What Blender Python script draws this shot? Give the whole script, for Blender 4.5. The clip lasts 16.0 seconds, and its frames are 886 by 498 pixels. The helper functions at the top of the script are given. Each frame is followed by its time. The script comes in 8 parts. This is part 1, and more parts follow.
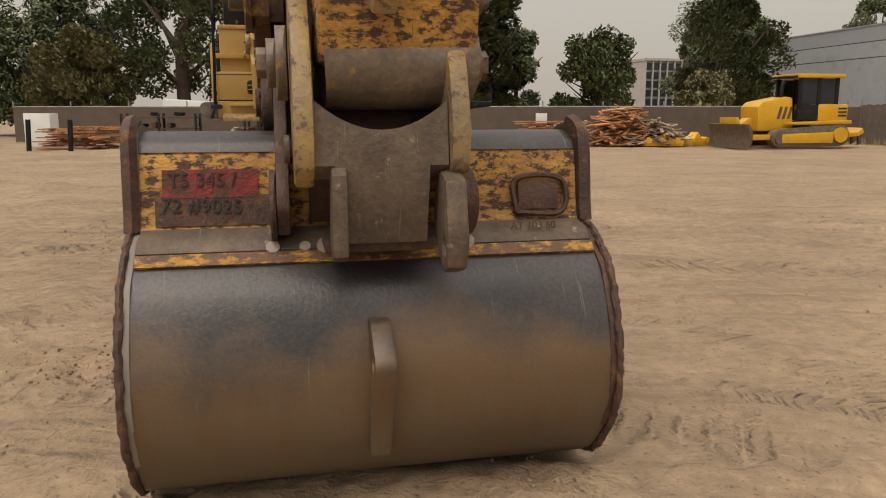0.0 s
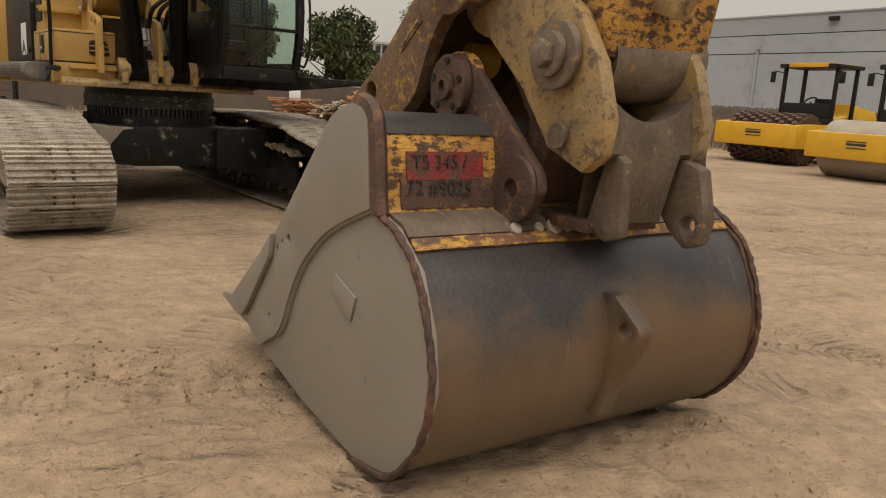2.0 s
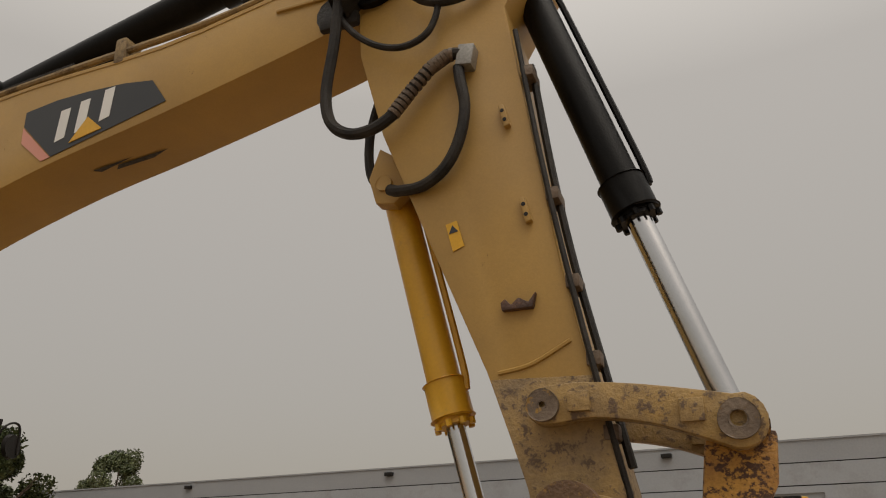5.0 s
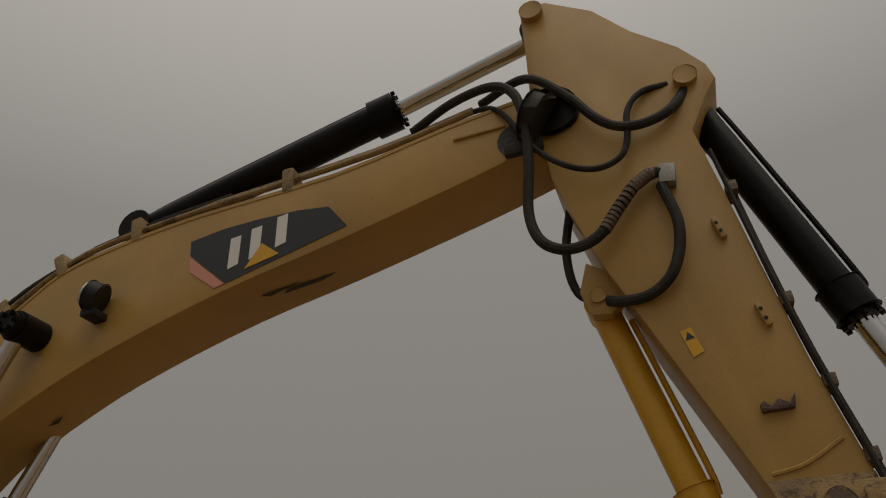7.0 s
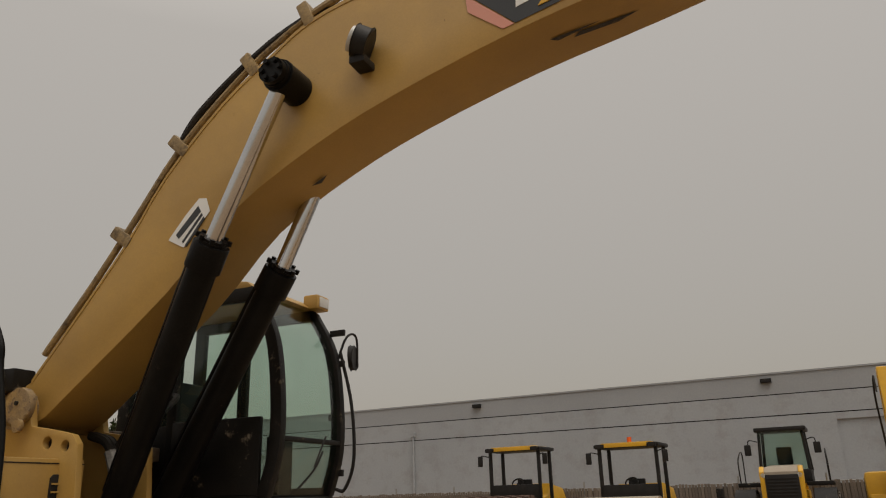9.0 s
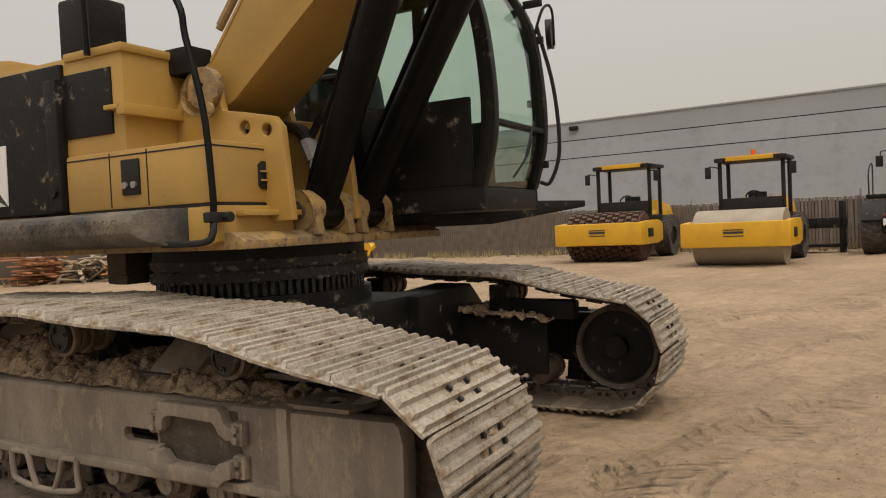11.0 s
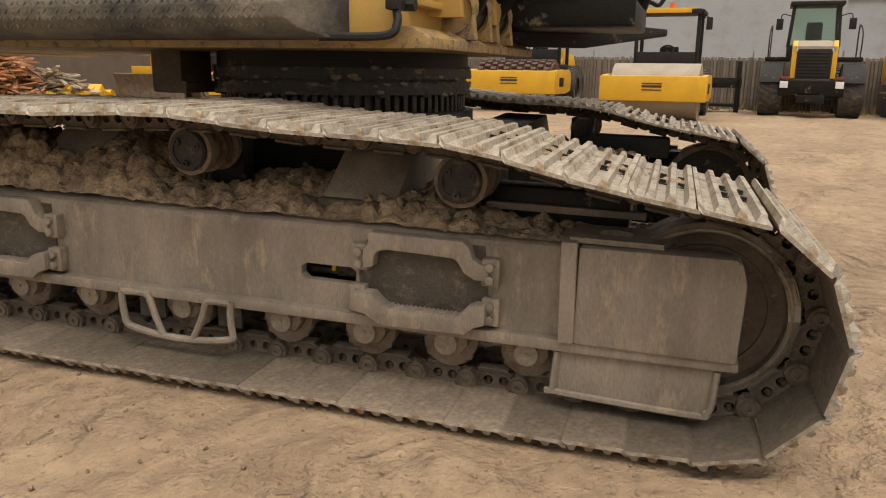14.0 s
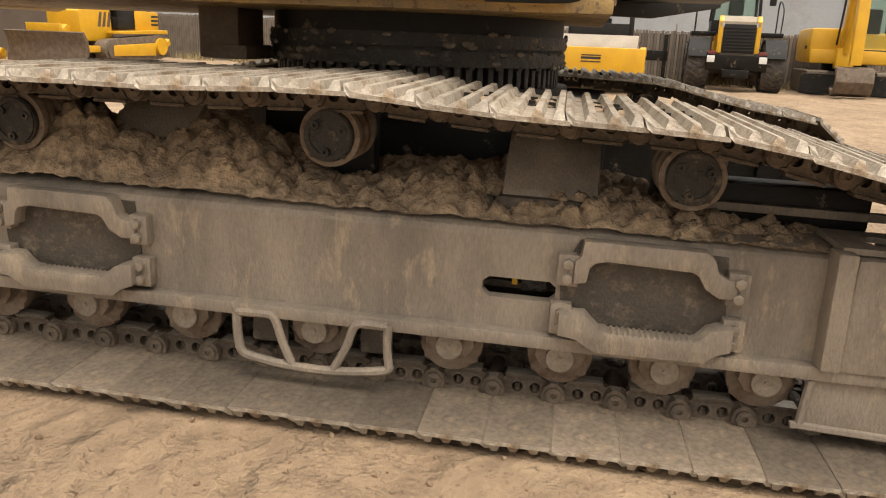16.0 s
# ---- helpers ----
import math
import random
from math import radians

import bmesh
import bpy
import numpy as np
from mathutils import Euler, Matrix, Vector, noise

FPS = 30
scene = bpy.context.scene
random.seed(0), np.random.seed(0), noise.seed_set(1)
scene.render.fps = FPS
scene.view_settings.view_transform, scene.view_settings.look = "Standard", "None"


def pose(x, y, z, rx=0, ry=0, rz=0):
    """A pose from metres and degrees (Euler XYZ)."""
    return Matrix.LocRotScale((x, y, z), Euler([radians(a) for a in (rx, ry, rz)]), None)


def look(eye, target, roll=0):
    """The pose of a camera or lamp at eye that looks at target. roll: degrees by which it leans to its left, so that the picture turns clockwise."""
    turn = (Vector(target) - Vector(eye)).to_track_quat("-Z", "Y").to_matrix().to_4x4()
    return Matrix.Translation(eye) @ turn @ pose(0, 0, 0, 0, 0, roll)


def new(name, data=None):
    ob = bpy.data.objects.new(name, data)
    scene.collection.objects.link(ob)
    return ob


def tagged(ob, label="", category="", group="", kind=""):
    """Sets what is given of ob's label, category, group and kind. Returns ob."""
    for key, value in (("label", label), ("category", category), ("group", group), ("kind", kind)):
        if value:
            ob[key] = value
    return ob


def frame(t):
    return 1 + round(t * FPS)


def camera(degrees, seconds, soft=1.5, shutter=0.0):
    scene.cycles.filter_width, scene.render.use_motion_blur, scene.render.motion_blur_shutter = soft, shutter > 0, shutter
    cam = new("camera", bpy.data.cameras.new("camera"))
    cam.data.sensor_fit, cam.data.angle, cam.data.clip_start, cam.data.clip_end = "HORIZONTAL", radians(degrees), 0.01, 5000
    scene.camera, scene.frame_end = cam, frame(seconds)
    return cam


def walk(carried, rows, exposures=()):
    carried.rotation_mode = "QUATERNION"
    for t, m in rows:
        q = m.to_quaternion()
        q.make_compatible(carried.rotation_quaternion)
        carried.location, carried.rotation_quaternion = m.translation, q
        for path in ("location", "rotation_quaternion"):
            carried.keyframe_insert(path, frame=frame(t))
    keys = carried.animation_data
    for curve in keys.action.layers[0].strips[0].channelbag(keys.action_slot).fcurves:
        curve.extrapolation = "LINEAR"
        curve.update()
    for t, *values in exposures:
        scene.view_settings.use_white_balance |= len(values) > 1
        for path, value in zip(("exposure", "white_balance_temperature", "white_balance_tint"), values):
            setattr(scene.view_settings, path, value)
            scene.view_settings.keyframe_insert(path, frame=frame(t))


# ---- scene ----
S = 0.92  # metres in one unit of the plan
cam = camera(60.9, 16.0, 1.1)
METRES, EYE, TILT, LEAN, TURN = 12.5, 1.56, -10.3, 0.0, 0.0
SINK = [(0, 0.0), (5.2, 0.0), (7.3, -0.1), (10.2, -0.12), (12.3, -0.2), (16, -0.2)]
ROWS = [
    (0.0, 0.0, 0.0, 0.0, 0.0, 0.0, -0.0),
    (0.5, -0.0413, -0.0021, -0.0019, -6.15, -0.21, -0.23),
    (1.0, -0.0798, -0.0028, -0.0014, -15.04, -1.24, -0.44),
    (1.5, -0.1199, 0.0045, -0.0009, -17.71, -1.27, -0.26),
    (2.0, -0.161, 0.0141, 0.0014, -21.47, -1.73, 0.46),
    (2.5, -0.1952, 0.0315, 0.0036, -25.82, -2.16, 0.24),
    (3.0, -0.2264, 0.0518, 0.0084, -32.22, -2.19, 2.14),
    (3.5, -0.2459, 0.0714, 0.0193, -43.07, 2.46, 2.55),
    (4.0, -0.2644, 0.0919, 0.0328, -50.01, 12.3, 5.41),
    (4.5, -0.2874, 0.1104, 0.0418, -52.11, 17.34, 7.78),
    (5.0, -0.3066, 0.1307, 0.0519, -53.87, 28.72, 9.03),
    (7.5, -0.3982, 0.257, 0.0757, -54.89, 38.0, 12.02),
    (8.0, -0.4085, 0.2962, 0.0803, -50.78, 34.14, 10.87),
    (8.5, -0.4185, 0.3348, 0.0852, -51.21, 27.16, 10.31),
    (9.0, -0.4199, 0.3649, 0.0903, -51.31, 24.65, 9.75),
    (9.5, -0.4177, 0.3976, 0.0927, -50.82, 21.21, 9.74),
    (10.0, -0.4126, 0.4289, 0.0943, -48.4, 15.42, 10.09),
    (12.5, -0.4352, 0.5606, 0.1025, -45.72, -3.6, 8.64),
    (13.0, -0.4473, 0.5813, 0.1048, -47.06, -5.42, 8.42),
    (13.5, -0.4545, 0.6054, 0.1090, -51.48, -6.42, 8.04),
    (14.0, -0.4649, 0.6309, 0.1136, -56.52, -7.73, 7.92),
    (14.5, -0.4673, 0.6562, 0.1181, -58.58, -8.6, 8.06),
    (15.0, -0.4689, 0.6843, 0.1208, -62.34, -9.6, 7.39),
    (15.5, -0.4725, 0.7085, 0.1263, -64.04, -10.81, 7.35),
    (16.0, -0.4684, 0.7312, 0.1305, -64.2, -11.16, 7.14),
]
EXPOSURE = [(0, 0.06), (3.5, 0.08), (4.5, -0.12), (5.2, -0.55), (7.5, -1.35), (8.0, -1.1), (8.5, -0.64), (9.0, -0.44), (9.5, -0.30), (10.2, -0.15), (12.5, 0.40), (14.5, 0.4), (16, 0.8)]
walk(cam, [(t, pose(0, 0, S * (EYE + float(np.interp(t, *zip(*SINK)))), TILT, LEAN, TURN) @ pose(S * METRES * x, S * METRES * y, S * METRES * z, 90 + pitch, roll, yaw)) for t, x, y, z, yaw, pitch, roll in ROWS], EXPOSURE)

# ---- light: a smoky overcast sky, brightest overhead ----
world = bpy.data.worlds.new("world")
scene.world = world
world.use_nodes = True
wn, wl = world.node_tree.nodes, world.node_tree.links
wn.clear()
w_out, w_bg = wn.new("ShaderNodeOutputWorld"), wn.new("ShaderNodeBackground")
w_co, w_sep, w_ramp = wn.new("ShaderNodeTexCoord"), wn.new("ShaderNodeSeparateXYZ"), wn.new("ShaderNodeValToRGB")
w_sky, w_mix, w_noise = wn.new("ShaderNodeTexSky"), wn.new("ShaderNodeMixRGB"), wn.new("ShaderNodeTexNoise")
w_sky.sky_type, w_sky.sun_disc = "NISHITA", False
w_sky.sun_elevation, w_sky.sun_rotation, w_sky.dust_density = radians(60), radians(200), 8
w_ramp.color_ramp.elements[0].color = (0.46, 0.415, 0.35, 1)
w_ramp.color_ramp.elements[1].color = (1.55, 1.45, 1.30, 1)
w_ramp.color_ramp.elements[0].position, w_ramp.color_ramp.elements[1].position = 0.0, 1.0
mid = w_ramp.color_ramp.elements.new(0.55)
mid.color = (0.60, 0.55, 0.48, 1)
w_mix.blend_type, w_mix.inputs[0].default_value = "MIX", 0.03
wl.new(w_co.outputs["Generated"], w_sep.inputs[0])
wl.new(w_sep.outputs["Z"], w_ramp.inputs[0])
wl.new(w_ramp.outputs[0], w_mix.inputs[1])
wl.new(w_sky.outputs[0], w_mix.inputs[2])
wl.new(w_mix.outputs[0], w_bg.inputs[0])
wl.new(w_bg.outputs[0], w_out.inputs[0])
sun_data = bpy.data.lights.new("sun", "SUN")
sun_data.energy, sun_data.angle, sun_data.color = 1.3, radians(50), (1.0, 0.93, 0.82)
sun = new("sun", sun_data)
sun.matrix_basis = look((0, 0, 30), (6, 12, 0))


# ---- materials ----
def mat(name, a, b=None, rough=0.6, metal=0.0, scale=2.0, grime=None, g_scale=5.0, g_at=0.55, g_soft=0.15, bump=0.15, b_scale=60.0, stretch=(1, 1, 1), vary=0.0, dust=0.0, spec=0.5, scratch=None, speck=0.2):
    """Two colours in slow patches, a third in sharper spots, and a fine relief."""
    m = bpy.data.materials.new(name)
    m.use_nodes = True
    n, l = m.node_tree.nodes, m.node_tree.links
    p = n["Principled BSDF"]
    co, mp = n.new("ShaderNodeTexCoord"), n.new("ShaderNodeMapping")
    mp.inputs["Scale"].default_value = stretch
    l.new(co.outputs["Object"], mp.inputs[0])

    def noise_node(sc, detail=6, rough_=0.6):
        t = n.new("ShaderNodeTexNoise")
        t.inputs["Scale"].default_value, t.inputs["Detail"].default_value, t.inputs["Roughness"].default_value = sc, detail, rough_
        l.new(mp.outputs[0], t.inputs["Vector"])
        return t

    def ramp(src, lo, hi):
        r = n.new("ShaderNodeMapRange")
        r.inputs["From Min"].default_value, r.inputs["From Max"].default_value = lo, hi
        l.new(src, r.inputs["Value"])
        return r.outputs[0]

    def mix(f, c1, c2):
        x = n.new("ShaderNodeMixRGB")
        if isinstance(f, float):
            x.inputs[0].default_value = f
        else:
            l.new(f, x.inputs[0])
        for k, c in ((1, c1), (2, c2)):
            if isinstance(c, tuple):
                x.inputs[k].default_value = (*c, 1)
            else:
                l.new(c, x.inputs[k])
        return x.outputs[0]

    b = b or tuple(v * 0.8 for v in a)
    slow = noise_node(scale, 5)
    colour = mix(ramp(slow.outputs[0], 0.35, 0.65), a, b)
    fine = noise_node(b_scale, 4)
    r = n.new("ShaderNodeMapRange")
    r.inputs["To Min"].default_value, r.inputs["To Max"].default_value = rough - 0.1, min(1, rough + 0.12)
    l.new(slow.outputs[0], r.inputs["Value"])
    rough_out = r.outputs[0]
    if grime:
        g = noise_node(g_scale, 12, 0.72)
        f = ramp(g.outputs[0], g_at - g_soft / 2, g_at + g_soft / 2)
        colour = mix(f, colour, grime)
        ro = n.new("ShaderNodeMixRGB")
        l.new(f, ro.inputs[0])
        l.new(rough_out, ro.inputs[1])
        ro.inputs[2].default_value = (0.85, 0.85, 0.85, 1)
        rough_out = ro.outputs[0]
    if scratch:
        for turn in ((0.4, 0.3, 0.9), (1.1, -0.5, 0.2)):
            mp2, sc = n.new("ShaderNodeMapping"), n.new("ShaderNodeTexNoise")
            mp2.inputs["Rotation"].default_value, mp2.inputs["Scale"].default_value = turn, (1.5, 70, 3)
            sc.inputs["Scale"].default_value, sc.inputs["Detail"].default_value = 1.0, 3
            l.new(co.outputs["Object"], mp2.inputs[0])
            l.new(mp2.outputs[0], sc.inputs["Vector"])
            colour = mix(ramp(sc.outputs[0], 0.70, 0.78), colour, scratch)
    if dust:
        d = noise_node(1.3, 8, 0.7)
        colour = mix(ramp(d.outputs[0], 0.45, 0.75), colour, tuple(dust * v for v in (0.42, 0.33, 0.23)))
    if vary:
        info, hsv, rr = n.new("ShaderNodeObjectInfo"), n.new("ShaderNodeHueSaturation"), n.new("ShaderNodeMapRange")
        rr.inputs["To Min"].default_value, rr.inputs["To Max"].default_value = 1 - vary, 1 + vary
        l.new(info.outputs["Random"], rr.inputs["Value"])
        l.new(rr.outputs[0], hsv.inputs["Value"])
        l.new(colour, hsv.inputs["Color"])
        colour = hsv.outputs[0]
    if speck:
        grains, tone = n.new("ShaderNodeHueSaturation"), n.new("ShaderNodeMapRange")
        for key, v in (("From Min", 0.3), ("From Max", 0.7), ("To Min", 1 - speck), ("To Max", 1 + speck)):
            tone.inputs[key].default_value = v
        tone.clamp = False
        l.new(fine.outputs[0], tone.inputs["Value"])
        l.new(tone.outputs[0], grains.inputs["Value"])
        l.new(colour, grains.inputs["Color"])
        colour = grains.outputs[0]
    l.new(colour, p.inputs["Base Color"])
    l.new(rough_out, p.inputs["Roughness"])
    p.inputs["Metallic"].default_value = metal
    p.inputs["Specular IOR Level"].default_value = spec
    bp = n.new("ShaderNodeBump")
    bp.inputs["Strength"].default_value, bp.inputs["Distance"].default_value = bump, 0.02
    l.new(fine.outputs[0], bp.inputs["Height"])
    l.new(bp.outputs[0], p.inputs["Normal"])
    return m


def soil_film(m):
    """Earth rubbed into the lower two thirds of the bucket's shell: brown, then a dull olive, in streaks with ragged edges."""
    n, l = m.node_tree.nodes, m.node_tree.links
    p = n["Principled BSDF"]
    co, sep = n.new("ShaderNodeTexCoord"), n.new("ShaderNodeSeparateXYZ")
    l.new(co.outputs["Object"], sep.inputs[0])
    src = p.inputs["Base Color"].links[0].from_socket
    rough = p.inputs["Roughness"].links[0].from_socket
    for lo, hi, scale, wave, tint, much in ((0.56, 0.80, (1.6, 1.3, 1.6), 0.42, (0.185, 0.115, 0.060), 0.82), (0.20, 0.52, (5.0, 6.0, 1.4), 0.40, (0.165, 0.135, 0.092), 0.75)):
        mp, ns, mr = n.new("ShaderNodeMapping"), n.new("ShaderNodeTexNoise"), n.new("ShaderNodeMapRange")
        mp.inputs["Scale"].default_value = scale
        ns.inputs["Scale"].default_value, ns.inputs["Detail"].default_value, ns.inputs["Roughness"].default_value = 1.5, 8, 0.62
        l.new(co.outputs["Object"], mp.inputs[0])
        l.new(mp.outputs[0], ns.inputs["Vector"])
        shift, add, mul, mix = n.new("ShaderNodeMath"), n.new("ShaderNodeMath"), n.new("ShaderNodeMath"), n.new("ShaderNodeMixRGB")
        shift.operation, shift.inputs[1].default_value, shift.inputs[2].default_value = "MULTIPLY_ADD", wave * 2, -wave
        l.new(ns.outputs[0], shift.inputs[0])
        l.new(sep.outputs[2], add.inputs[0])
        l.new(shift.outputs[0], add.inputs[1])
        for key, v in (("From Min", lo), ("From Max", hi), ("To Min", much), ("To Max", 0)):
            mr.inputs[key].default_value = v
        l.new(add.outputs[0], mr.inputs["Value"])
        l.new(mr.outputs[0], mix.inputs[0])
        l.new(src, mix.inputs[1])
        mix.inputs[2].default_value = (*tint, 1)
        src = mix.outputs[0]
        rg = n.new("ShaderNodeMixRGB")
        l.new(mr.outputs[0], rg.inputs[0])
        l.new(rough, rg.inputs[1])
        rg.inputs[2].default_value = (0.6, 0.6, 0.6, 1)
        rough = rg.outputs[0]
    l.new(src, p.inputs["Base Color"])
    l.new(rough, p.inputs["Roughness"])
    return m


YELLOW = mat("dusty_yellow_paint", (0.43, 0.262, 0.062), (0.35, 0.215, 0.06), 0.45, scale=1.2, grime=(0.15, 0.085, 0.035), g_scale=9, g_at=0.695, g_soft=0.06, bump=0.06, b_scale=90, speck=0.05)
WORN = mat("flaking_yellow_paint", (0.50, 0.265, 0.045), (0.30, 0.145, 0.04), 0.55, scale=7, grime=(0.085, 0.045, 0.03), g_scale=28, g_at=0.525, g_soft=0.05, bump=0.5, b_scale=60, stretch=(1, 0.62, 1.25), scratch=(0.10, 0.06, 0.04))
RUST_YELLOW = mat("rust_with_yellow_remains", (0.16, 0.075, 0.032), (0.10, 0.055, 0.035), 0.6, scale=6, grime=(0.46, 0.25, 0.05), g_scale=20, g_at=0.545, g_soft=0.07, bump=0.5, b_scale=60, stretch=(1, 0.5, 1))
BARE = mat("bare_scraped_casting", (0.20, 0.155, 0.115), (0.125, 0.092, 0.066), 0.5, 0.3, scale=5, grime=(0.36, 0.215, 0.06), g_scale=18, g_at=0.60, g_soft=0.06, bump=0.25, b_scale=45, scratch=(0.30, 0.25, 0.20))
SCRAPED = mat("scraped_yellow_paint", (0.37, 0.24, 0.08), (0.24, 0.168, 0.088), 0.5, scale=4.2, grime=(0.12, 0.082, 0.055), g_scale=20, g_at=0.56, g_soft=0.07, bump=0.35, b_scale=40, scratch=(0.09, 0.065, 0.05))
SOILED = mat("soiled_cast_steel", (0.15, 0.108, 0.072), (0.085, 0.06, 0.043), 0.6, 0.15, scale=6, grime=(0.32, 0.265, 0.20), g_scale=14, g_at=0.645, g_soft=0.06, bump=0.35, b_scale=45, scratch=(0.25, 0.19, 0.13))
RUST = mat("rusty_steel", (0.10, 0.05, 0.033), (0.055, 0.034, 0.027), 0.6, 0.15, scale=5, grime=(0.20, 0.10, 0.045), g_scale=12, g_at=0.60, g_soft=0.1, bump=0.4)
THUMB = mat("rusted_yellow_arm", (0.11, 0.065, 0.04), (0.17, 0.10, 0.05), 0.55, 0.15, scale=2.0, grime=(0.34, 0.20, 0.055), g_scale=22, g_at=0.57, g_soft=0.06, bump=0.35, b_scale=50, scratch=(0.33, 0.21, 0.07))
SHELL = mat("worn_bucket_steel", (0.050, 0.045, 0.044), (0.075, 0.066, 0.062), 0.36, 0.35, scale=2.2, bump=0.14, b_scale=70, scratch=(0.24, 0.20, 0.165), speck=0.22)
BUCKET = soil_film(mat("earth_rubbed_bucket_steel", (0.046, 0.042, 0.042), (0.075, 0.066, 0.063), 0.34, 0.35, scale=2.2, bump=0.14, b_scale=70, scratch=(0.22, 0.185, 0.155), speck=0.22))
GREY = mat("fresh_grey_primer", (0.235, 0.205, 0.17), (0.215, 0.187, 0.155), 0.5, scale=1.5, grime=(0.17, 0.145, 0.115), g_scale=9, g_at=0.68, g_soft=0.1, bump=0.08, b_scale=120, speck=0.05)
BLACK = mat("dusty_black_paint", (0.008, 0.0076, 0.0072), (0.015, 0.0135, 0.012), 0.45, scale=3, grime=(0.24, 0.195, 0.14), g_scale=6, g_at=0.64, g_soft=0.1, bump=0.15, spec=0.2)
CYL_BLACK = mat("black_cylinder_paint", (0.005, 0.005, 0.005), (0.009, 0.0085, 0.008), 0.36, scale=3, grime=(0.07, 0.056, 0.042), g_scale=9, g_at=0.70, g_soft=0.1, bump=0.08, spec=0.12)
DARK = mat("dark_plastic", (0.012, 0.0115, 0.011), (0.02, 0.018, 0.017), 0.5, scale=4, bump=0.1, spec=0.25)
HOSE = mat("black_hose_rubber", (0.012, 0.011, 0.0105), (0.035, 0.03, 0.025), 0.6, scale=8, bump=0.3, b_scale=120, spec=0.25)
TREAD = mat("dusty_tread_plate", (0.03, 0.028, 0.026), (0.05, 0.045, 0.04), 0.5, 0.2, scale=2, grime=(0.22, 0.185, 0.14), g_scale=3, g_at=0.55, g_soft=0.3, bump=0.2, b_scale=70)
PIPE = mat("dusty_tan_pipe", (0.30, 0.20, 0.075), (0.21, 0.15, 0.075), 0.6, scale=5, grime=(0.10, 0.07, 0.04), g_scale=9, g_at=0.58, g_soft=0.12, bump=0.2)
CHROME = mat("chrome_rod", (0.62, 0.62, 0.62), (0.55, 0.55, 0.55), 0.16, 1.0, scale=3, bump=0.01, speck=0)
TRACK = mat("dusty_track_steel", (0.40, 0.35, 0.285), (0.30, 0.255, 0.20), 0.55, 0.15, scale=6, grime=(0.23, 0.17, 0.11), g_scale=11, g_at=0.58, g_soft=0.1, bump=0.5, b_scale=60, vary=0.14, scratch=(0.20, 0.165, 0.13), speck=0.3)
MUDDY = mat("muddy_shoe_inside", (0.175, 0.138, 0.10), (0.125, 0.098, 0.072), 0.75, scale=5, grime=(0.26, 0.19, 0.12), g_scale=7, g_at=0.60, g_soft=0.12, bump=0.4, b_scale=50, vary=0.38, speck=0.3)
LINKS = mat("oily_link_steel", (0.085, 0.064, 0.047), (0.145, 0.112, 0.082), 0.6, 0.2, scale=7, grime=(0.21, 0.15, 0.095), g_scale=9, g_at=0.58, g_soft=0.15, bump=0.45, vary=0.15, speck=0.35)
FRAME = mat("dust_caked_frame", (0.265, 0.22, 0.172), (0.165, 0.137, 0.108), 0.7, scale=3.4, grime=(0.33, 0.265, 0.19), g_scale=9, g_at=0.60, g_soft=0.14, bump=0.35, b_scale=80, stretch=(1.5, 1, 0.55), scratch=(0.32, 0.27, 0.205), speck=0.12)
GREASE = mat("black_grease", (0.016, 0.014, 0.012), (0.03, 0.026, 0.021), 0.42, scale=9, grime=(0.12, 0.095, 0.068), g_scale=16, g_at=0.60, g_soft=0.1, bump=0.5, b_scale=40, spec=0.35)
CLOT = mat("dusty_grease_clots", (0.10, 0.082, 0.062), (0.17, 0.14, 0.105), 0.7, scale=12, bump=0.4)
DARK_PLATE = mat("mottled_dark_plate", (0.055, 0.046, 0.037), (0.085, 0.07, 0.055), 0.5, scale=5, grime=(0.17, 0.138, 0.10), g_scale=16, g_at=0.60, g_soft=0.14, bump=0.35, b_scale=90, spec=0.3)
RAIL = mat("worn_link_rail", (0.33, 0.29, 0.235), (0.24, 0.20, 0.155), 0.42, 0.4, scale=8, bump=0.15)
ROLLER = mat("dusty_brown_roller", (0.145, 0.108, 0.077), (0.20, 0.155, 0.115), 0.62, 0.15, scale=7, grime=(0.105, 0.066, 0.045), g_scale=9, g_at=0.57, g_soft=0.12, bump=0.3)
CAP = mat("worn_cap_steel", (0.27, 0.23, 0.185), (0.21, 0.175, 0.135), 0.5, 0.25, scale=9, bump=0.25)
IDLER_RIM = mat("worn_idler_rim", (0.26, 0.22, 0.175), (0.17, 0.14, 0.11), 0.45, 0.35, scale=4, grime=(0.10, 0.075, 0.055), g_scale=7, g_at=0.58, g_soft=0.12, bump=0.2)
SOIL = mat("dry_caked_soil", (0.36, 0.265, 0.17), (0.25, 0.182, 0.118), 0.95, scale=6, grime=(0.12, 0.085, 0.057), g_scale=5, g_at=0.63, g_soft=0.1, bump=1.0, b_scale=34, speck=0.45)
FRESH = mat("clean_yellow_paint", (0.66, 0.37, 0.02), (0.58, 0.32, 0.02), 0.35, scale=2, grime=(0.40, 0.26, 0.06), g_scale=6, g_at=0.68, g_soft=0.15, bump=0.03, speck=0.05)
RUBBER = mat("grey_tyre_rubber", (0.035, 0.032, 0.03), (0.06, 0.05, 0.042), 0.85, scale=4, grime=(0.16, 0.125, 0.09), g_scale=5, g_at=0.6, g_soft=0.2, bump=0.3)
CONCRETE = mat("grey_painted_concrete", (0.365, 0.385, 0.41), (0.335, 0.355, 0.38), 0.8, scale=0.25, grime=(0.28, 0.28, 0.28), g_scale=0.8, g_at=0.62, g_soft=0.25, bump=0.06, b_scale=12, speck=0.05)
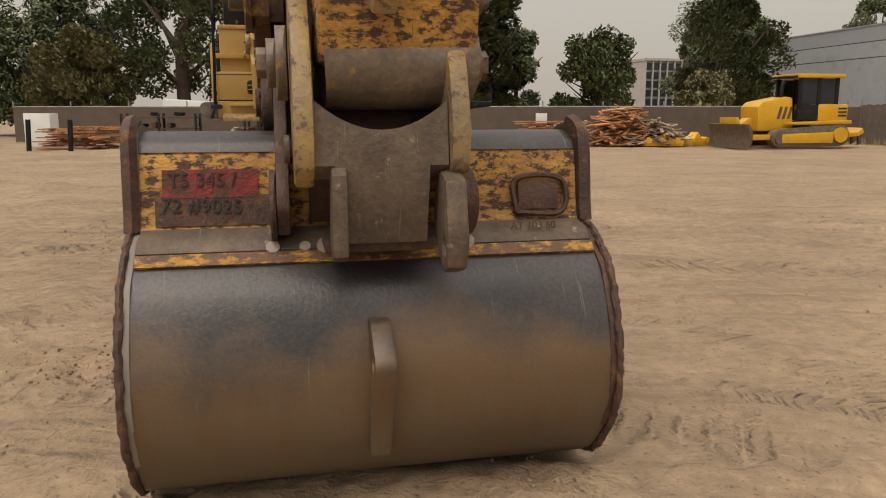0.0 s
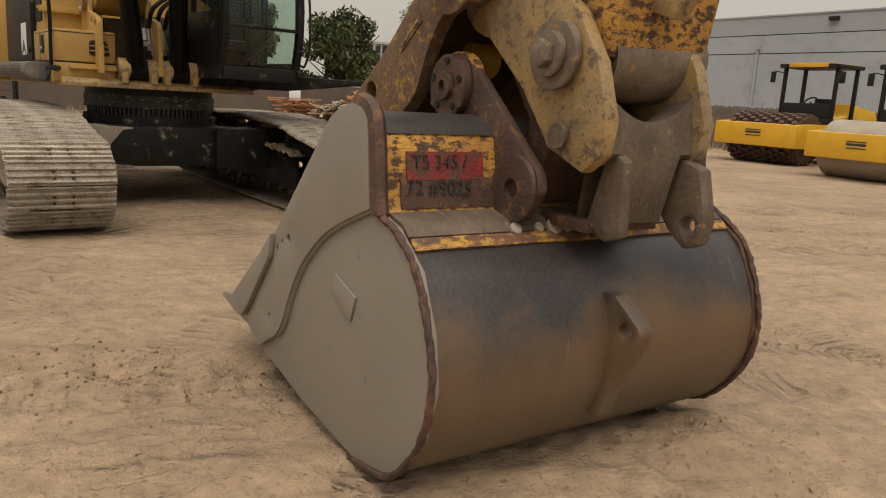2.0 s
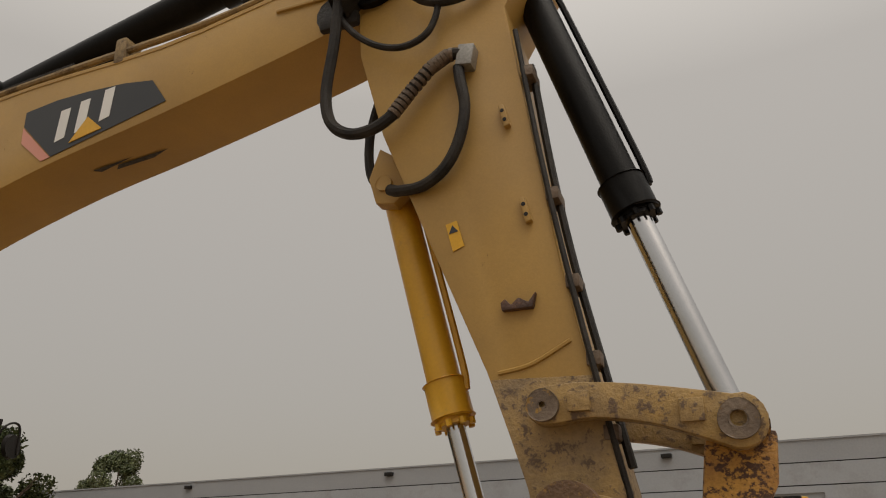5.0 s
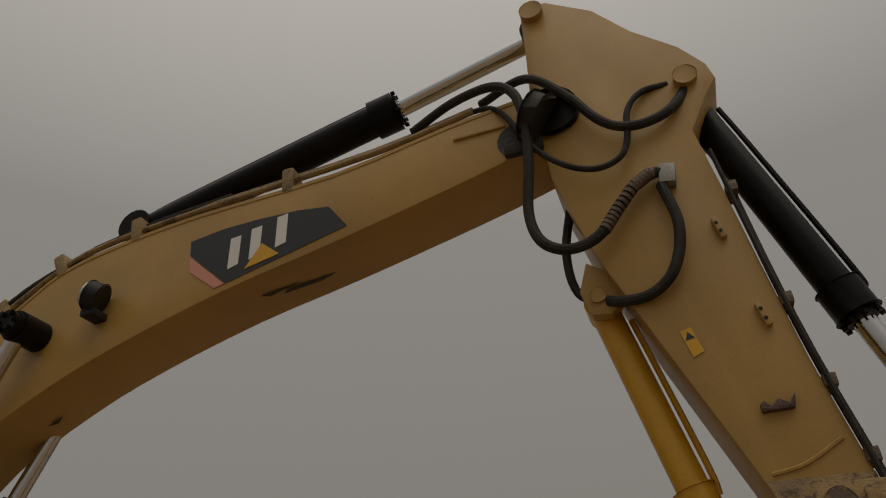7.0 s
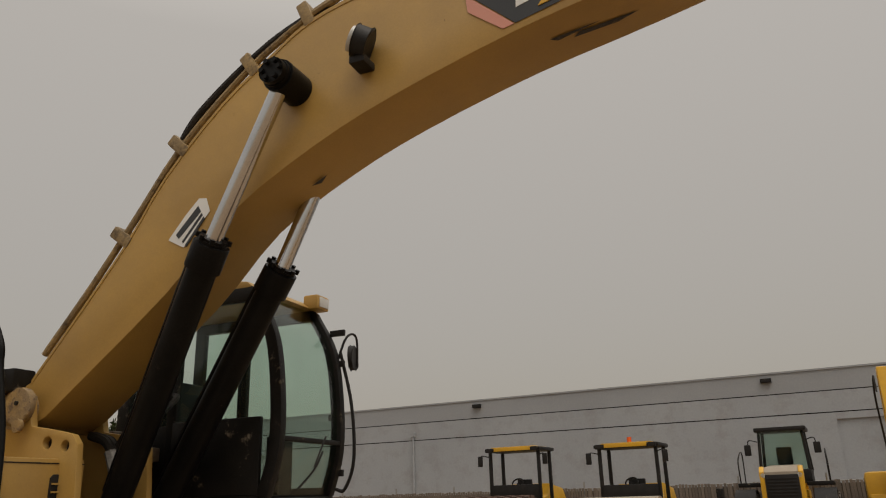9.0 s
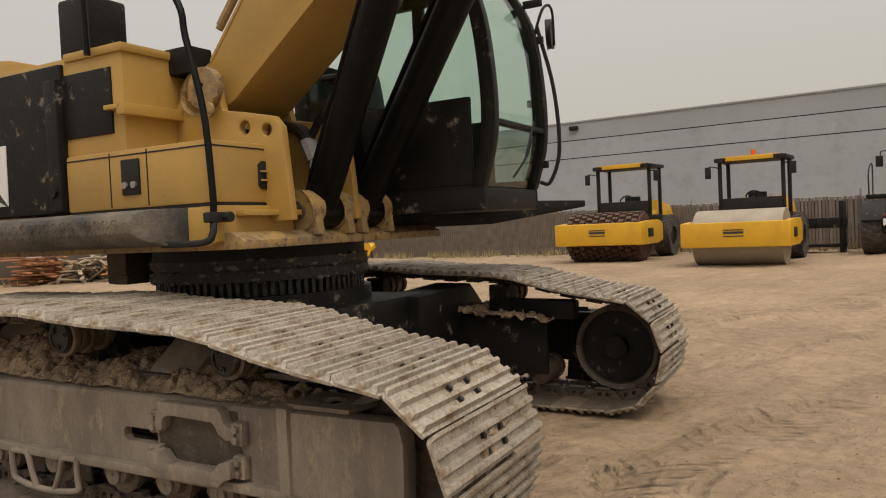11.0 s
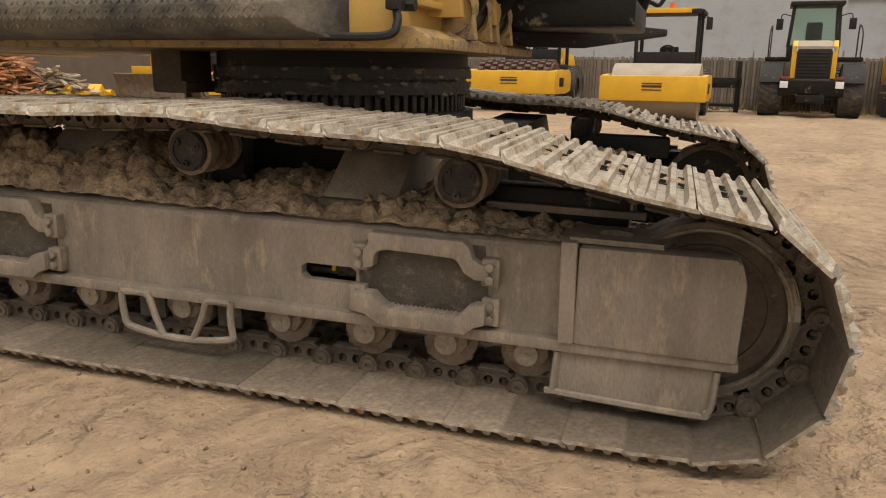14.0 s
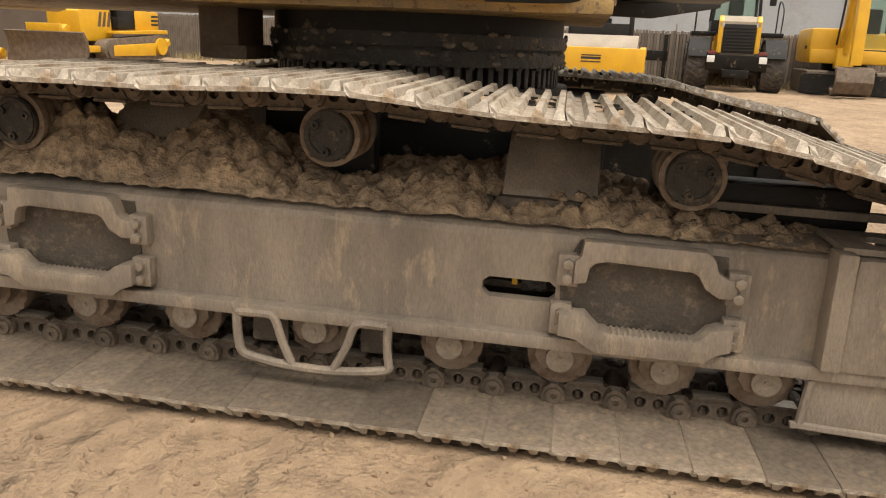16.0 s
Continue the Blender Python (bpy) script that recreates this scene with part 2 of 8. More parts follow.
CONCRETE_DARK = mat("darker_grey_painted_concrete", (0.335, 0.35, 0.37), (0.305, 0.32, 0.34), 0.8, scale=0.25, bump=0.06, b_scale=12, speck=0.05)
SLAT = mat("weathered_fence_slat", (0.22, 0.18, 0.145), (0.16, 0.13, 0.105), 0.85, scale=3, bump=0.2, vary=0.25)
POST = mat("galvanised_post", (0.35, 0.34, 0.32), (0.28, 0.27, 0.25), 0.5, 0.6, bump=0.05)
MESH = mat("brown_fence_screen", (0.12, 0.092, 0.07), (0.095, 0.073, 0.058), 0.9, scale=1.5, bump=0.1)
BARK = mat("tree_bark", (0.10, 0.07, 0.05), (0.06, 0.045, 0.035), 0.95, bump=0.6)
TIMBER = mat("orange_pallet_timber", (0.42, 0.20, 0.09), (0.33, 0.165, 0.075), 0.8, scale=3, bump=0.15, vary=0.25)
OLD_TIMBER = mat("pale_weathered_timber", (0.38, 0.30, 0.21), (0.26, 0.20, 0.14), 0.85, scale=3, bump=0.15, vary=0.25)
DRUM = mat("dusty_drum_steel", (0.33, 0.28, 0.215), (0.28, 0.235, 0.18), 0.6, 0.1, scale=2, bump=0.08)
WHITE = mat("white_decal", (0.72, 0.72, 0.70), (0.66, 0.66, 0.64), 0.4, bump=0.0, speck=0)
PINK = mat("faded_red_decal", (0.62, 0.25, 0.19), (0.60, 0.30, 0.23), 0.45, bump=0.0, speck=0)
REDSPRAY = mat("red_spray_paint", (0.24, 0.024, 0.022), (0.15, 0.02, 0.018), 0.6, scale=9, grime=(0.095, 0.048, 0.03), g_scale=13, g_at=0.53, g_soft=0.06, bump=0.4)
DECAL = mat("black_decal", (0.025, 0.027, 0.03), (0.03, 0.032, 0.035), 0.35, bump=0.0, speck=0)
MARK = mat("black_marker", (0.02, 0.018, 0.016), (0.03, 0.025, 0.022), 0.6, bump=0.0, speck=0)
ORANGE = mat("orange_lens", (0.75, 0.12, 0.015), (0.7, 0.1, 0.015), 0.25, bump=0.0, speck=0)
LENS = mat("lamp_lens", (0.6, 0.6, 0.58), (0.5, 0.5, 0.48), 0.15, bump=0.05, b_scale=100, speck=0)
STRAW = mat("dry_grass", (0.34, 0.27, 0.14), (0.25, 0.20, 0.10), 0.9, bump=0.1)
GREYBLDG = mat("far_office_frame", (0.45, 0.44, 0.42), (0.4, 0.39, 0.37), 0.7, bump=0.02, speck=0)
DARKGLASS = mat("dark_window_glass", (0.02, 0.025, 0.028), (0.03, 0.035, 0.04), 0.12, bump=0.0, speck=0)


def leaf_mat(name, a, b):
    m = mat(name, a, b, 0.6, scale=0.5, bump=0.1)
    n, l = m.node_tree.nodes, m.node_tree.links
    p = n["Principled BSDF"]
    geo, hsv, rr = n.new("ShaderNodeNewGeometry"), n.new("ShaderNodeHueSaturation"), n.new("ShaderNodeMapRange")
    rr.inputs["To Min"].default_value, rr.inputs["To Max"].default_value = 0.55, 1.5
    src = p.inputs["Base Color"].links[0].from_socket
    l.new(geo.outputs["Random Per Island"], rr.inputs["Value"])
    l.new(rr.outputs[0], hsv.inputs["Value"])
    l.new(src, hsv.inputs["Color"])
    l.new(hsv.outputs[0], p.inputs["Base Color"])
    return m


LEAF = leaf_mat("dark_green_leaves", (0.055, 0.075, 0.026), (0.085, 0.095, 0.035))
LEAF_OLIVE = leaf_mat("olive_leaves", (0.12, 0.115, 0.045), (0.15, 0.13, 0.055))


def glass(name, tint, rough=0.02):
    m = bpy.data.materials.new(name)
    m.use_nodes = True
    n, l = m.node_tree.nodes, m.node_tree.links
    n.remove(n["Principled BSDF"])
    tr, gl, mx, fr, pw, ad = n.new("ShaderNodeBsdfTransparent"), n.new("ShaderNodeBsdfGlossy"), n.new("ShaderNodeMixShader"), n.new("ShaderNodeLayerWeight"), n.new("ShaderNodeMath"), n.new("ShaderNodeMath")
    tr.inputs[0].default_value = (*tint, 1)
    gl.inputs["Roughness"].default_value = rough
    fr.inputs[0].default_value = 0.5
    pw.operation, pw.inputs[1].default_value = "POWER", 4.0
    ad.operation, ad.inputs[1].default_value = "MULTIPLY_ADD", 0.6
    ad.inputs[2].default_value = 0.03
    l.new(fr.outputs["Facing"], pw.inputs[0])
    l.new(pw.outputs[0], ad.inputs[0])
    l.new(ad.outputs[0], mx.inputs[0])
    l.new(tr.outputs[0], mx.inputs[1])
    l.new(gl.outputs[0], mx.inputs[2])
    l.new(mx.outputs[0], n["Material Output"].inputs[0])
    return m


GLASS = glass("green_cab_glass", (0.85, 0.92, 0.88))


# prints on the ground: centre and radius of the arc, half width, rib pitch, slant and depth
PRINTS = (
    (0.2, 3.6, 2.32, 0.20, 0.10, 0.0, 0.7), (0.9, 1.9, 2.30, 0.16, 0.09, 0.4, 0.6), (-2.2, -6.0, 10.1, 0.26, 0.13, 0.0, 0.8),
    (-4.68, -21.3, 30.0, 0.34, 0.16, 0.8, 1.0), (-33.5, 4.2, 30.0, 0.34, 0.15, 0.5, 0.45),
    (-12.0, 8.0, 9.2, 0.3, 0.18, 0.6, 0.8), (-11.0, 7.0, 9.9, 0.25, 0.16, 0.0, 0.6), (12.0, 26.0, 16.5, 0.35, 0.2, 0.7, 0.9), (12.0, 26.0, 18.6, 0.35, 0.2, 0.7, 0.9), (4.0, -14.0, 24.0, 0.3, 0.2, 0.6, 0.8),
)


def ground_mat():
    m = mat("trodden_dry_sand", (0.36, 0.258, 0.162), (0.29, 0.205, 0.128), 0.95, scale=0.6, grime=(0.225, 0.155, 0.097), g_scale=0.35, g_at=0.58, g_soft=0.25, bump=0.5, b_scale=9)
    n, l = m.node_tree.nodes, m.node_tree.links
    p = n["Principled BSDF"]
    co = n.new("ShaderNodeTexCoord")
    grit, grain = n.new("ShaderNodeTexNoise"), n.new("ShaderNodeTexNoise")
    grit.inputs["Scale"].default_value, grit.inputs["Detail"].default_value = 55, 6
    grain.inputs["Scale"].default_value, grain.inputs["Detail"].default_value = 2.2, 9
    b2, b3 = n.new("ShaderNodeBump"), n.new("ShaderNodeBump")
    b2.inputs["Strength"].default_value, b2.inputs["Distance"].default_value = 0.6, 0.025
    b3.inputs["Strength"].default_value, b3.inputs["Distance"].default_value = 1.0, 0.22
    for t, b in ((grit, b2), (grain, b3)):
        l.new(co.outputs["Object"], t.inputs["Vector"])
        l.new(t.outputs[0], b.inputs["Height"])
    old = p.inputs["Normal"].links[0].from_node
    l.new(b2.outputs[0], old.inputs["Normal"])
    l.new(b3.outputs[0], b2.inputs["Normal"])
    # ribbed prints of tracks and tyres: bands along arcs, broken here and there
    def math_(op, x, y=None):
        k = n.new("ShaderNodeMath")
        k.operation = op
        for i, v in enumerate((x, y)):
            if isinstance(v, (int, float)):
                k.inputs[i].default_value = v
            elif v is not None:
                l.new(v, k.inputs[i])
        return k.outputs[0]

    sep = n.new("ShaderNodeSeparateXYZ")
    l.new(co.outputs["Object"], sep.inputs[0])
    wob, brk = n.new("ShaderNodeTexNoise"), n.new("ShaderNodeTexNoise")
    wob.inputs["Scale"].default_value, wob.inputs["Detail"].default_value = 2.5, 3
    brk.inputs["Scale"].default_value, brk.inputs["Detail"].default_value = 1.3, 5
    for t in (wob, brk):
        l.new(co.outputs["Object"], t.inputs["Vector"])
    broken = n.new("ShaderNodeMapRange")
    broken.inputs["From Min"].default_value, broken.inputs["From Max"].default_value = 0.40, 0.60
    l.new(brk.outputs[0], broken.inputs["Value"])
    total, worn = None, None
    for cx, cy, r, half, pitch, slant, deep in PRINTS:
        dx, dy = math_("SUBTRACT", sep.outputs[0], S * cx), math_("SUBTRACT", sep.outputs[1], S * cy)
        u = math_("SUBTRACT", math_("SQRT", math_("ADD", math_("MULTIPLY", dx, dx), math_("MULTIPLY", dy, dy))), S * r)
        u = math_("ADD", u, math_("MULTIPLY", math_("SUBTRACT", wob.outputs[0], 0.5), 0.12))
        au = math_("ABSOLUTE", u)
        edge = n.new("ShaderNodeMapRange")
        edge.interpolation_type = "SMOOTHSTEP"
        for key, v in (("From Min", S * half * 0.75), ("From Max", S * half), ("To Min", 1), ("To Max", 0)):
            edge.inputs[key].default_value = v
        l.new(au, edge.inputs["Value"])
        along = math_("MULTIPLY", math_("ARCTAN2", dy, dx), S * r * math.tau / pitch)
        along = math_("ADD", math_("ADD", along, math_("MULTIPLY", au, slant * math.tau / pitch)), math_("MULTIPLY", wob.outputs[0], 5.0))
        ribs = math_("POWER", math_("ADD", math_("MULTIPLY", math_("SINE", along), 0.5), 0.5), 2.0)
        mask = math_("MULTIPLY", edge.outputs[0], broken.outputs[0])
        h = math_("MULTIPLY", mask, math_("MULTIPLY", math_("SUBTRACT", ribs, 0.45), deep))
        total = h if total is None else math_("ADD", total, h)
        m2 = math_("MULTIPLY", mask, math_("SUBTRACT", 1.0, ribs))
        worn = m2 if worn is None else math_("MAXIMUM", worn, m2)
    bw = n.new("ShaderNodeBump")
    bw.inputs["Strength"].default_value, bw.inputs["Distance"].default_value = 0.9, 0.05
    l.new(total, bw.inputs["Height"])
    l.new(bw.outputs[0], b3.inputs["Normal"])
    speck, rr, mx = n.new("ShaderNodeTexNoise"), n.new("ShaderNodeMapRange"), n.new("ShaderNodeMixRGB")
    speck.inputs["Scale"].default_value, speck.inputs["Detail"].default_value = 26, 8
    l.new(co.outputs["Object"], speck.inputs["Vector"])
    rr.inputs["From Min"].default_value, rr.inputs["From Max"].default_value = 0.61, 0.71
    l.new(speck.outputs[0], rr.inputs["Value"])
    l.new(rr.outputs[0], mx.inputs[0])
    tone = p.inputs["Base Color"].links[0].from_socket
    for turn, stretch, lo, hi, dark, much in ((0.5, (0.35, 2.6, 1), 0.55, 0.68, (0.215, 0.145, 0.09), 0.75), (-0.25, (0.3, 3.4, 1), 0.56, 0.66, (0.20, 0.135, 0.085), 0.7), (1.3, (6, 9, 1), 0.56, 0.70, (0.21, 0.145, 0.092), 0.6), (0.2, (1.2, 1.2, 1), 0.56, 0.72, (0.44, 0.33, 0.215), 0.6)):
        m2, ns, r2, mu2, x2 = n.new("ShaderNodeMapping"), n.new("ShaderNodeTexNoise"), n.new("ShaderNodeMapRange"), n.new("ShaderNodeMath"), n.new("ShaderNodeMixRGB")
        m2.inputs["Rotation"].default_value, m2.inputs["Scale"].default_value = (0, 0, turn), stretch
        ns.inputs["Scale"].default_value, ns.inputs["Detail"].default_value, ns.inputs["Roughness"].default_value = 1.0, 9, 0.68
        r2.inputs["From Min"].default_value, r2.inputs["From Max"].default_value = lo, hi
        mu2.operation, mu2.inputs[1].default_value = "MULTIPLY", much
        l.new(co.outputs["Object"], m2.inputs[0])
        l.new(m2.outputs[0], ns.inputs["Vector"])
        l.new(ns.outputs[0], r2.inputs["Value"])
        l.new(r2.outputs[0], mu2.inputs[0])
        l.new(mu2.outputs[0], x2.inputs[0])
        l.new(tone, x2.inputs[1])
        x2.inputs[2].default_value = (*dark, 1)
        tone = x2.outputs[0]
    # the prints are browner and darker in the grooves between their ribs
    groove_tint = n.new("ShaderNodeMixRGB")
    l.new(math_("MULTIPLY", worn, 0.35), groove_tint.inputs[0])
    l.new(tone, groove_tint.inputs[1])
    groove_tint.inputs[2].default_value = (0.20, 0.138, 0.085, 1)
    l.new(groove_tint.outputs[0], mx.inputs[1])
    mx.inputs[2].default_value = (0.17, 0.11, 0.068, 1)
    l.new(mx.outputs[0], p.inputs["Base Color"])
    return m


GROUND = ground_mat()


# ---- shapes: each adds to one mesh, in units of the plan ----
class Shape:
    def __init__(self):
        self.bm = bmesh.new()

    def take(self, t, bevel=0.0, m=None):
        if bevel:
            edges = [e for e in t.edges if len(e.link_faces) == 2 and e.calc_face_angle(0) > 0.5]
            bmesh.ops.bevel(t, geom=edges, offset=bevel, segments=2, affect="EDGES", profile=0.6, clamp_overlap=True)
        if m is not None:
            t.transform(m)
        me = bpy.data.meshes.new("tmp")
        t.to_mesh(me)
        t.free()
        self.bm.from_mesh(me)
        bpy.data.meshes.remove(me)
        return self

    def box(self, x0, y0, z0, x1, y1, z1, b=0.0, m=None):
        t = bmesh.new()
        bmesh.ops.create_cube(t, size=1)
        for v in t.verts:
            v.co = ((x0 + x1) / 2 + v.co.x * (x1 - x0), (y0 + y1) / 2 + v.co.y * (y1 - y0), (z0 + z1) / 2 + v.co.z * (z1 - z0))
        return self.take(t, b, m)

    def prism(self, outline, y0, y1, b=0.0, holes=(), m=None):
        """An outline in x and z, with holes (round ones as x, z, radius; others as outlines), from y0 to y1."""
        t = bmesh.new()
        loops = [list(outline)]
        for hole in holes:
            if len(hole) == 3:
                hx, hz, r = hole
                hole = [(hx + r * math.cos(a * math.tau / 14), hz + r * math.sin(a * math.tau / 14)) for a in range(14)]
            loops.append(hole)
        edges = []
        for loop in loops:
            vs = [t.verts.new((x, y0, z)) for x, z in loop]
            edges += [t.edges.new((vs[k], vs[(k + 1) % len(vs)])) for k in range(len(vs))]
        if holes:
            bmesh.ops.triangle_fill(t, use_beauty=True, edges=edges)
        else:
            t.faces.new(list(t.verts))
        res = bmesh.ops.extrude_face_region(t, geom=list(t.faces))
        bmesh.ops.translate(t, verts=[g for g in res["geom"] if isinstance(g, bmesh.types.BMVert)], vec=(0, y1 - y0, 0))
        bmesh.ops.recalc_face_normals(t, faces=list(t.faces))
        return self.take(t, b, m)

    def cyl(self, p0, p1, r, n=20, r2=None, b=0.0, m=None):
        p0, p1 = Vector(p0), Vector(p1)
        t = bmesh.new()
        bmesh.ops.create_cone(t, cap_ends=True, segments=n, radius1=r, radius2=r if r2 is None else r2, depth=(p1 - p0).length)
        t.transform(Matrix.Translation((p0 + p1) / 2) @ (p1 - p0).to_track_quat("Z", "Y").to_matrix().to_4x4())
        return self.take(t, b, m)

    def ring(self, p0, p1, r, hole, n=24, b=0.0):
        """A thick ring with an open bore."""
        p0, p1 = Vector(p0), Vector(p1)
        t = bmesh.new()
        d = (p1 - p0).length
        turns = [[t.verts.new((rr * math.cos(k * math.tau / n), rr * math.sin(k * math.tau / n), z)) for k in range(n)] for rr, z in ((r, 0), (r, d), (hole, d), (hole, 0))]
        for a in range(4):
            one, two = turns[a], turns[(a + 1) % 4]
            for k in range(n):
                t.faces.new((one[k], one[(k + 1) % n], two[(k + 1) % n], two[k]))
        bmesh.ops.recalc_face_normals(t, faces=list(t.faces))
        t.transform(Matrix.Translation(p0) @ (p1 - p0).to_track_quat("Z", "Y").to_matrix().to_4x4())
        return self.take(t, b)

    def tube(self, pts, r, n=8, steps=6):
        """A round hose or pipe through the points."""
        P = [Vector(p) for p in pts]
        P = [P[0] * 2 - P[1]] + P + [P[-1] * 2 - P[-2]]
        way = []
        for k in range(1, len(P) - 2):
            for j in range(steps):
                u = j / steps
                way.append(0.5 * (2 * P[k] + (P[k + 1] - P[k - 1]) * u + (2 * P[k - 1] - 5 * P[k] + 4 * P[k + 1] - P[k + 2]) * u * u + (3 * P[k] - P[k - 1] - 3 * P[k + 1] + P[k + 2]) * u ** 3))
        way.append(P[-2])
        t, last = bmesh.new(), None
        up = Vector((0.13, 0.31, 0.94))
        for k, p in enumerate(way):
            d = (way[min(k + 1, len(way) - 1)] - way[max(k - 1, 0)]).normalized()
            side = d.cross(up).normalized()
            up = side.cross(d).normalized()
            ring = [t.verts.new(p + r * (math.cos(a * math.tau / n) * side + math.sin(a * math.tau / n) * up)) for a in range(n)]
            if last:
                for a in range(n):
                    t.faces.new((last[a], last[(a + 1) % n], ring[(a + 1) % n], ring[a]))
            else:
                t.faces.new(ring[::-1])
            last = ring
        t.faces.new(last)
        return self.take(t)

    def turn(self, m):
        self.bm.transform(m)
        return self


def smooth_by_angle(me):
    for p in me.polygons:
        p.use_smooth = True
    me.set_sharp_from_angle(angle=radians(32))


def part(name, shape, material, parent, label=""):
    """Links a shape as one mesh object under a thing or a part."""
    me = bpy.data.meshes.new(name)
    bm = shape.bm
    bm.transform(Matrix.Scale(S, 4))
    bm.to_mesh(me)
    bm.free()
    smooth_by_angle(me)
    me.materials.append(material)
    ob = new(name, me)
    ob.parent = parent
    return tagged(ob, label)


def thing(name, x, y, z, rz, label, category, group="", kind=""):
    ob = new(name)
    ob.matrix_basis = pose(S * x, S * y, S * z, 0, 0, rz)
    return tagged(ob, label, category, group, kind)


def single(name, shape, material, label, category, at=(0, 0, 0), rz=0, group="", kind=""):
    ob = part(name, shape, material, None)
    ob.matrix_basis = pose(S * at[0], S * at[1], S * at[2], 0, 0, rz)
    return tagged(ob, label, category, group, kind)


def arc(cx, cz, r, a0, a1, n):
    return [(cx + r * math.cos(radians(a0 + (a1 - a0) * k / n)), cz + r * math.sin(radians(a0 + (a1 - a0) * k / n))) for k in range(n + 1)]


def spline(pts, steps=5):
    """A smooth open line through points in two dimensions."""
    P = [Vector(p) for p in pts]
    P = [P[0] * 2 - P[1]] + P + [P[-1] * 2 - P[-2]]
    out = []
    for k in range(1, len(P) - 2):
        for j in range(steps):
            u = j / steps
            v = 0.5 * (2 * P[k] + (P[k + 1] - P[k - 1]) * u + (2 * P[k - 1] - 5 * P[k] + 4 * P[k + 1] - P[k + 2]) * u * u + (3 * P[k] - P[k - 1] - 3 * P[k + 1] + P[k + 2]) * u ** 3)
            out.append((v.x, v.y))
    return out + [(P[-2].x, P[-2].y)]


# ---- the ground ----
def ground_height(x, y):
    z = 0.04 * noise.noise((x * 0.5, y * 0.5, 0)) + 0.034 * noise.noise((x * 1.7, y * 1.7, 3)) + 0.017 * noise.noise((x * 4.5, y * 4.5, 7)) * (0.4 + max(0, 1.5 * noise.noise((x * 0.4, y * 0.4, 9))))
    z += 0.03 * max(0, noise.noise((x * 0.9 + 9, y * 2.8, 5))) * (1 if abs(x) < 40 else 0)
    for px, py, h, r in ((-3.3, 5.6, 0.05, 0.4), (0.35, 2.75, 0.07, 0.45), (-0.3, 2.75, 0.05, 0.4), (0.9, 2.9, 0.04, 0.5)):
        d = math.hypot(x - px, y - py) / r
        if d < 2.5:
            z += h * math.exp(-d * d * 1.5) * (0.6 + 0.8 * noise.noise((x * 9, y * 9, 1)))
    for px, py, deep, r in ((-2.64, 4.55, 0.05, 0.17), (-2.18, 4.40, 0.06, 0.19), (-1.54, 4.27, 0.075, 0.19)):
        d = math.hypot(x - px, y - py) / r
        if d < 2.5:
            z += (-deep * math.exp(-(d / 0.8) ** 4) + 0.55 * deep * math.exp(-((d - 1.15) / 0.35) ** 2)) * (0.8 + 0.7 * noise.noise((x * 11, y * 11, 1)))
    # two curved lines of wheel ruts across the open yard
    for off in (0.0, 1.9):
        d = abs(y - (7.2 + off + 0.02 * (x - 6) ** 2))
        if d < 0.5 and x > 0.8:
            z -= 0.025 * math.exp(-(d / 0.25) ** 2) * (1 + 0.5 * math.sin(x * 16))
    d = abs(y - (3.0 - 0.42 * (x - 2)))
    if d < 0.45 and x > 1.0:
        z += 0.016 * math.exp(-(d / 0.28) ** 2) * math.sin((x - y) * 18)
    # pressed flat under the machine's tracks
    dx, dy = x + 1.93, y - 11.31
    ahead, aside = 0.2756 * dx - 0.9613 * dy, abs(0.9613 * dx + 0.2756 * dy)
    w = max(0.0, min(1.0, (3.1 - abs(ahead)) / 0.4)) * max(0.0, min(1.0, (2.45 - aside) / 0.3))
    return z * (1 - 0.8 * w) + w * (0.010 - 0.018 * ahead)


def ground_sheet():
    def line(lo, hi):
        near = np.arange(lo, hi, 0.055)
        far = np.geomspace(0.1, 900, 60)
        return np.concatenate([lo - far[::-1], near, hi + far])

    xs, ys = line(-9, 9), line(0.0, 16)
    verts, faces = [], []
    for y in ys:
        for x in xs:
            verts.append((S * x, S * y, S * ground_height(x, y) if abs(x) < 60 and abs(y) < 70 else 0))
    w = len(xs)
    for j in range(len(ys) - 1):
        for i in range(w - 1):
            k = j * w + i
            faces.append((k, k + 1, k + w + 1, k + w))
    me = bpy.data.meshes.new("ground")
    me.from_pydata(verts, [], faces)
    for p in me.polygons:
        p.use_smooth = True
    me.materials.append(GROUND)
    tagged(new("ground", me), "bare dry tan dirt yard with ruts and track prints", "ground", kind="structure")


ground_sheet()

# ---- the warehouse behind the fence ----
WALL_A, WALL_B = Vector((25.2, 60.5)), Vector((41.5, -29.0))


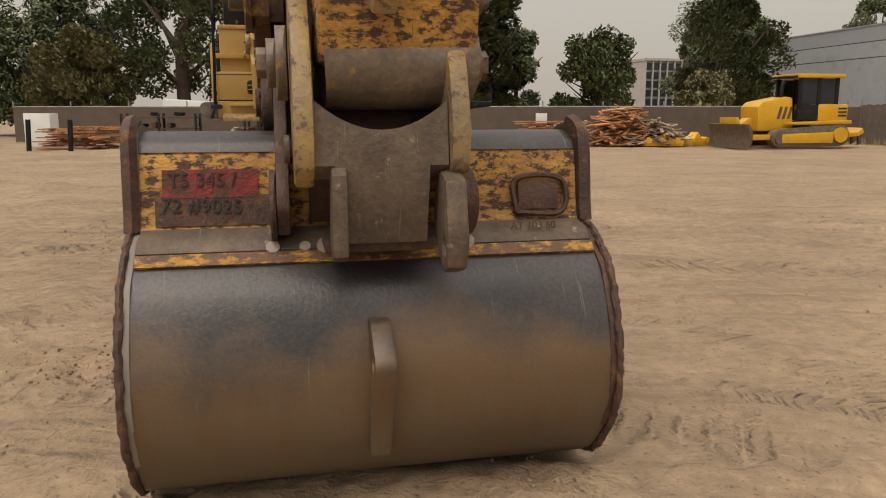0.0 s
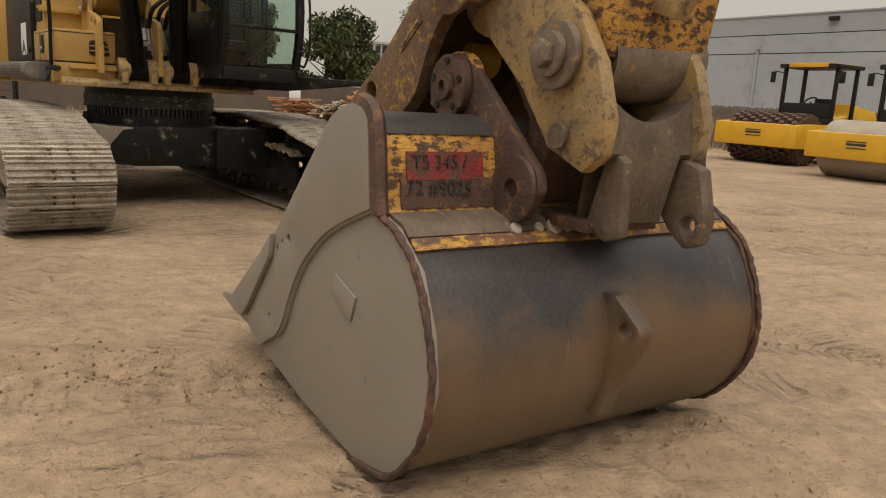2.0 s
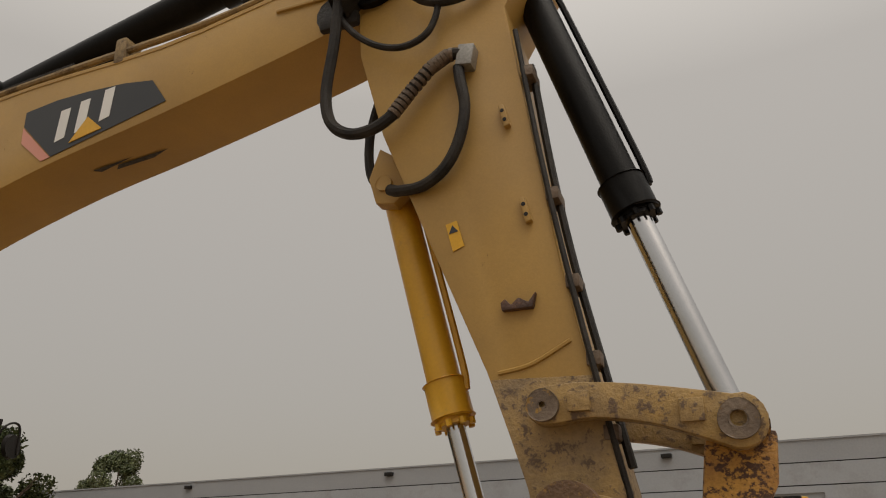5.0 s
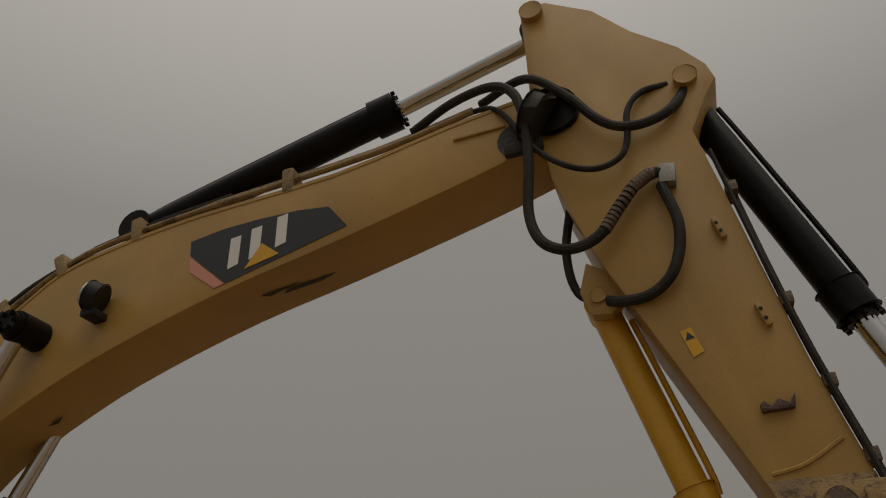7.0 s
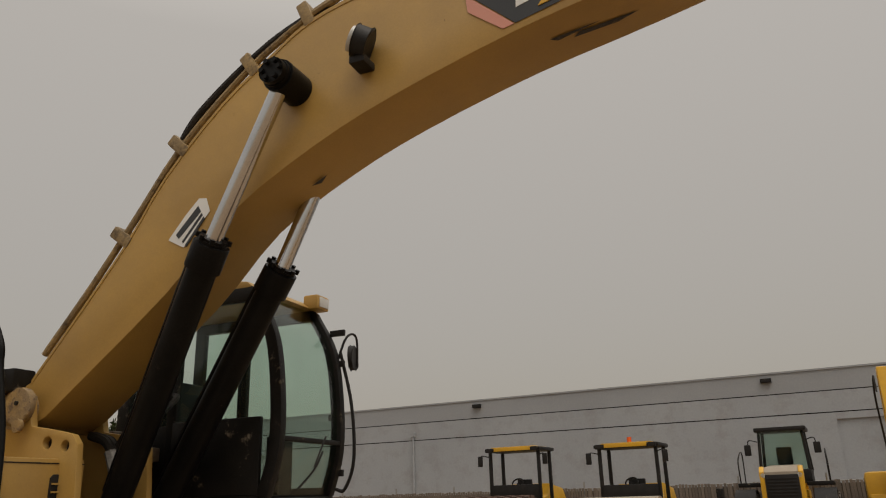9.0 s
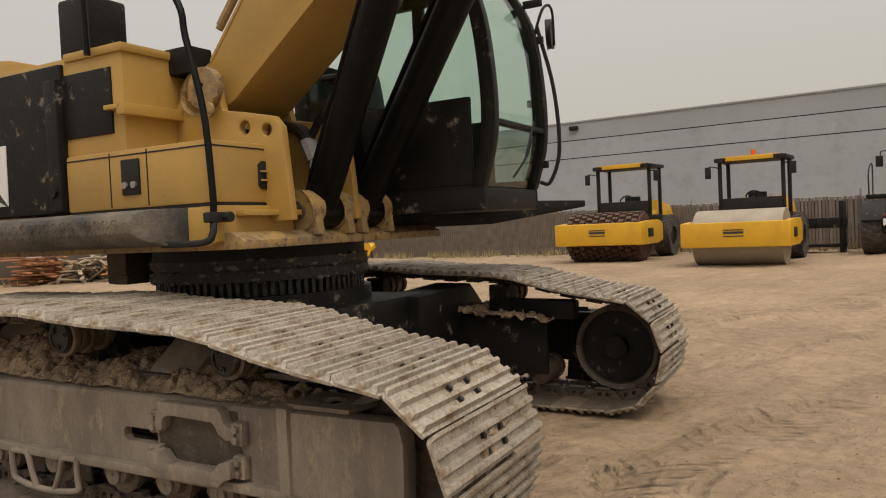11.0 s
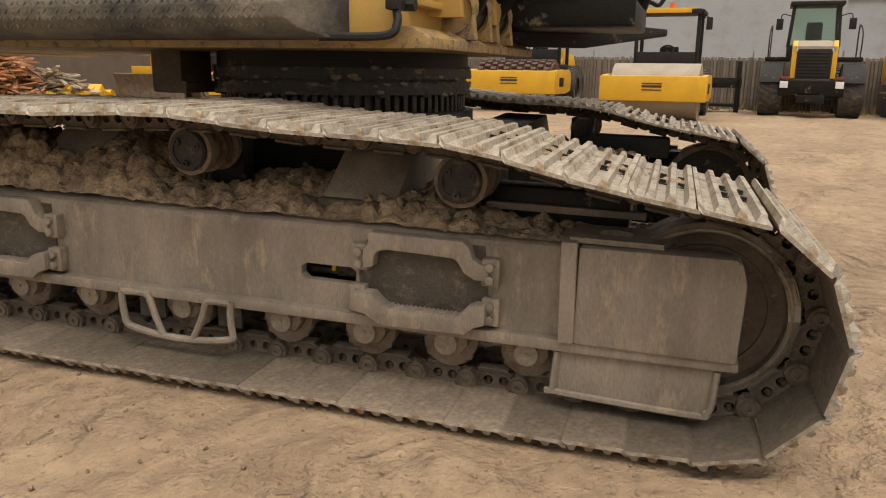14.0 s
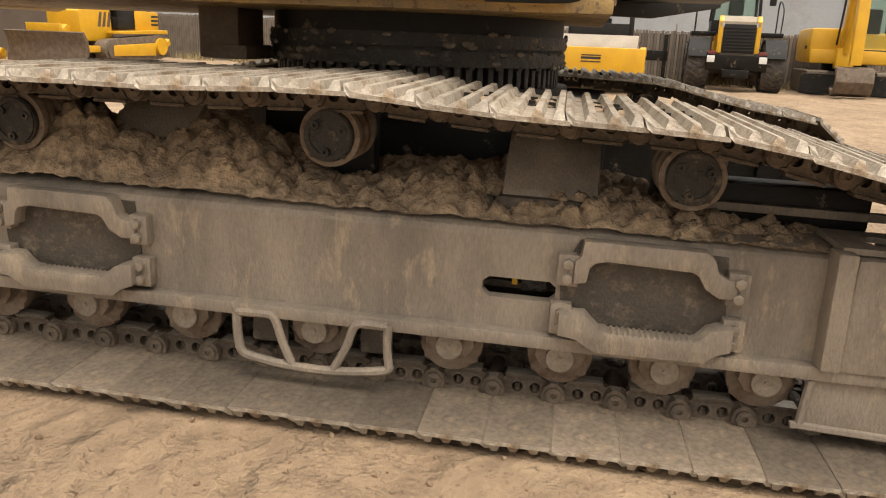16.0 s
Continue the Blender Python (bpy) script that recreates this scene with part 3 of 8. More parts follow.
def warehouse():
    d = (WALL_B - WALL_A)
    length, rz = d.length, math.degrees(math.atan2(d.y, d.x))
    t = thing("warehouse", WALL_A.x, WALL_A.y, 0, rz, "long grey tilt-up concrete warehouse behind the fence", "building")
    doors = [(12.8, 17.0), (49.1, 53.0)]
    wall = Shape()
    x = 0
    for a, b in doors + [(length, length)]:
        wall.box(x, 0, -0.3, a, 0.3, 4.65, 0)
        x = b
    wall.box(0, 0, 4.65, length, 0.3, 4.95)
    part("wall", wall, CONCRETE, t)
    part("wall", Shape().box(0, 0.3, -0.3, 0.3, 22, 6.98), CONCRETE, t)
    part("wall_band", Shape().box(0, 0.0, 5.0, length, 0.3, 5.95), CONCRETE, t)
    part("wall_band", Shape().box(0, 0.0, 6.0, length, 0.3, 6.95), CONCRETE_DARK, t, "darker grey upper band")
    part("groove", Shape().box(0, 0.05, 4.95, length, 0.28, 5.0), DARK, t)
    part("groove", Shape().box(0, 0.05, 5.95, length, 0.28, 6.0), DARK, t)
    part("coping", Shape().box(-0.04, -0.05, 6.95, length, 0.4, 7.03), CONCRETE_DARK, t)
    part("roof", Shape().box(0, 0.4, 6.5, length, 22, 6.6), CONCRETE_DARK, t)
    for a, b in doors:
        ribs = [(0.10, -0.3)]
        for k in range(24):
            ribs += [(0.10, -0.3 + k * 0.206), (0.13, -0.29 + k * 0.206), (0.13, -0.11 + k * 0.206)]
        ribs += [(0.10, 4.65), (0.2, 4.65), (0.2, -0.3)]
        slats = Shape().prism(ribs[1:], -b, -a).turn(Matrix.Rotation(radians(90), 4, "Z"))
        for v in slats.bm.verts:
            v.co.y = 0.3 - v.co.y
        bmesh.ops.recalc_face_normals(slats.bm, faces=list(slats.bm.faces))
        part("roller_door", slats, CONCRETE, t, "closed grey roller shutter")
    for x in (15.8, 30.6, 46.1, 61.5):
        part("wall_lamp", Shape().box(x, -0.22, 6.55, x + 0.5, 0, 6.75, 0.02), DARK, t)
    for x in (26.6, 56.5, 72.0):
        part("downpipe", Shape().cyl((x, -0.08, 0), (x, -0.08, 5.2), 0.06, 10).box(x - 0.13, -0.18, 5.2, x + 0.13, 0, 5.4), CONCRETE, t)


warehouse()


# ---- fences ----
def fence(name, a, b, height, slatted, label):
    a, b = Vector(a), Vector(b)
    d = b - a
    n = d.length
    t = thing(name, a.x, a.y, 0, math.degrees(math.atan2(d.y, d.x)), label, "fence")
    x = 0.0
    while x < n:
        part("post", Shape().cyl((x, 0.06, 0), (x, 0.06, height + 0.25), 0.035, 8), POST, t)
        x += 3.0
    part("rail", Shape().cyl((0, 0.06, height - 0.02), (n, 0.06, height - 0.02), 0.025, 8), POST, t)
    if slatted:
        slat = Shape().box(-0.045, -0.012, 0.02, 0.045, 0.012, height, 0)
        first = part("slat", slat, SLAT, t)
        rng = random.Random(4)
        k, near, rest = 1, [], Shape()
        x = 0.13
        while x < n:
            dz, lean = rng.uniform(-0.04, 0.03), rng.uniform(-0.012, 0.012)
            if 18 < x < 50 and k < 290:
                o = first.copy()
                scene.collection.objects.link(o)
                o.matrix_basis = pose(S * x, S * rng.uniform(-0.01, 0.01), S * dz, 0, math.degrees(lean), 0)
                k += 1
            else:
                rest.box(x - 0.045, -0.012, 0.02, x + 0.045, 0.012, height + dz)
            x += 0.118
        ob = part("slats", rest, SLAT, t)
        tagged(ob, kind="stuff")
        part("screen", Shape().box(0, 0.03, 0.02, n, 0.04, height - 0.1), MESH, t)
    else:
        part("screen", Shape().box(0, 0, 0.05, n, 0.02, height - 0.05), MESH, t)


fence("slat_fence", (20.6, 37.8), (33.0, -31.0), 1.92, True, "chain-link fence filled with weathered brown slats")
fence("screen_fence", (-22, 39.2), (20.6, 37.8), 1.85, False, "chain-link fence with brown privacy screen")


# ---- trees ----
def tree(x, y, h, r, seed, label, leaf=LEAF, group="trees behind the yard", low=0.06, size=0.14):
    rng = random.Random(seed)
    t = thing("tree", x, y, 0, rng.uniform(0, 360), label, "tree", group)
    trunk = Shape()
    tr = 0.035 * h
    trunk.cyl((0, 0, -0.2), (0.1, 0, h * 0.45), tr, 10, tr * 0.6)
    tips = []
    for k in range(9):
        a, z = rng.uniform(0, math.tau), h * rng.uniform(0.2, 0.5)
        e = (r * 0.75 * math.cos(a), r * 0.75 * math.sin(a), z + h * rng.uniform(0.15, 0.4))
        trunk.cyl((0.05, 0, z), e, tr * 0.35, 6, tr * 0.1)
        tips.append(e)
    part("trunk", trunk, BARK, t)
    lobes = []
    for k in range(44):
        a, q = rng.uniform(0, math.tau), math.sqrt(rng.random())
        zz = rng.uniform(low + 0.1, 0.95)
        wide = math.sin(math.pi * min(1, (zz - low) / (1.02 - low)) ** 0.8) ** 0.6
        lobes.append((q * r * wide * math.cos(a) * 0.85, q * r * wide * math.sin(a) * 0.85, zz * h, rng.uniform(0.17, 0.33) * r))
    verts, faces = [], []
    for k in range(8000 + int(1100 * h)):
        cx, cy, cz, cr = lobes[rng.randrange(len(lobes))]
        v = Vector((rng.gauss(0, 1), rng.gauss(0, 1), rng.gauss(0, 1))).normalized() * cr * rng.uniform(0.55, 1.12)
        c = Vector((cx, cy, cz + 0.0)) + Vector((v.x, v.y, v.z * 0.85))
        n1 = Vector((rng.gauss(0, 1), rng.gauss(0, 1), rng.gauss(0, 1))).normalized()
        n2 = n1.orthogonal().normalized()
        s = size * rng.uniform(0.6, 1.5)
        i = len(verts)
        verts += [S * (c + s * n1), S * (c + 0.5 * s * n2), S * (c - s * n1), S * (c - 0.5 * s * n2)]
        faces.append((i, i + 1, i + 2, i + 3))
    me = bpy.data.meshes.new("crown")
    me.from_pydata(verts, [], faces)
    me.materials.append(leaf)
    crown = new("crown", me)
    crown.parent = t
    return t


for k, (x, y, h, r, leaf, lab) in enumerate((
    (-33.0, 47, 9.0, 4.2, LEAF_OLIVE, "tall olive-green broadleaf tree behind the fence"),
    (-28.0, 52, 8.5, 3.8, LEAF, "dark green broadleaf tree behind the fence"),
    (-23.5, 50, 9.6, 3.6, LEAF, "dark green broadleaf tree behind the fence"),
    (-20.5, 44, 6.2, 3.0, LEAF_OLIVE, "low olive-green tree behind the fence"),
    (-15.8, 47, 14.0, 4.6, LEAF, "very tall dark green tree behind the fence"),
    (-10.5, 48, 13.5, 4.4, LEAF, "very tall dark green tree behind the fence"),
    (-5.5, 50, 13.0, 4.2, LEAF, "tall dark green tree behind the fence"),
    (-0.5, 52, 12.0, 3.8, LEAF, "tall dark green tree behind the fence"),
    (3.2, 54, 11.0, 3.0, LEAF, "tall slender dark green tree behind the fence"),
    (5.3, 56, 7.4, 2.5, LEAF, "green tree with drooping crown behind the fence"),
    (10.1, 50, 6.5, 3.2, LEAF, "round dark green tree behind the fence"),
    (16.6, 48, 3.9, 1.9, LEAF_OLIVE, "small yellowing tree behind the fence"),
    (19.8, 54, 10.0, 4.0, LEAF, "large dark green tree beside the warehouse"),
    (23.0, 66, 11.5, 4.2, LEAF, "large dark green tree beside the warehouse"),
    (26.0, 74, 11.0, 4.0, LEAF, "large dark green tree beside the warehouse"),
    (47.0, 84, 15.0, 4.2, LEAF, "treetop showing above the warehouse roof"),
    (36.5, 90, 12.2, 3.6, LEAF, "treetop showing above the warehouse roof"),
)):
    tree(x, y, h, r, 30 + k, lab, leaf)


# ---- the excavator: x ahead, y to its left, z up, from the middle of its undercarriage ----
HEAD = 15.0
EX = thing("excavator", -1.93, 11.31, 0, HEAD - 90, "large yellow tracked excavator with a worn bucket resting on dirt", "excavator")
TB = Matrix.Rotation(radians(-3.0), 4, "Z")  # bucket and coupler lie a little askew
TU = Matrix.Rotation(radians(1.2), 4, "Z")  # undercarriage
MID = -0.49  # plane of boom and stick


def boom():
    upper = spline([(0.36, 2.68), (0.75, 3.14), (1.19, 3.68), (1.52, 4.17), (2.02, 4.68), (2.43, 4.97), (2.78, 5.19), (3.26, 5.31), (4.05, 5.40), (5.28, 5.44), (6.2, 5.59), (6.80, 5.66)], 3)
    lower = spline([(6.89, 5.22), (6.35, 5.07), (5.26, 4.82), (4.37, 4.64), (3.49, 4.39), (2.85, 4.14), (2.19, 3.77), (1.62, 3.22), (0.55, 2.40)], 3)
    outline = upper + arc(6.97, 5.46, 0.24, 60, -80, 6) + lower + arc(0.32, 2.52, 0.2, -60, -200, 5)
    bm = part("boom", Shape().prism(outline, MID - 0.29, MID + 0.29, 0.012), YELLOW, EX, "dusty yellow curved box-section boom")
    edge = Shape()
    for y in (MID - 0.295, MID + 0.265):
        top = [(x, z + 0.012) for x, z in upper] + [(x, z - 0.02) for x, z in upper[::-1]]
        edge.prism(top, y, y + 0.03)
    part("flange", edge, YELLOW, bm)
    foot = Shape().cyl((0.32, MID - 0.37, 2.47), (0.32, MID + 0.37, 2.47), 0.155, 24, b=0.02)
    foot.cyl((0.37, MID - 0.40, 2.40), (0.37, MID - 0.36, 2.40), 0.06, 16, b=0.01)
    part("foot_pin", foot, SCRAPED, bm)
    pin = Shape().cyl((2.70, MID - 0.62, 4.62), (2.70, MID + 0.62, 4.62), 0.10, 20, b=0.01).cyl((2.70, MID - 0.54, 4.62), (2.70, MID - 0.29, 4.62), 0.125, 20)
    for k in range(6):
        a = k * math.tau / 6
        pin.cyl((2.70 + 0.07 * math.cos(a), MID - 0.65, 4.62 + 0.07 * math.sin(a)), (2.70 + 0.07 * math.cos(a), MID - 0.60, 4.62 + 0.07 * math.sin(a)), 0.02, 6)
    part("cylinder_pin", pin, CYL_BLACK, bm)
    lamp = Shape().cyl((3.27, MID - 0.44, 4.80), (3.36, MID - 0.40, 4.76), 0.115, 18, b=0.01).box(3.22, MID - 0.45, 4.62, 3.34, MID - 0.28, 4.68, 0.01)
    wl = part("work_lamp", lamp, DARK, bm, "black round work lamp")
    part("lens", Shape().cyl((3.24, MID - 0.455, 4.815), (3.27, MID - 0.44, 4.80), 0.095, 18), LENS, wl)
    # decal with plain shapes
    y = MID - 0.294
    def plate(pts, d):
        return Shape().prism(pts, y - 0.003 * d, y)
    dec = part("decal", plate([(4.04, 5.16), (4.34, 5.20), (4.63, 5.205), (4.98, 5.19), (5.24, 5.15), (5.39, 4.94), (4.39, 4.70), (4.05, 5.03)], 1), DECAL, bm, "black hexagonal decal with pale bars and yellow triangle")
    part("decal_corner", plate([(4.045, 5.02), (4.38, 4.698), (4.30, 4.68), (4.06, 4.88)], 1), PINK, dec)
    part("emblem", plate([(4.55, 4.78), (4.69, 4.97), (4.84, 4.84)], 3), FRESH, dec)
    for x in (4.38, 4.56, 4.78):
        z = 4.80 + (x - 4.4) * 0.22
        part("emblem_bar", plate([(x + 0.02, z + 0.02), (x + 0.11, z + 0.045), (x + 0.12, z + 0.30), (x + 0.03, z + 0.29)], 2), WHITE, dec)
    lab = part("sticker", plate([(1.60, 3.63), (1.74, 3.80), (1.86, 3.92), (1.93, 3.91), (1.97, 3.80), (1.75, 3.55)], 1), WHITE, bm, "white roof-shaped dealer sticker")
    for k, wd in enumerate((0.05, 0.02, 0.02)):
        q = 0.032 * k + (0.03 if k else 0)
        part("bar", plate([(1.67 + q, 3.66 - q), (1.86 + q * 0.6, 3.86 - q), (1.86 + q * 0.6 + wd * 0.6, 3.86 - q - wd), (1.67 + q + wd * 0.6, 3.66 - q - wd * 0.7)], 2), DECAL, lab)
    part("ridge", Shape().box(6.25, MID - 0.31, 5.44, 6.65, MID - 0.28, 5.47, 0.01), YELLOW, bm)
    for pts in ([(4.75, 0.0), (5.15, 0.05), (5.0, 0.08), (4.7, 0.04)], [(4.55, -0.05), (4.9, -0.02), (4.6, 0.0)], [(2.62, 0.05), (2.75, 0.06), (2.68, 0.1)]):
        t = bmesh.new()
        t.faces.new([t.verts.new((x, MID + q, np.interp(x, [2.19, 2.85, 3.49, 4.37, 5.26], [3.77, 4.14, 4.39, 4.64, 4.82]) - 0.006)) for x, q in pts])
        part("oil_stain", Shape().take(t), GREASE, bm)
    def above(k, d):
        (xa, za), (xb, zb) = upper[max(k - 1, 0)], upper[min(k + 1, len(upper) - 1)]
        q = math.hypot(xb - xa, zb - za)
        return upper[k][0] - d * (zb - za) / q, upper[k][1] + d * (xb - xa) / q

    for y, d in ((MID - 0.26, 0.085), (MID - 0.19, 0.165), (MID - 0.02, 0.10), (MID + 0.12, 0.14)):
        run = [above(k, d) for k in range(1, len(upper), 3)]
        part("pipe", Shape().tube([(x, y, z) for x, z in run], 0.026, 8, 3), PIPE, bm)
    for k in (6, 10, 14, 18, 22, 26):
        x, z = upper[k]
        part("pipe_clamp", Shape().box(-0.05, MID - 0.30, -0.02, 0.05, MID - 0.13, 0.21, 0.02, Matrix.Translation((x, 0, z)) @ Matrix.Rotation(-math.atan2(upper[k + 1][1] - upper[k - 1][1], upper[k + 1][0] - upper[k - 1][0]), 4, "Y")), PIPE, bm)
    part("hose", Shape().tube([(3.0, MID - 0.25, 5.36), (2.4, MID - 0.26, 5.12), (1.8, MID - 0.26, 4.7), (1.55, MID - 0.24, 4.4)], 0.03), HOSE, EX, "black rubber hydraulic hose")
    part("hose", Shape().tube([(3.0, MID - 0.2, 5.42), (3.6, MID - 0.2, 5.52), (4.3, MID - 0.18, 5.6)], 0.03), HOSE, EX, "black rubber hydraulic hose")
    def wrapped(pts, r, wraps):
        h = part("hose", Shape().tube(pts, r, 10, 8), HOSE, EX, "black rubber hydraulic hose")
        a_, b_ = wraps
        n_ = len(pts)
        P = [Vector(q) for q in pts]
        for k in range(16):
            u = (a_ + (b_ - a_) * k / 15) * (n_ - 1)
            i = min(int(u), n_ - 2)
            c_, d_ = P[i].lerp(P[i + 1], u - i), (P[i + 1] - P[i]).normalized()
            part("wrap", Shape().ring(c_ - d_ * 0.012, c_ + d_ * 0.012, r * 1.18, r * 0.9, 12), SOILED, h)

    wrapped([(5.9, MID - 0.2, 5.72), (6.25, MID - 0.28, 5.82), (6.58, MID - 0.36, 5.80), (6.76, MID - 0.42, 5.62), (6.81, MID - 0.43, 5.3), (6.79, MID - 0.42, 4.95), (6.74, MID - 0.40, 4.60), (6.78, MID - 0.40, 4.38), (6.9, MID - 0.40, 4.27), (7.05, MID - 0.40, 4.26), (7.19, MID - 0.39, 4.34), (7.29, MID - 0.38, 4.47), (7.42, MID - 0.37, 4.62), (7.53, MID - 0.36, 4.69), (7.63, MID - 0.34, 4.69)], 0.036, (0.72, 0.94))
    part("hose", Shape().tube([(7.585, MID - 0.34, 4.60), (7.60, MID - 0.36, 4.50), (7.625, MID - 0.36, 4.31), (7.59, MID - 0.36, 4.11), (7.50, MID - 0.35, 3.95), (7.36, MID - 0.33, 3.87), (7.20, MID - 0.30, 3.88), (7.12, MID - 0.26, 3.92)], 0.034, 10), HOSE, EX, "black rubber hydraulic hose")
    part("hose", Shape().tube([(6.3, MID - 0.15, 5.80), (6.6, MID - 0.3, 5.62), (6.83, MID - 0.40, 5.12), (7.02, MID - 0.40, 4.90), (7.21, MID - 0.38, 4.82), (7.37, MID - 0.37, 4.86), (7.45, MID - 0.36, 4.99), (7.50, MID - 0.35, 5.25), (7.62, MID - 0.32, 5.40), (7.80, MID - 0.28, 5.44)], 0.022, 8), HOSE, EX, "thin black hydraulic hose")
    part("hose", Shape().tube([(6.45, MID - 0.1, 5.90), (6.85, MID - 0.34, 5.80), (7.12, MID - 0.38, 5.50), (7.28, MID - 0.38, 5.24), (7.42, MID - 0.37, 5.12), (7.60, MID - 0.36, 5.10), (7.78, MID - 0.34, 5.18), (7.92, MID - 0.25, 5.40)], 0.034, 10), HOSE, EX, "black rubber hydraulic hose")
    part("hose", Shape().tube([(6.98, MID - 0.1, 4.75), (6.90, MID - 0.1, 4.40), (6.93, MID - 0.1, 4.10), (7.10, MID - 0.12, 3.98)], 0.03), HOSE, EX, "black rubber hydraulic hose")
    part("oil_stain", Shape().cyl((6.72, MID - 0.291, 5.30), (6.72, MID - 0.2935, 5.30), 0.15, 14), GREASE, bm)


def cylinder(name, base, gland, rod_end, r, rod, paint, label):
    base, gland, rod_end = Vector(base), Vector(gland), Vector(rod_end)
    d = (gland - base).normalized()
    body = Shape().cyl(base, gland, r, 24)
    body.cyl(gland - d * 0.22, gland - d * 0.02, r * 1.22, 24, b=0.01).cyl(gland - d * 0.02, gland + d * 0.02, r * 0.95, 24)
    y = Vector((0, 1, 0))
    body.cyl(base - y * r * 1.1, base + y * r * 1.1, r * 1.15, 18)
    side = d.cross(y).normalized()
    c = part(name, body, paint, EX, label)
    part("pipe", Shape().tube([base + side * r * 1.3 + d * 0.15, base + side * r * 1.35 + d * 0.5, gland + side * r * 1.35 - d * 0.3, gland + side * r * 1.2 - d * 0.15], 0.02, 6), paint, c)
    part("rod", Shape().cyl(gland - d * 0.01, rod_end, rod, 24), CHROME, c, "polished chrome rod")
    part("rod_eye", Shape().cyl(rod_end - y * r, rod_end + y * r, r * 1.0, 18), paint, c)
    for k in range(8):
        a = k * math.tau / 8
        q = gland + side * r * 1.05 * math.cos(a) + side.cross(d) * r * 1.05 * math.sin(a)
        part("gland_bolt", Shape().cyl(q, q + d * 0.035, 0.018, 6), paint, c)


def stick():
    back = [(6.89, 6.5), (6.88, 6.06), (6.86, 5.66), (6.91, 4.90), (7.08, 4.28), (7.36, 3.57), (7.68, 2.78), (7.86, 2.22), (7.90, 2.05)]
    front = [(8.31, 2.05), (8.29, 2.20), (8.20, 2.72), (8.09, 3.32), (8.01, 3.92), (7.93, 4.55), (7.87, 5.0), (8.02, 5.26), (8.11, 5.38), (8.08, 5.52), (7.94, 5.74), (7.66, 6.02), (7.43, 6.34), (7.10, 6.58), (6.98, 6.60)]
    outline = back + arc(8.10, 2.03, 0.20, 190, 350, 7) + front
    st = part("stick", Shape().prism(outline, MID - 0.29, MID + 0.29, 0.012), YELLOW, EX, "dusty yellow box-section stick")
    nose = Shape().prism([(7.70, 2.74), (7.86, 2.22), (7.9, 2.0)] + arc(8.10, 2.03, 0.215, 190, 350, 7) + [(8.30, 2.22), (8.20, 2.72)], MID - 0.296, MID + 0.296, 0.004)
    part("nose", nose, SCRAPED, st, "scraped lower end with bare metal")
    for z, x in ((4.22, 7.84), (3.62, 7.93)):
        part("pad", Shape().prism([(x - 0.03, z + 0.07), (x + 0.0, z + 0.075), (x + 0.035, z - 0.065), (x + 0.0, z - 0.075)], MID - 0.33, MID - 0.285, 0.006), YELLOW, st)
        for dz in (-0.03, 0.03):
            part("pad_hole", Shape().cyl((x + 0.0 - dz * 0.2, MID - 0.333, z + dz), (x - dz * 0.2, MID - 0.325, z + dz), 0.012, 8), DARK, st)
    part("bracket", Shape().prism([(7.78, 3.08), (7.94, 3.08), (7.96, 3.16), (7.92, 3.11), (7.87, 3.14), (7.83, 3.105), (7.80, 3.14), (7.775, 3.12)], MID - 0.33, MID - 0.285, 0.006), RUST, st, "broken rusty bracket")
    part("junction_block", Shape().prism([(7.575, 4.60), (7.60, 4.74), (7.70, 4.72), (7.675, 4.58)], MID - 0.38, MID - 0.285, 0.012), POST, st, "grey hose junction block")
    w = part("warning_label", Shape().prism([(7.475, 3.62), (7.54, 3.635), (7.58, 3.48), (7.515, 3.455)], MID - 0.296, MID - 0.293), FRESH, st, "yellow warning label")
    part("symbol", Shape().prism([(7.495, 3.56), (7.548, 3.57), (7.515, 3.61)], MID - 0.299, MID - 0.296), DECAL, w)
    part("weld_seam", Shape().tube([(7.74, MID - 0.292, 2.77), (7.91, MID - 0.294, 2.80), (8.11, MID - 0.292, 2.90)], 0.012, 6), YELLOW, st)
    for y in (MID - 0.16, MID - 0.2):
        line = Shape().tube([(7.99, y, 4.6), (8.06, y, 3.92), (8.14, y, 3.34), (8.25, y, 2.74), (8.33, y, 2.3)], 0.02, 6)
        part("hydraulic_line", line, HOSE, st, "black hydraulic line clamped to the stick")
    line = Shape().tube([(7.93, MID - 0.3, 4.8), (8.02, MID - 0.3, 4.0), (8.12, MID - 0.31, 3.3), (8.24, MID - 0.31, 2.6), (8.33, MID - 0.28, 2.1)], 0.016, 6)
    part("hydraulic_line", line, HOSE, st, "black hydraulic line clamped to the stick")
    for x, z in ((7.97, 4.5), (8.06, 3.7), (8.13, 3.2), (8.20, 2.8), (8.25, 2.45)):
        part("line_clamp", Shape().box(x - 0.02, MID - 0.31, z - 0.035, x + 0.05, MID - 0.13, z + 0.035, 0.008), SOILED, st)
    for x, z, r in ((6.98, 6.50, 0.09), (6.99, 5.46, 0.2), (7.92, 5.44, 0.08), (7.06, 4.0, 0.05)):
        half = 0.34 if r > 0.06 else 0.22
        part("pin", Shape().cyl((x, MID - half, z), (x, MID + half, z), r, 20, b=0.01), CYL_BLACK if r > 0.15 else YELLOW, st)
    part("lug", Shape().prism([(7.02, 4.25), (6.95, 4.05), (7.0, 3.88), (7.12, 3.86), (7.25, 3.98), (7.22, 4.1)], MID - 0.2, MID - 0.1, 0.01), YELLOW, st)
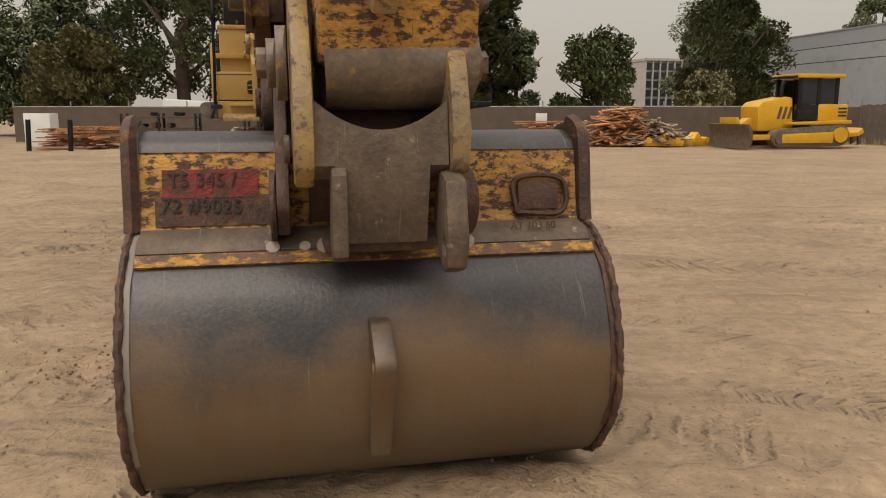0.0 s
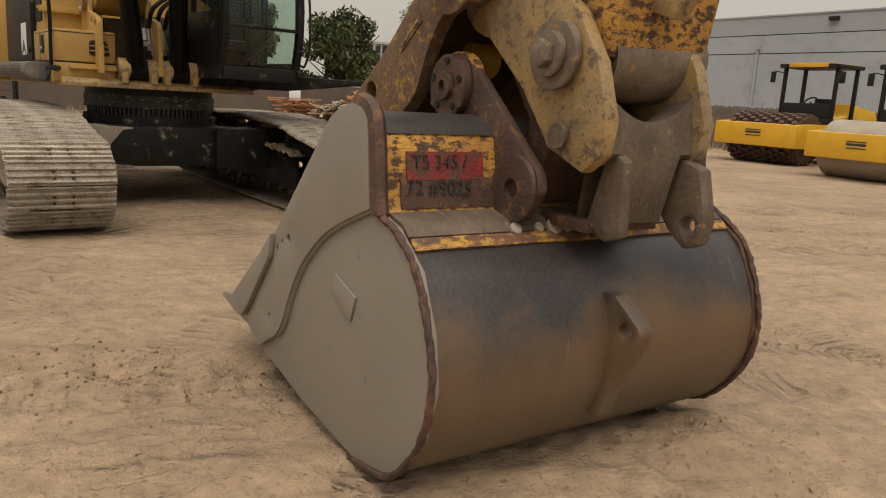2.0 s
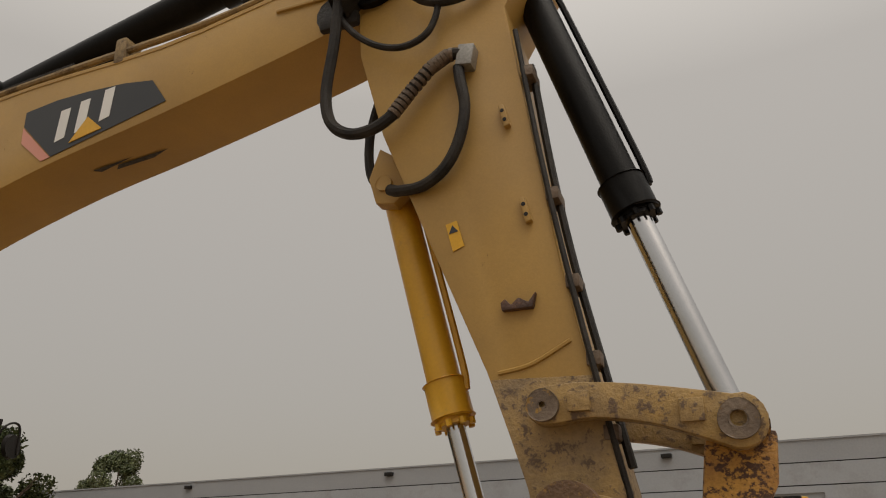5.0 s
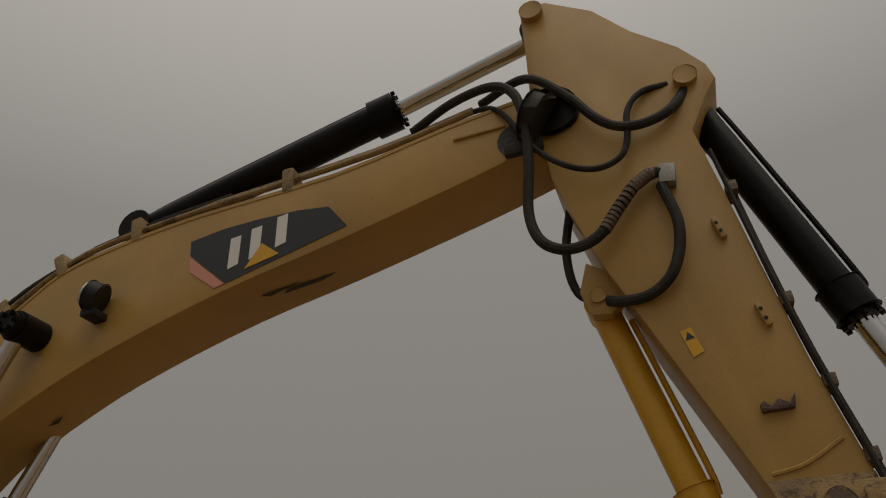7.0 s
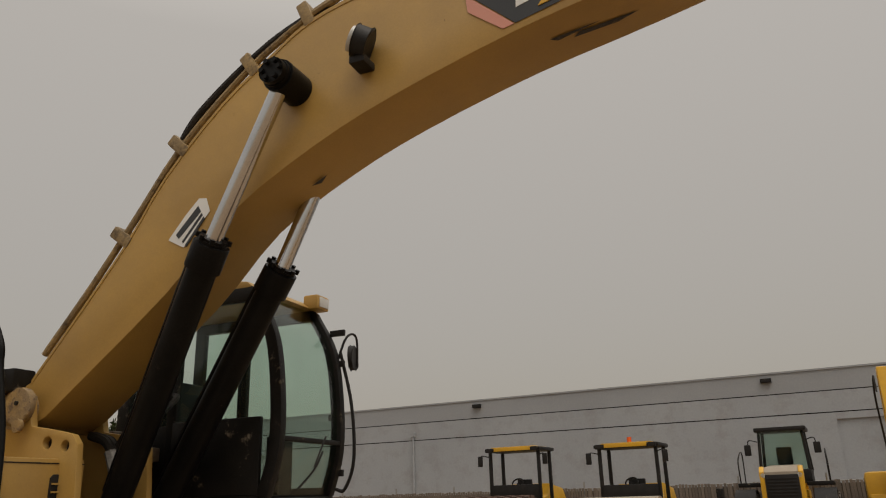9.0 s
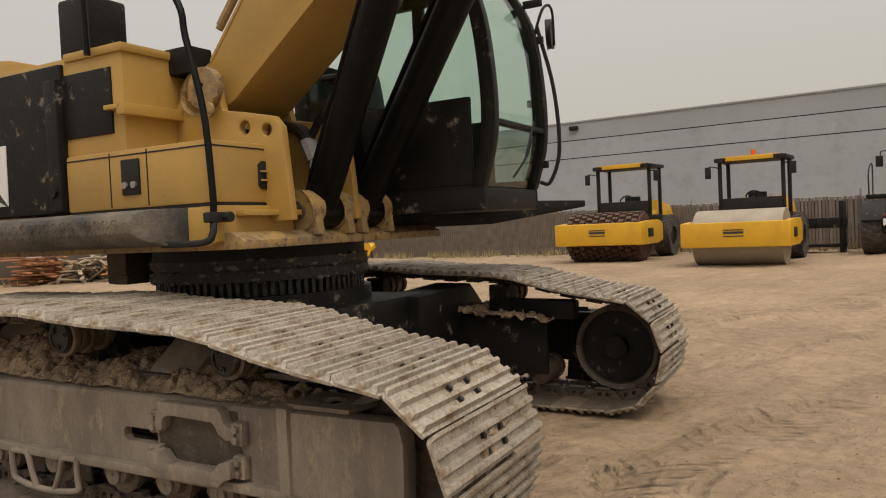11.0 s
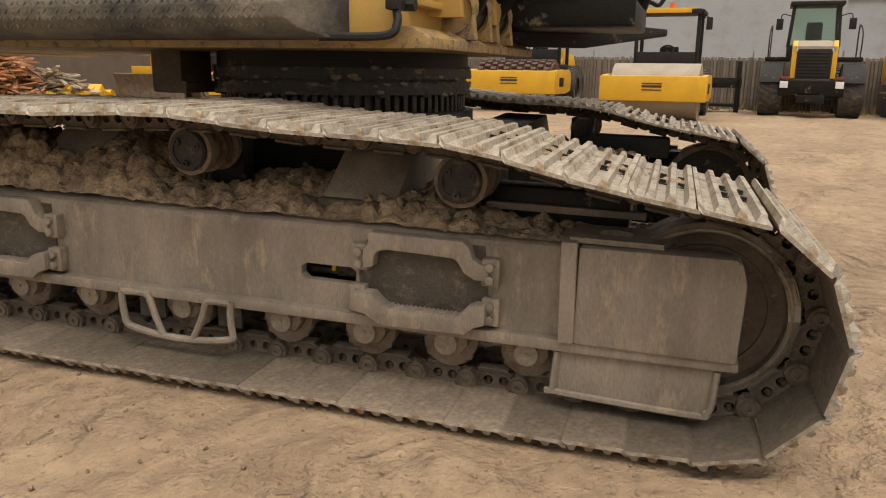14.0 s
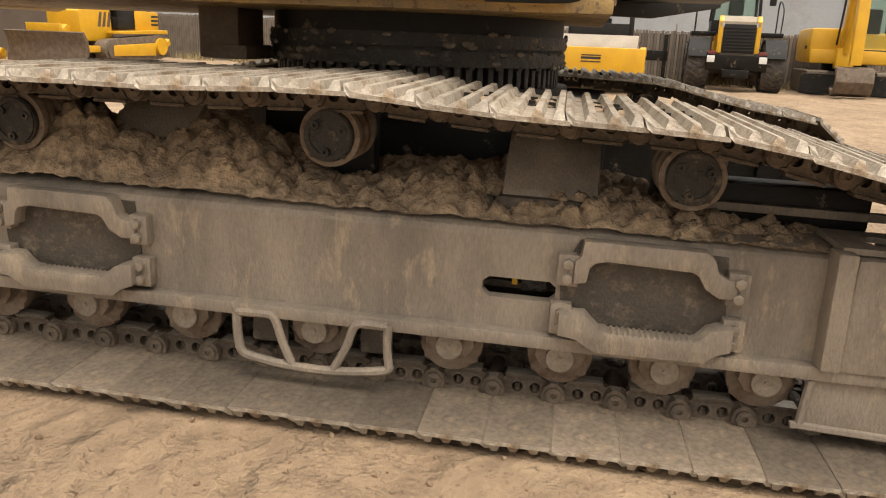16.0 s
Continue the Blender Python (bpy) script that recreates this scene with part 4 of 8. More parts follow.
    part("hose_knuckle", Shape().cyl((6.85, MID - 0.36, 5.42), (6.95, MID - 0.36, 5.35), 0.17, 14, b=0.03).box(6.62, MID - 0.34, 5.15, 6.9, MID - 0.28, 5.25, 0.02), HOSE, st)
    # linkage
    for y0 in (MID - 0.42, MID + 0.32):
        up = spline([(7.99, 2.66), (8.17, 2.665), (8.42, 2.635), (8.68, 2.585), (8.80, 2.56)], 4)
        lo = spline([(8.76, 2.345), (8.65, 2.39), (8.45, 2.46), (8.21, 2.50), (8.03, 2.485)], 4)
        side = part("side_link", Shape().prism(up + arc(8.81, 2.45, 0.12, 70, -100, 8) + lo + arc(7.98, 2.57, 0.085, -80, -265, 6), y0, y0 + 0.10, 0.012), SCRAPED, EX, "scraped yellow curved link")
        part("keeper", Shape().box(8.10, y0 - 0.025, 2.53, 8.20, y0, 2.62, 0.006), SCRAPED, side)
        part("keeper", Shape().box(8.58, y0 - 0.025, 2.45, 8.68, y0, 2.55, 0.006), SCRAPED, side)
        part("eye", Shape().ring((7.985, y0 - 0.03, 2.57), (7.985, y0 + 0.13, 2.57), 0.075, 0.02, b=0.006), BARE, side)
        part("eye", Shape().ring((8.81, y0 - 0.03, 2.45), (8.81, y0 + 0.13, 2.45), 0.085, 0.04, b=0.006), BARE, side)
    bl = Shape().prism([(8.66, 2.40), (8.96, 2.42), (8.93, 2.2), (8.86, 2.08), (8.80, 1.72), (8.48, 1.72), (8.60, 2.05)], MID - 0.30, MID + 0.26, 0.03)
    bl.cyl((8.81, MID - 0.31, 2.45), (8.81, MID + 0.31, 2.45), 0.125, 24, b=0.01)
    lk = part("bucket_link", bl, WORN, EX, "bucket link with flaking yellow paint")
    part("barrel", Shape().cyl((8.64, MID - 0.27, 1.74), (8.64, MID + 0.25, 1.74), 0.172, 28, b=0.015), BARE, lk, "bare steel barrel with traces of yellow")
    part("lifting_eye", Shape().prism([(8.80, 2.15), (8.93, 2.12), (9.0, 1.98), (8.93, 1.87), (8.78, 1.92)], MID - 0.14, MID - 0.06, 0.01, holes=((8.91, 1.99, 0.045),)), SCRAPED, lk)


boom()
stick()
FOOT_X, FOOT_Z, FOOT_R, FOOT_L = 0.90, 1.665, -0.40, 0.10  # the feet of the boom cylinders on the deck
cylinder("boom_cylinder", (FOOT_X, FOOT_R, FOOT_Z), (2.13, MID - 0.43, 3.50), (2.70, MID - 0.47, 4.62), 0.108, 0.062, CYL_BLACK, "black boom lift cylinder")
cylinder("boom_cylinder", (FOOT_X, FOOT_L, FOOT_Z), (2.30, MID + 0.17, 3.435), (2.72, MID + 0.33, 4.62), 0.108, 0.062, CYL_BLACK, "black boom lift cylinder")
cylinder("stick_cylinder", (3.3, MID, 5.62), (5.72, MID, 6.19), (6.98, MID, 6.52), 0.135, 0.075, CYL_BLACK, "black stick cylinder on top of the boom")
cylinder("bucket_cylinder", (7.93, MID, 5.44), (8.47, MID, 3.62), (8.81, MID, 2.50), 0.108, 0.07, CYL_BLACK, "black bucket cylinder in front of the stick")
cylinder("thumb_cylinder", (7.06, MID, 4.0), (7.40, MID, 2.60), (7.62, MID, 1.75), 0.095, 0.052, FRESH, "yellow thumb cylinder behind the stick")


# coordinates of the bucket's own axes from here on
BM = -0.09
BC = BM - 0.035  # middle of the coupler


def coupler():
    side = [(8.13, 2.10), (8.22, 2.18), (8.36, 2.14), (8.50, 2.06), (8.73, 1.90), (8.86, 1.71), (8.93, 1.50), (8.91, 1.37), (8.82, 1.30), (8.62, 1.38), (8.44, 1.60), (8.20, 1.80), (8.12, 1.95)]
    c = None
    for y in (BC - 0.30, BC + 0.235):
        o = Shape().prism(side, y, y + 0.07, 0.018).turn(TB)
        if c is None:
            c = part("coupler", o, SCRAPED, EX, "quick coupler with scraped yellow cheeks")
        else:
            part("cheek", o, SCRAPED, c)
    for sgn in (-1, 1):
        y = BC + sgn * 0.31
        for x, z, r, d in ((8.66, 1.73, 0.13, 0.07), (8.12, 2.05, 0.12, 0.22)):
            part("boss", Shape().cyl((x, y, z), (x, y + sgn * d * 0.55, z), r, 24, b=0.012).cyl((x, y + sgn * d * 0.5, z), (x, y + sgn * d, z), r * 0.66, 18, b=0.01).turn(TB), BARE, c)
            part("bolt", Shape().cyl((x, y + sgn * d, z), (x, y + sgn * (d + 0.035), z), r * 0.42, 6, b=0.004).turn(TB), BARE, c)
        part("pin_cap", Shape().cyl((8.70, y, 1.43), (8.70, y + sgn * 0.02, 1.43), 0.05, 16, b=0.005).turn(TB), SOILED, c)
    # saddle casting between the cheeks, with a hollowed upper edge
    sad = Shape()
    n = 14
    for k in range(n):
        a0, a1 = -0.23 + 0.46 * k / n, -0.23 + 0.46 * (k + 1) / n
        za, zb = (1.50 + 1.9 * q * q for q in (a0, a1))
        t = bmesh.new()
        lo = 1.10 if abs(a0 + a1) < 0.34 else 1.33
        vs = [t.verts.new(v) for v in ((8.86, BC + a0, za), (8.86, BC + a1, zb), (8.89, BC + a1, 1.38), (8.89, BC + a0, 1.38), (8.82, BC + a0, lo), (8.82, BC + a1, lo),
                                       (8.73, BC + a0, za - 0.03), (8.73, BC + a1, zb - 0.03), (8.68, BC + a0, lo), (8.68, BC + a1, lo))]
        for f in ((0, 3, 2, 1), (3, 4, 5, 2), (0, 1, 7, 6), (4, 8, 9, 5), (6, 7, 9, 8)):
            t.faces.new([vs[i] for i in f])
        sad.take(t)
    bmesh.ops.remove_doubles(sad.bm, verts=list(sad.bm.verts), dist=0.001)
    part("saddle", sad.turn(TB), SOILED, c, "soiled brown cast saddle")
    for y in (BC - 0.18,):
        part("rib", Shape().prism([(8.840, 1.410), (8.920, 1.350), (8.930, 1.070), (8.850, 1.040), (8.750, 1.100)], y, y + 0.055, 0.012).turn(TB), SOILED, c)
    part("hook", Shape().prism([(8.810, 1.380), (8.960, 1.330), (9.010, 1.130), (8.990, 1.030), (8.920, 1.000), (8.830, 1.070), (8.750, 1.170)], BC + 0.20, BC + 0.28, 0.02, holes=((8.930, 1.100, 0.035),)).turn(TB), SOILED, c, "cast lifting hook with a hole")
    part("crossbar", Shape().box(8.5, BC - 0.2, 1.06, 8.78, BC + 0.2, 1.11, 0.01).turn(TB), RUST, c)
    # web between the cheeks; its lower tongue stands in for deep shadow in the gap
    part("back_web", Shape().prism([(8.15, 2.0), (8.3, 2.05), (8.60, 1.45), (8.46, 1.13), (8.43, 1.13), (8.43, 1.48), (8.2, 1.8)], BC - 0.24, BC + 0.24, 0.01).turn(TB), RUST, c)


def thumb():
    top = spline([(8.26, 2.10), (8.16, 2.22), (8.04, 2.20), (7.87, 2.08), (7.75, 1.95), (7.43, 1.68), (6.99, 1.38), (6.74, 1.16), (6.62, 0.90), (6.60, 0.70), (6.61, 0.52)], 4)
    low = spline([(6.80, 0.60), (6.85, 0.76), (6.93, 0.90), (7.10, 1.04), (7.33, 1.13), (7.60, 1.38), (7.82, 1.55), (7.92, 1.75), (8.04, 1.90), (8.22, 1.94)], 4)
    a = part("thumb", Shape().prism(top + low, BM - 0.47, BM - 0.40, 0.012, holes=((7.40, 1.555, 0.055), (6.74, 1.05, 0.018))).turn(TB), THUMB, EX, "curved rusted steel thumb arm with worn yellow paint")
    part("arm", Shape().prism(top + low, BM + 0.34, BM + 0.41, 0.012).turn(TB), THUMB, a)
    inner = [(x, z) for x, z in top if x < 7.95]
    web = inner + [(x + 0.03, z - 0.05) for x, z in inner[::-1]]
    part("web", Shape().prism(web, BM - 0.40, BM + 0.34).turn(TB), RUST, a)
    hub = Shape().cyl((8.12, BM - 0.47, 2.06), (8.12, BM - 0.50, 2.06), 0.17, 24, b=0.01)
    part("hub", hub.turn(TB), THUMB, a)
    t = part("nameplate", Shape().prism([(7.66, 1.79), (7.84, 1.93), (7.87, 1.88), (7.69, 1.74)], BM - 0.476, BM - 0.47).turn(TB), THUMB, a, "raised nameplate with plain bars")
    for k in range(3):
        part("bar", Shape().prism([(7.70 + 0.05 * k, 1.785 + 0.04 * k), (7.735 + 0.05 * k, 1.81 + 0.04 * k), (7.745 + 0.05 * k, 1.80 + 0.04 * k), (7.71 + 0.05 * k, 1.77 + 0.04 * k)], BM - 0.481, BM - 0.476).turn(TB), SCRAPED, t)


def bucket():
    outer = spline([(8.46, 1.07), (8.53, 1.05), (8.69, 0.93), (8.79, 0.73), (8.82, 0.55), (8.77, 0.34), (8.58, 0.12), (8.28, 0.035), (7.73, 0.085), (7.21, 0.175), (6.90, 0.26)], 4)
    inner = [(x * 0.985 + 0.11, z * 0.92 + 0.05) for x, z in outer[::-1]]
    L, R = BM - 0.95, BM + 0.90
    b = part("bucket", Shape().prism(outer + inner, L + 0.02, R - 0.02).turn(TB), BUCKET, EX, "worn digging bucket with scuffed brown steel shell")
    plate = [(8.355, 1.46), (8.30, 1.50), (8.23, 1.515), (8.13, 1.50), (8.05, 1.465), (8.02, 1.45), (7.43, 0.87), (6.90, 0.46), (6.76, 0.32), (7.21, 0.19), (7.73, 0.10), (8.28, 0.05), (8.58, 0.115), (8.78, 0.335), (8.835, 0.55), (8.80, 0.74), (8.70, 0.945), (8.53, 1.07), (8.42, 1.10), (8.40, 1.18)]
    for y0, y1 in ((L - 0.0, L + 0.035), (R - 0.035, R)):
        sp = part("side_plate", Shape().prism(plate, y0, y1, 0.006).turn(TB), GREY if y0 < 0 else RUST, b, "freshly primed grey side plate" if y0 < 0 else "")
        s = -1 if y0 < 0 else 1
        ye = y0 if s < 0 else y1
        # wear plate along the cutting edge, with bolt holes
        edge = spline([(8.385, 1.12), (8.15, 1.03), (7.95, 0.93), (7.75, 0.77), (7.62, 0.60), (7.52, 0.42), (7.44, 0.34)], 3)
        wear = [(8.345, 1.455), (8.30, 1.495), (8.23, 1.51), (8.13, 1.495), (8.05, 1.46), (8.02, 1.445), (7.43, 0.865), (6.95, 0.49), (6.86, 0.40), (7.10, 0.26), (7.22, 0.22)] + edge[::-1]
        part("wear_plate", Shape().prism(wear, min(ye, ye + s * 0.03), max(ye, ye + s * 0.03), 0.006, holes=((7.60, 0.86, 0.022), (7.52, 0.83, 0.012), (7.36, 0.42, 0.014), (7.46, 0.79, 0.012))).turn(TB), GREY if s < 0 else RUST, b)
        cutter = [(7.44, 0.86), (7.30, 0.74), (6.95, 0.48), (6.80, 0.36), (7.02, 0.33), (7.10, 0.40), (7.42, 0.74)]
        part("side_cutter", Shape().prism(cutter, min(ye + s * 0.03, ye + s * 0.06), max(ye + s * 0.03, ye + s * 0.06), 0.01).turn(TB), GREY if s < 0 else RUST, b)
        seam = Shape().tube([(x, ye, z) for x, z in ((8.42, 1.10), (8.54, 1.062), (8.70, 0.942), (8.80, 0.742), (8.835, 0.55), (8.78, 0.335), (8.58, 0.115), (8.28, 0.045))], 0.015, 8, 24)
        for v in seam.bm.verts:
            v.co += Vector((noise.noise(v.co * 28), noise.noise(v.co * 28 + Vector((9, 0, 0))), noise.noise(v.co * 28 + Vector((0, 9, 0))))) * 0.007
        part("weld_seam", seam.turn(TB), RUST, b)
        part("end_weld", Shape().tube([(x, ye - s * 0.002, z) for x, z in ((8.42, 1.10), (8.402, 1.18), (8.385, 1.32), (8.36, 1.45), (8.31, 1.50), (8.23, 1.52))], 0.034, 6).turn(TB), RUST, b)
        part("weld_seam", Shape().tube([(x, ye + s * 0.006, z) for x, z in edge], 0.013, 6).turn(TB), GREY if s < 0 else RUST, b)
        if s < 0:
            part("patch", Shape().prism([(8.07, 0.80), (8.26, 0.74), (8.22, 0.63), (8.03, 0.71)], ye - 0.012, ye, 0.003).turn(TB), GREY, b)
    box_ = spline([(8.43, 1.10), (8.405, 1.16), (8.375, 1.34), (8.34, 1.42), (8.26, 1.465), (8.16, 1.47), (8.06, 1.42)], 4) + [(8.0, 1.3), (8.05, 1.1)]
    tb = part("torsion_box", Shape().prism(box_, L + 0.035, R - 0.035).turn(TB), WORN, b, "top box with flaking yellow paint and rust")
    part("top_cap", Shape().prism(spline([(8.36, 1.405), (8.33, 1.445), (8.26, 1.475), (8.16, 1.48), (8.06, 1.43)], 3) + [(8.06, 1.415), (8.16, 1.462), (8.26, 1.455), (8.34, 1.405)], L + 0.036, R - 0.036).turn(TB), SHELL, b)
    part("ledge", Shape().prism([(8.40, 1.09), (8.41, 1.115), (8.53, 1.085), (8.575, 1.045), (8.56, 1.02)], L + 0.036, R - 0.036, 0.004).turn(TB), SOILED, b)
    part("yellow_strip", Shape().prism([(8.575, 1.035), (8.588, 1.042), (8.625, 1.005), (8.608, 0.99)], L + 0.037, R - 0.037).turn(TB), RUST_YELLOW, b)
    # markings on the top box
    face = Matrix.Translation((8.40, 0, 1.24)) @ Matrix.Rotation(radians(-10), 4, "Y")
    red = part("spray_patch", Shape().box(-0.001, BM - 0.83, -0.01, 0.006, BM - 0.47, 0.10, m=face).turn(TB), REDSPRAY, b, "red sprayed patch with hand-written marks")
    dark = part("paint_patch", Shape().box(-0.003, BM - 0.86, -0.12, 0.004, BM - 0.40, 0.0, m=face).turn(TB), RUST, b)

    def writing(text, y, z, size, material, x=0.012, lean=0):
        cu = bpy.data.curves.new("writing", "FONT")
        cu.body, cu.size, cu.extrude = text, S * size, S * 0.002
        ob = new("writing", cu)
        cu.materials.append(material)
        ob.parent = b
        m = TB @ face @ Matrix.Translation((x, y, z)) @ Matrix.Rotation(radians(90), 4, "Z") @ Matrix.Rotation(radians(90), 4, "X") @ Matrix.Rotation(radians(lean), 4, "Z")
        m.translation *= S
        ob.matrix_basis = m
        ob.name = "writing"

    writing("T5 345 /", BM - 0.81, 0.035, 0.075, MARK, 0.010, 0)
    writing("72 #9025", BM - 0.84, -0.062, 0.08, MARK, 0.010, -2)
    lip = part("badge_plate", Shape().box(0.0, BM + 0.60, -0.09, 0.012, BM + 0.78, 0.03, 0.006, m=face).turn(TB), RUST, b, "rusty square badge plate with welded rim")
    rim = Shape().tube([face @ Vector((0.012, BM + q, r)) for q, r in ((0.59, -0.10), (0.79, -0.10), (0.79, 0.04), (0.59, 0.04), (0.59, -0.10))], 0.012, 6)
    part("rim", rim.turn(TB), RUST, lip)
    part("valve", Shape().cyl(face @ Vector((0, BM + 0.36, -0.06)), face @ Vector((0.05, BM + 0.36, -0.06)), 0.035, 6, b=0.006).turn(TB), DARK, b)
    # ears with bosses
    for y in (BC - 0.365, BC + 0.315):
        ear = [(8.60, 1.10)] + arc(8.53, 1.21, 0.14, 0, 60, 4) + arc(8.07, 1.60, 0.145, 40, 180, 8) + [(7.95, 1.42), (8.05, 1.3)]
        e = part("ear", Shape().prism(ear, y, y + 0.05, 0.012).turn(TB), RUST, b, "rusty lifting ear")
        s = -1 if y < BM else 1
        ye = y if s < 0 else y + 0.05
        part("boss", Shape().ring((8.53, ye, 1.21), (8.53, ye + s * 0.025, 1.21), 0.135, 0.05, b=0.01).turn(TB), RUST, e)
        part("hub", Shape().cyl((8.06, ye, 1.60), (8.06, ye + s * 0.05, 1.60), 0.135, 26, b=0.012).ring((8.06, ye + s * 0.05, 1.60), (8.06, ye + s * 0.075, 1.60), 0.06, 0.028, b=0.004).turn(TB), RUST, e)
        for k in range(5):
            a = k * math.tau / 5 + 0.3
            bolts = Shape().cyl((8.06 + 0.105 * math.cos(a), ye + s * 0.045, 1.60 + 0.105 * math.sin(a)), (8.06 + 0.105 * math.cos(a), ye + s * 0.058, 1.60 + 0.105 * math.sin(a)), 0.016, 8)
            part("bolt", bolts.turn(TB), DARK, e)
        part("yellow_rim", Shape().prism(arc(8.07, 1.60, 0.15, 20, 110, 6) + arc(8.07, 1.60, 0.142, 110, 20, 6), y, y + 0.05).turn(TB), WORN, e)
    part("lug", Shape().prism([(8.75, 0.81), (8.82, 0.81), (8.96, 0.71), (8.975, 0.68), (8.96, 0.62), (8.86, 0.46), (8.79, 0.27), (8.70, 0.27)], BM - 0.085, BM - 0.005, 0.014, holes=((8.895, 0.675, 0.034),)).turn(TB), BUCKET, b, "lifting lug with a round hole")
    pale = mat("bare_weld_patch", (0.36, 0.30, 0.24), (0.30, 0.24, 0.19), 0.6, scale=6, bump=0.2)
    rng = random.Random(3)
    for q in (-0.42, -0.22, -0.15, -0.08, 0.33, -0.30, 0.02):
        part("scrape", Shape().cyl((8.565, BM + q, 1.045), (8.58, BM + q, 1.058), rng.uniform(0.02, 0.05), 9).turn(TB), pale, b)
    writing("AT 103 60", BM + 0.53, -0.175, 0.045, RUST, 0.115, 0)
    for k in range(5):
        y = L + 0.10 + k * (R - L - 0.2) / 4
        tooth = Shape().prism([(6.95, 0.42), (6.62, 0.34), (6.42, 0.31), (6.40, 0.285), (6.62, 0.24), (6.98, 0.22)], y - 0.07, y + 0.07, 0.015)
        tt = part("tooth", tooth.turn(TB), GREY if k == 0 else SHELL, b)
        part("tooth_pin", Shape().cyl((6.72, y - 0.09, 0.31), (6.72, y + 0.09, 0.31), 0.02, 8).turn(TB), CHROME, tt)


coupler()
thumb()
bucket()


# ---- undercarriage: it stands a degree nose-down ----
PITCH = 0.222
TRACK_Y, HALF = 1.63, 0.49
IDLER, SPROCKET = (2.40, 0.51), (-2.13, 0.52)
TN = TU @ Matrix.Rotation(radians(1.03), 4, "Y") @ Matrix.Translation((-0.17, 0, 0))


def track_line():
    """The closed line of the track's pins, seen from the side: along the ground, round the front, back over the top."""
    pts = [(x, 0.092) for x in np.arange(-2.0, 2.35, 0.05)]
    pts += [(IDLER[0] + 0.405 * math.cos(a), IDLER[1] + 0.41 * math.sin(a)) for a in np.linspace(-math.pi / 2, math.pi * 0.42, 40)]
    top = [-2.1, -1.7, -1.05, -0.6, -0.4, -0.165, 0.06, 0.28, 0.5, 0.72, 0.94, 1.16, 1.39, 1.6, 1.82, 2.05, 2.26, 2.45]
    high = [0.90, 0.98, 1.11, 1.116, 1.116, 1.121, 1.135, 1.14, 1.127, 1.109, 1.10, 1.097, 1.091, 1.071, 1.018, 0.968, 0.936, 0.905]
    pts += [(x, float(np.interp(x, top, high))) for x in np.arange(2.35, -2.1, -0.05)]
    pts += [(SPROCKET[0] + 0.39 * math.cos(a), SPROCKET[1] + 0.40 * math.sin(a)) for a in np.linspace(math.pi * 0.52, math.pi * 1.45, 40)]
    p = np.array(pts + pts[:1])
    for _ in range(5):
        p[1:-1] = 0.25 * p[:-2] + 0.5 * p[1:-1] + 0.25 * p[2:]
    return p


def shoe_shape():
    """A plate with three bars across it, its leading edge bent out over the next one."""
    h = PITCH / 2
    line = [(-h + 0.006, 0.018), (-h + 0.006, 0.030)]
    for x, tall in ((-h + 0.040, 0.030), (-0.008, 0.026), (h - 0.052, 0.026)):
        line += [(x - 0.019, 0.032), (x - 0.010, 0.032 + tall), (x + 0.010, 0.032 + tall), (x + 0.019, 0.032)]
    line += [(h - 0.004, 0.034), (h + 0.010, 0.056), (h + 0.026, 0.054), (h + 0.016, 0.028), (h - 0.002, 0.016)]
    s = Shape().prism(line, -HALF, HALF)
    cut = 0.018
    for v in s.bm.verts:  # the corners are worn back
        if abs(v.co.y) > HALF - 0.001 and (v.co.z > 0.05):
            v.co.y -= math.copysign(cut, v.co.y)
    return s


def link_shape():
    """A pair of forged side links with two bolt windows, pin bosses and a rail."""
    s = Shape()
    p = PITCH / 2
    for sg in (-1, 1):
        a, b = (-0.125, -0.085) if sg < 0 else (0.085, 0.125)
        body = [(-p + 0.03, -0.040), (-p + 0.05, -0.060), (p - 0.05, -0.060), (p - 0.02, -0.046), (p + 0.03, -0.045), (p + 0.045, -0.012), (p + 0.02, 0.018), (-p - 0.02, 0.018), (-p + 0.0, -0.02)]
        s.prism(body, a, b, 0, holes=((-0.022, -0.014, 0.021), (0.044, -0.014, 0.021)))
        s.box(-p + 0.045, a - 0.012, -0.070, p - 0.045, b + 0.012, -0.058, 0.003)
        face = a if sg < 0 else b
        s.cyl((-p, face - sg * 0.01, -0.014), (-p, face + sg * 0.028, -0.014), 0.045, 16, b=0.006)
        s.ring((-p, face + sg * 0.026, -0.014), (-p, face + sg * 0.038, -0.014), 0.030, 0.011, 12)
        for x in (-0.022, 0.044):
            s.cyl((x, face - sg * 0.030, -0.020), (x, face - sg * 0.030, 0.02), 0.013, 8)
    s.cyl((-p, -0.12, -0.014), (-p, 0.12, -0.014), 0.028, 12)
    return s


def mud_shape(rng):
    """A low uneven cake of soil between the bars of a shoe."""
    s = Shape()
    for k in range(7):
        x, y, r = rng.uniform(-0.06, 0.06), rng.uniform(-0.13, 0.13), rng.uniform(0.018, 0.034)
        t = bmesh.new()
        bmesh.ops.create_icosphere(t, subdivisions=2, radius=1)
        for v in t.verts:
            f = 1 + 0.5 * noise.noise(v.co * 1.7 + Vector((k, x * 40, y * 40)))
            v.co = (x + v.co.x * r * f, y + v.co.y * r * 1.7 * f, 0.034 + v.co.z * 0.012 * f)
        s.take(t)
    return s


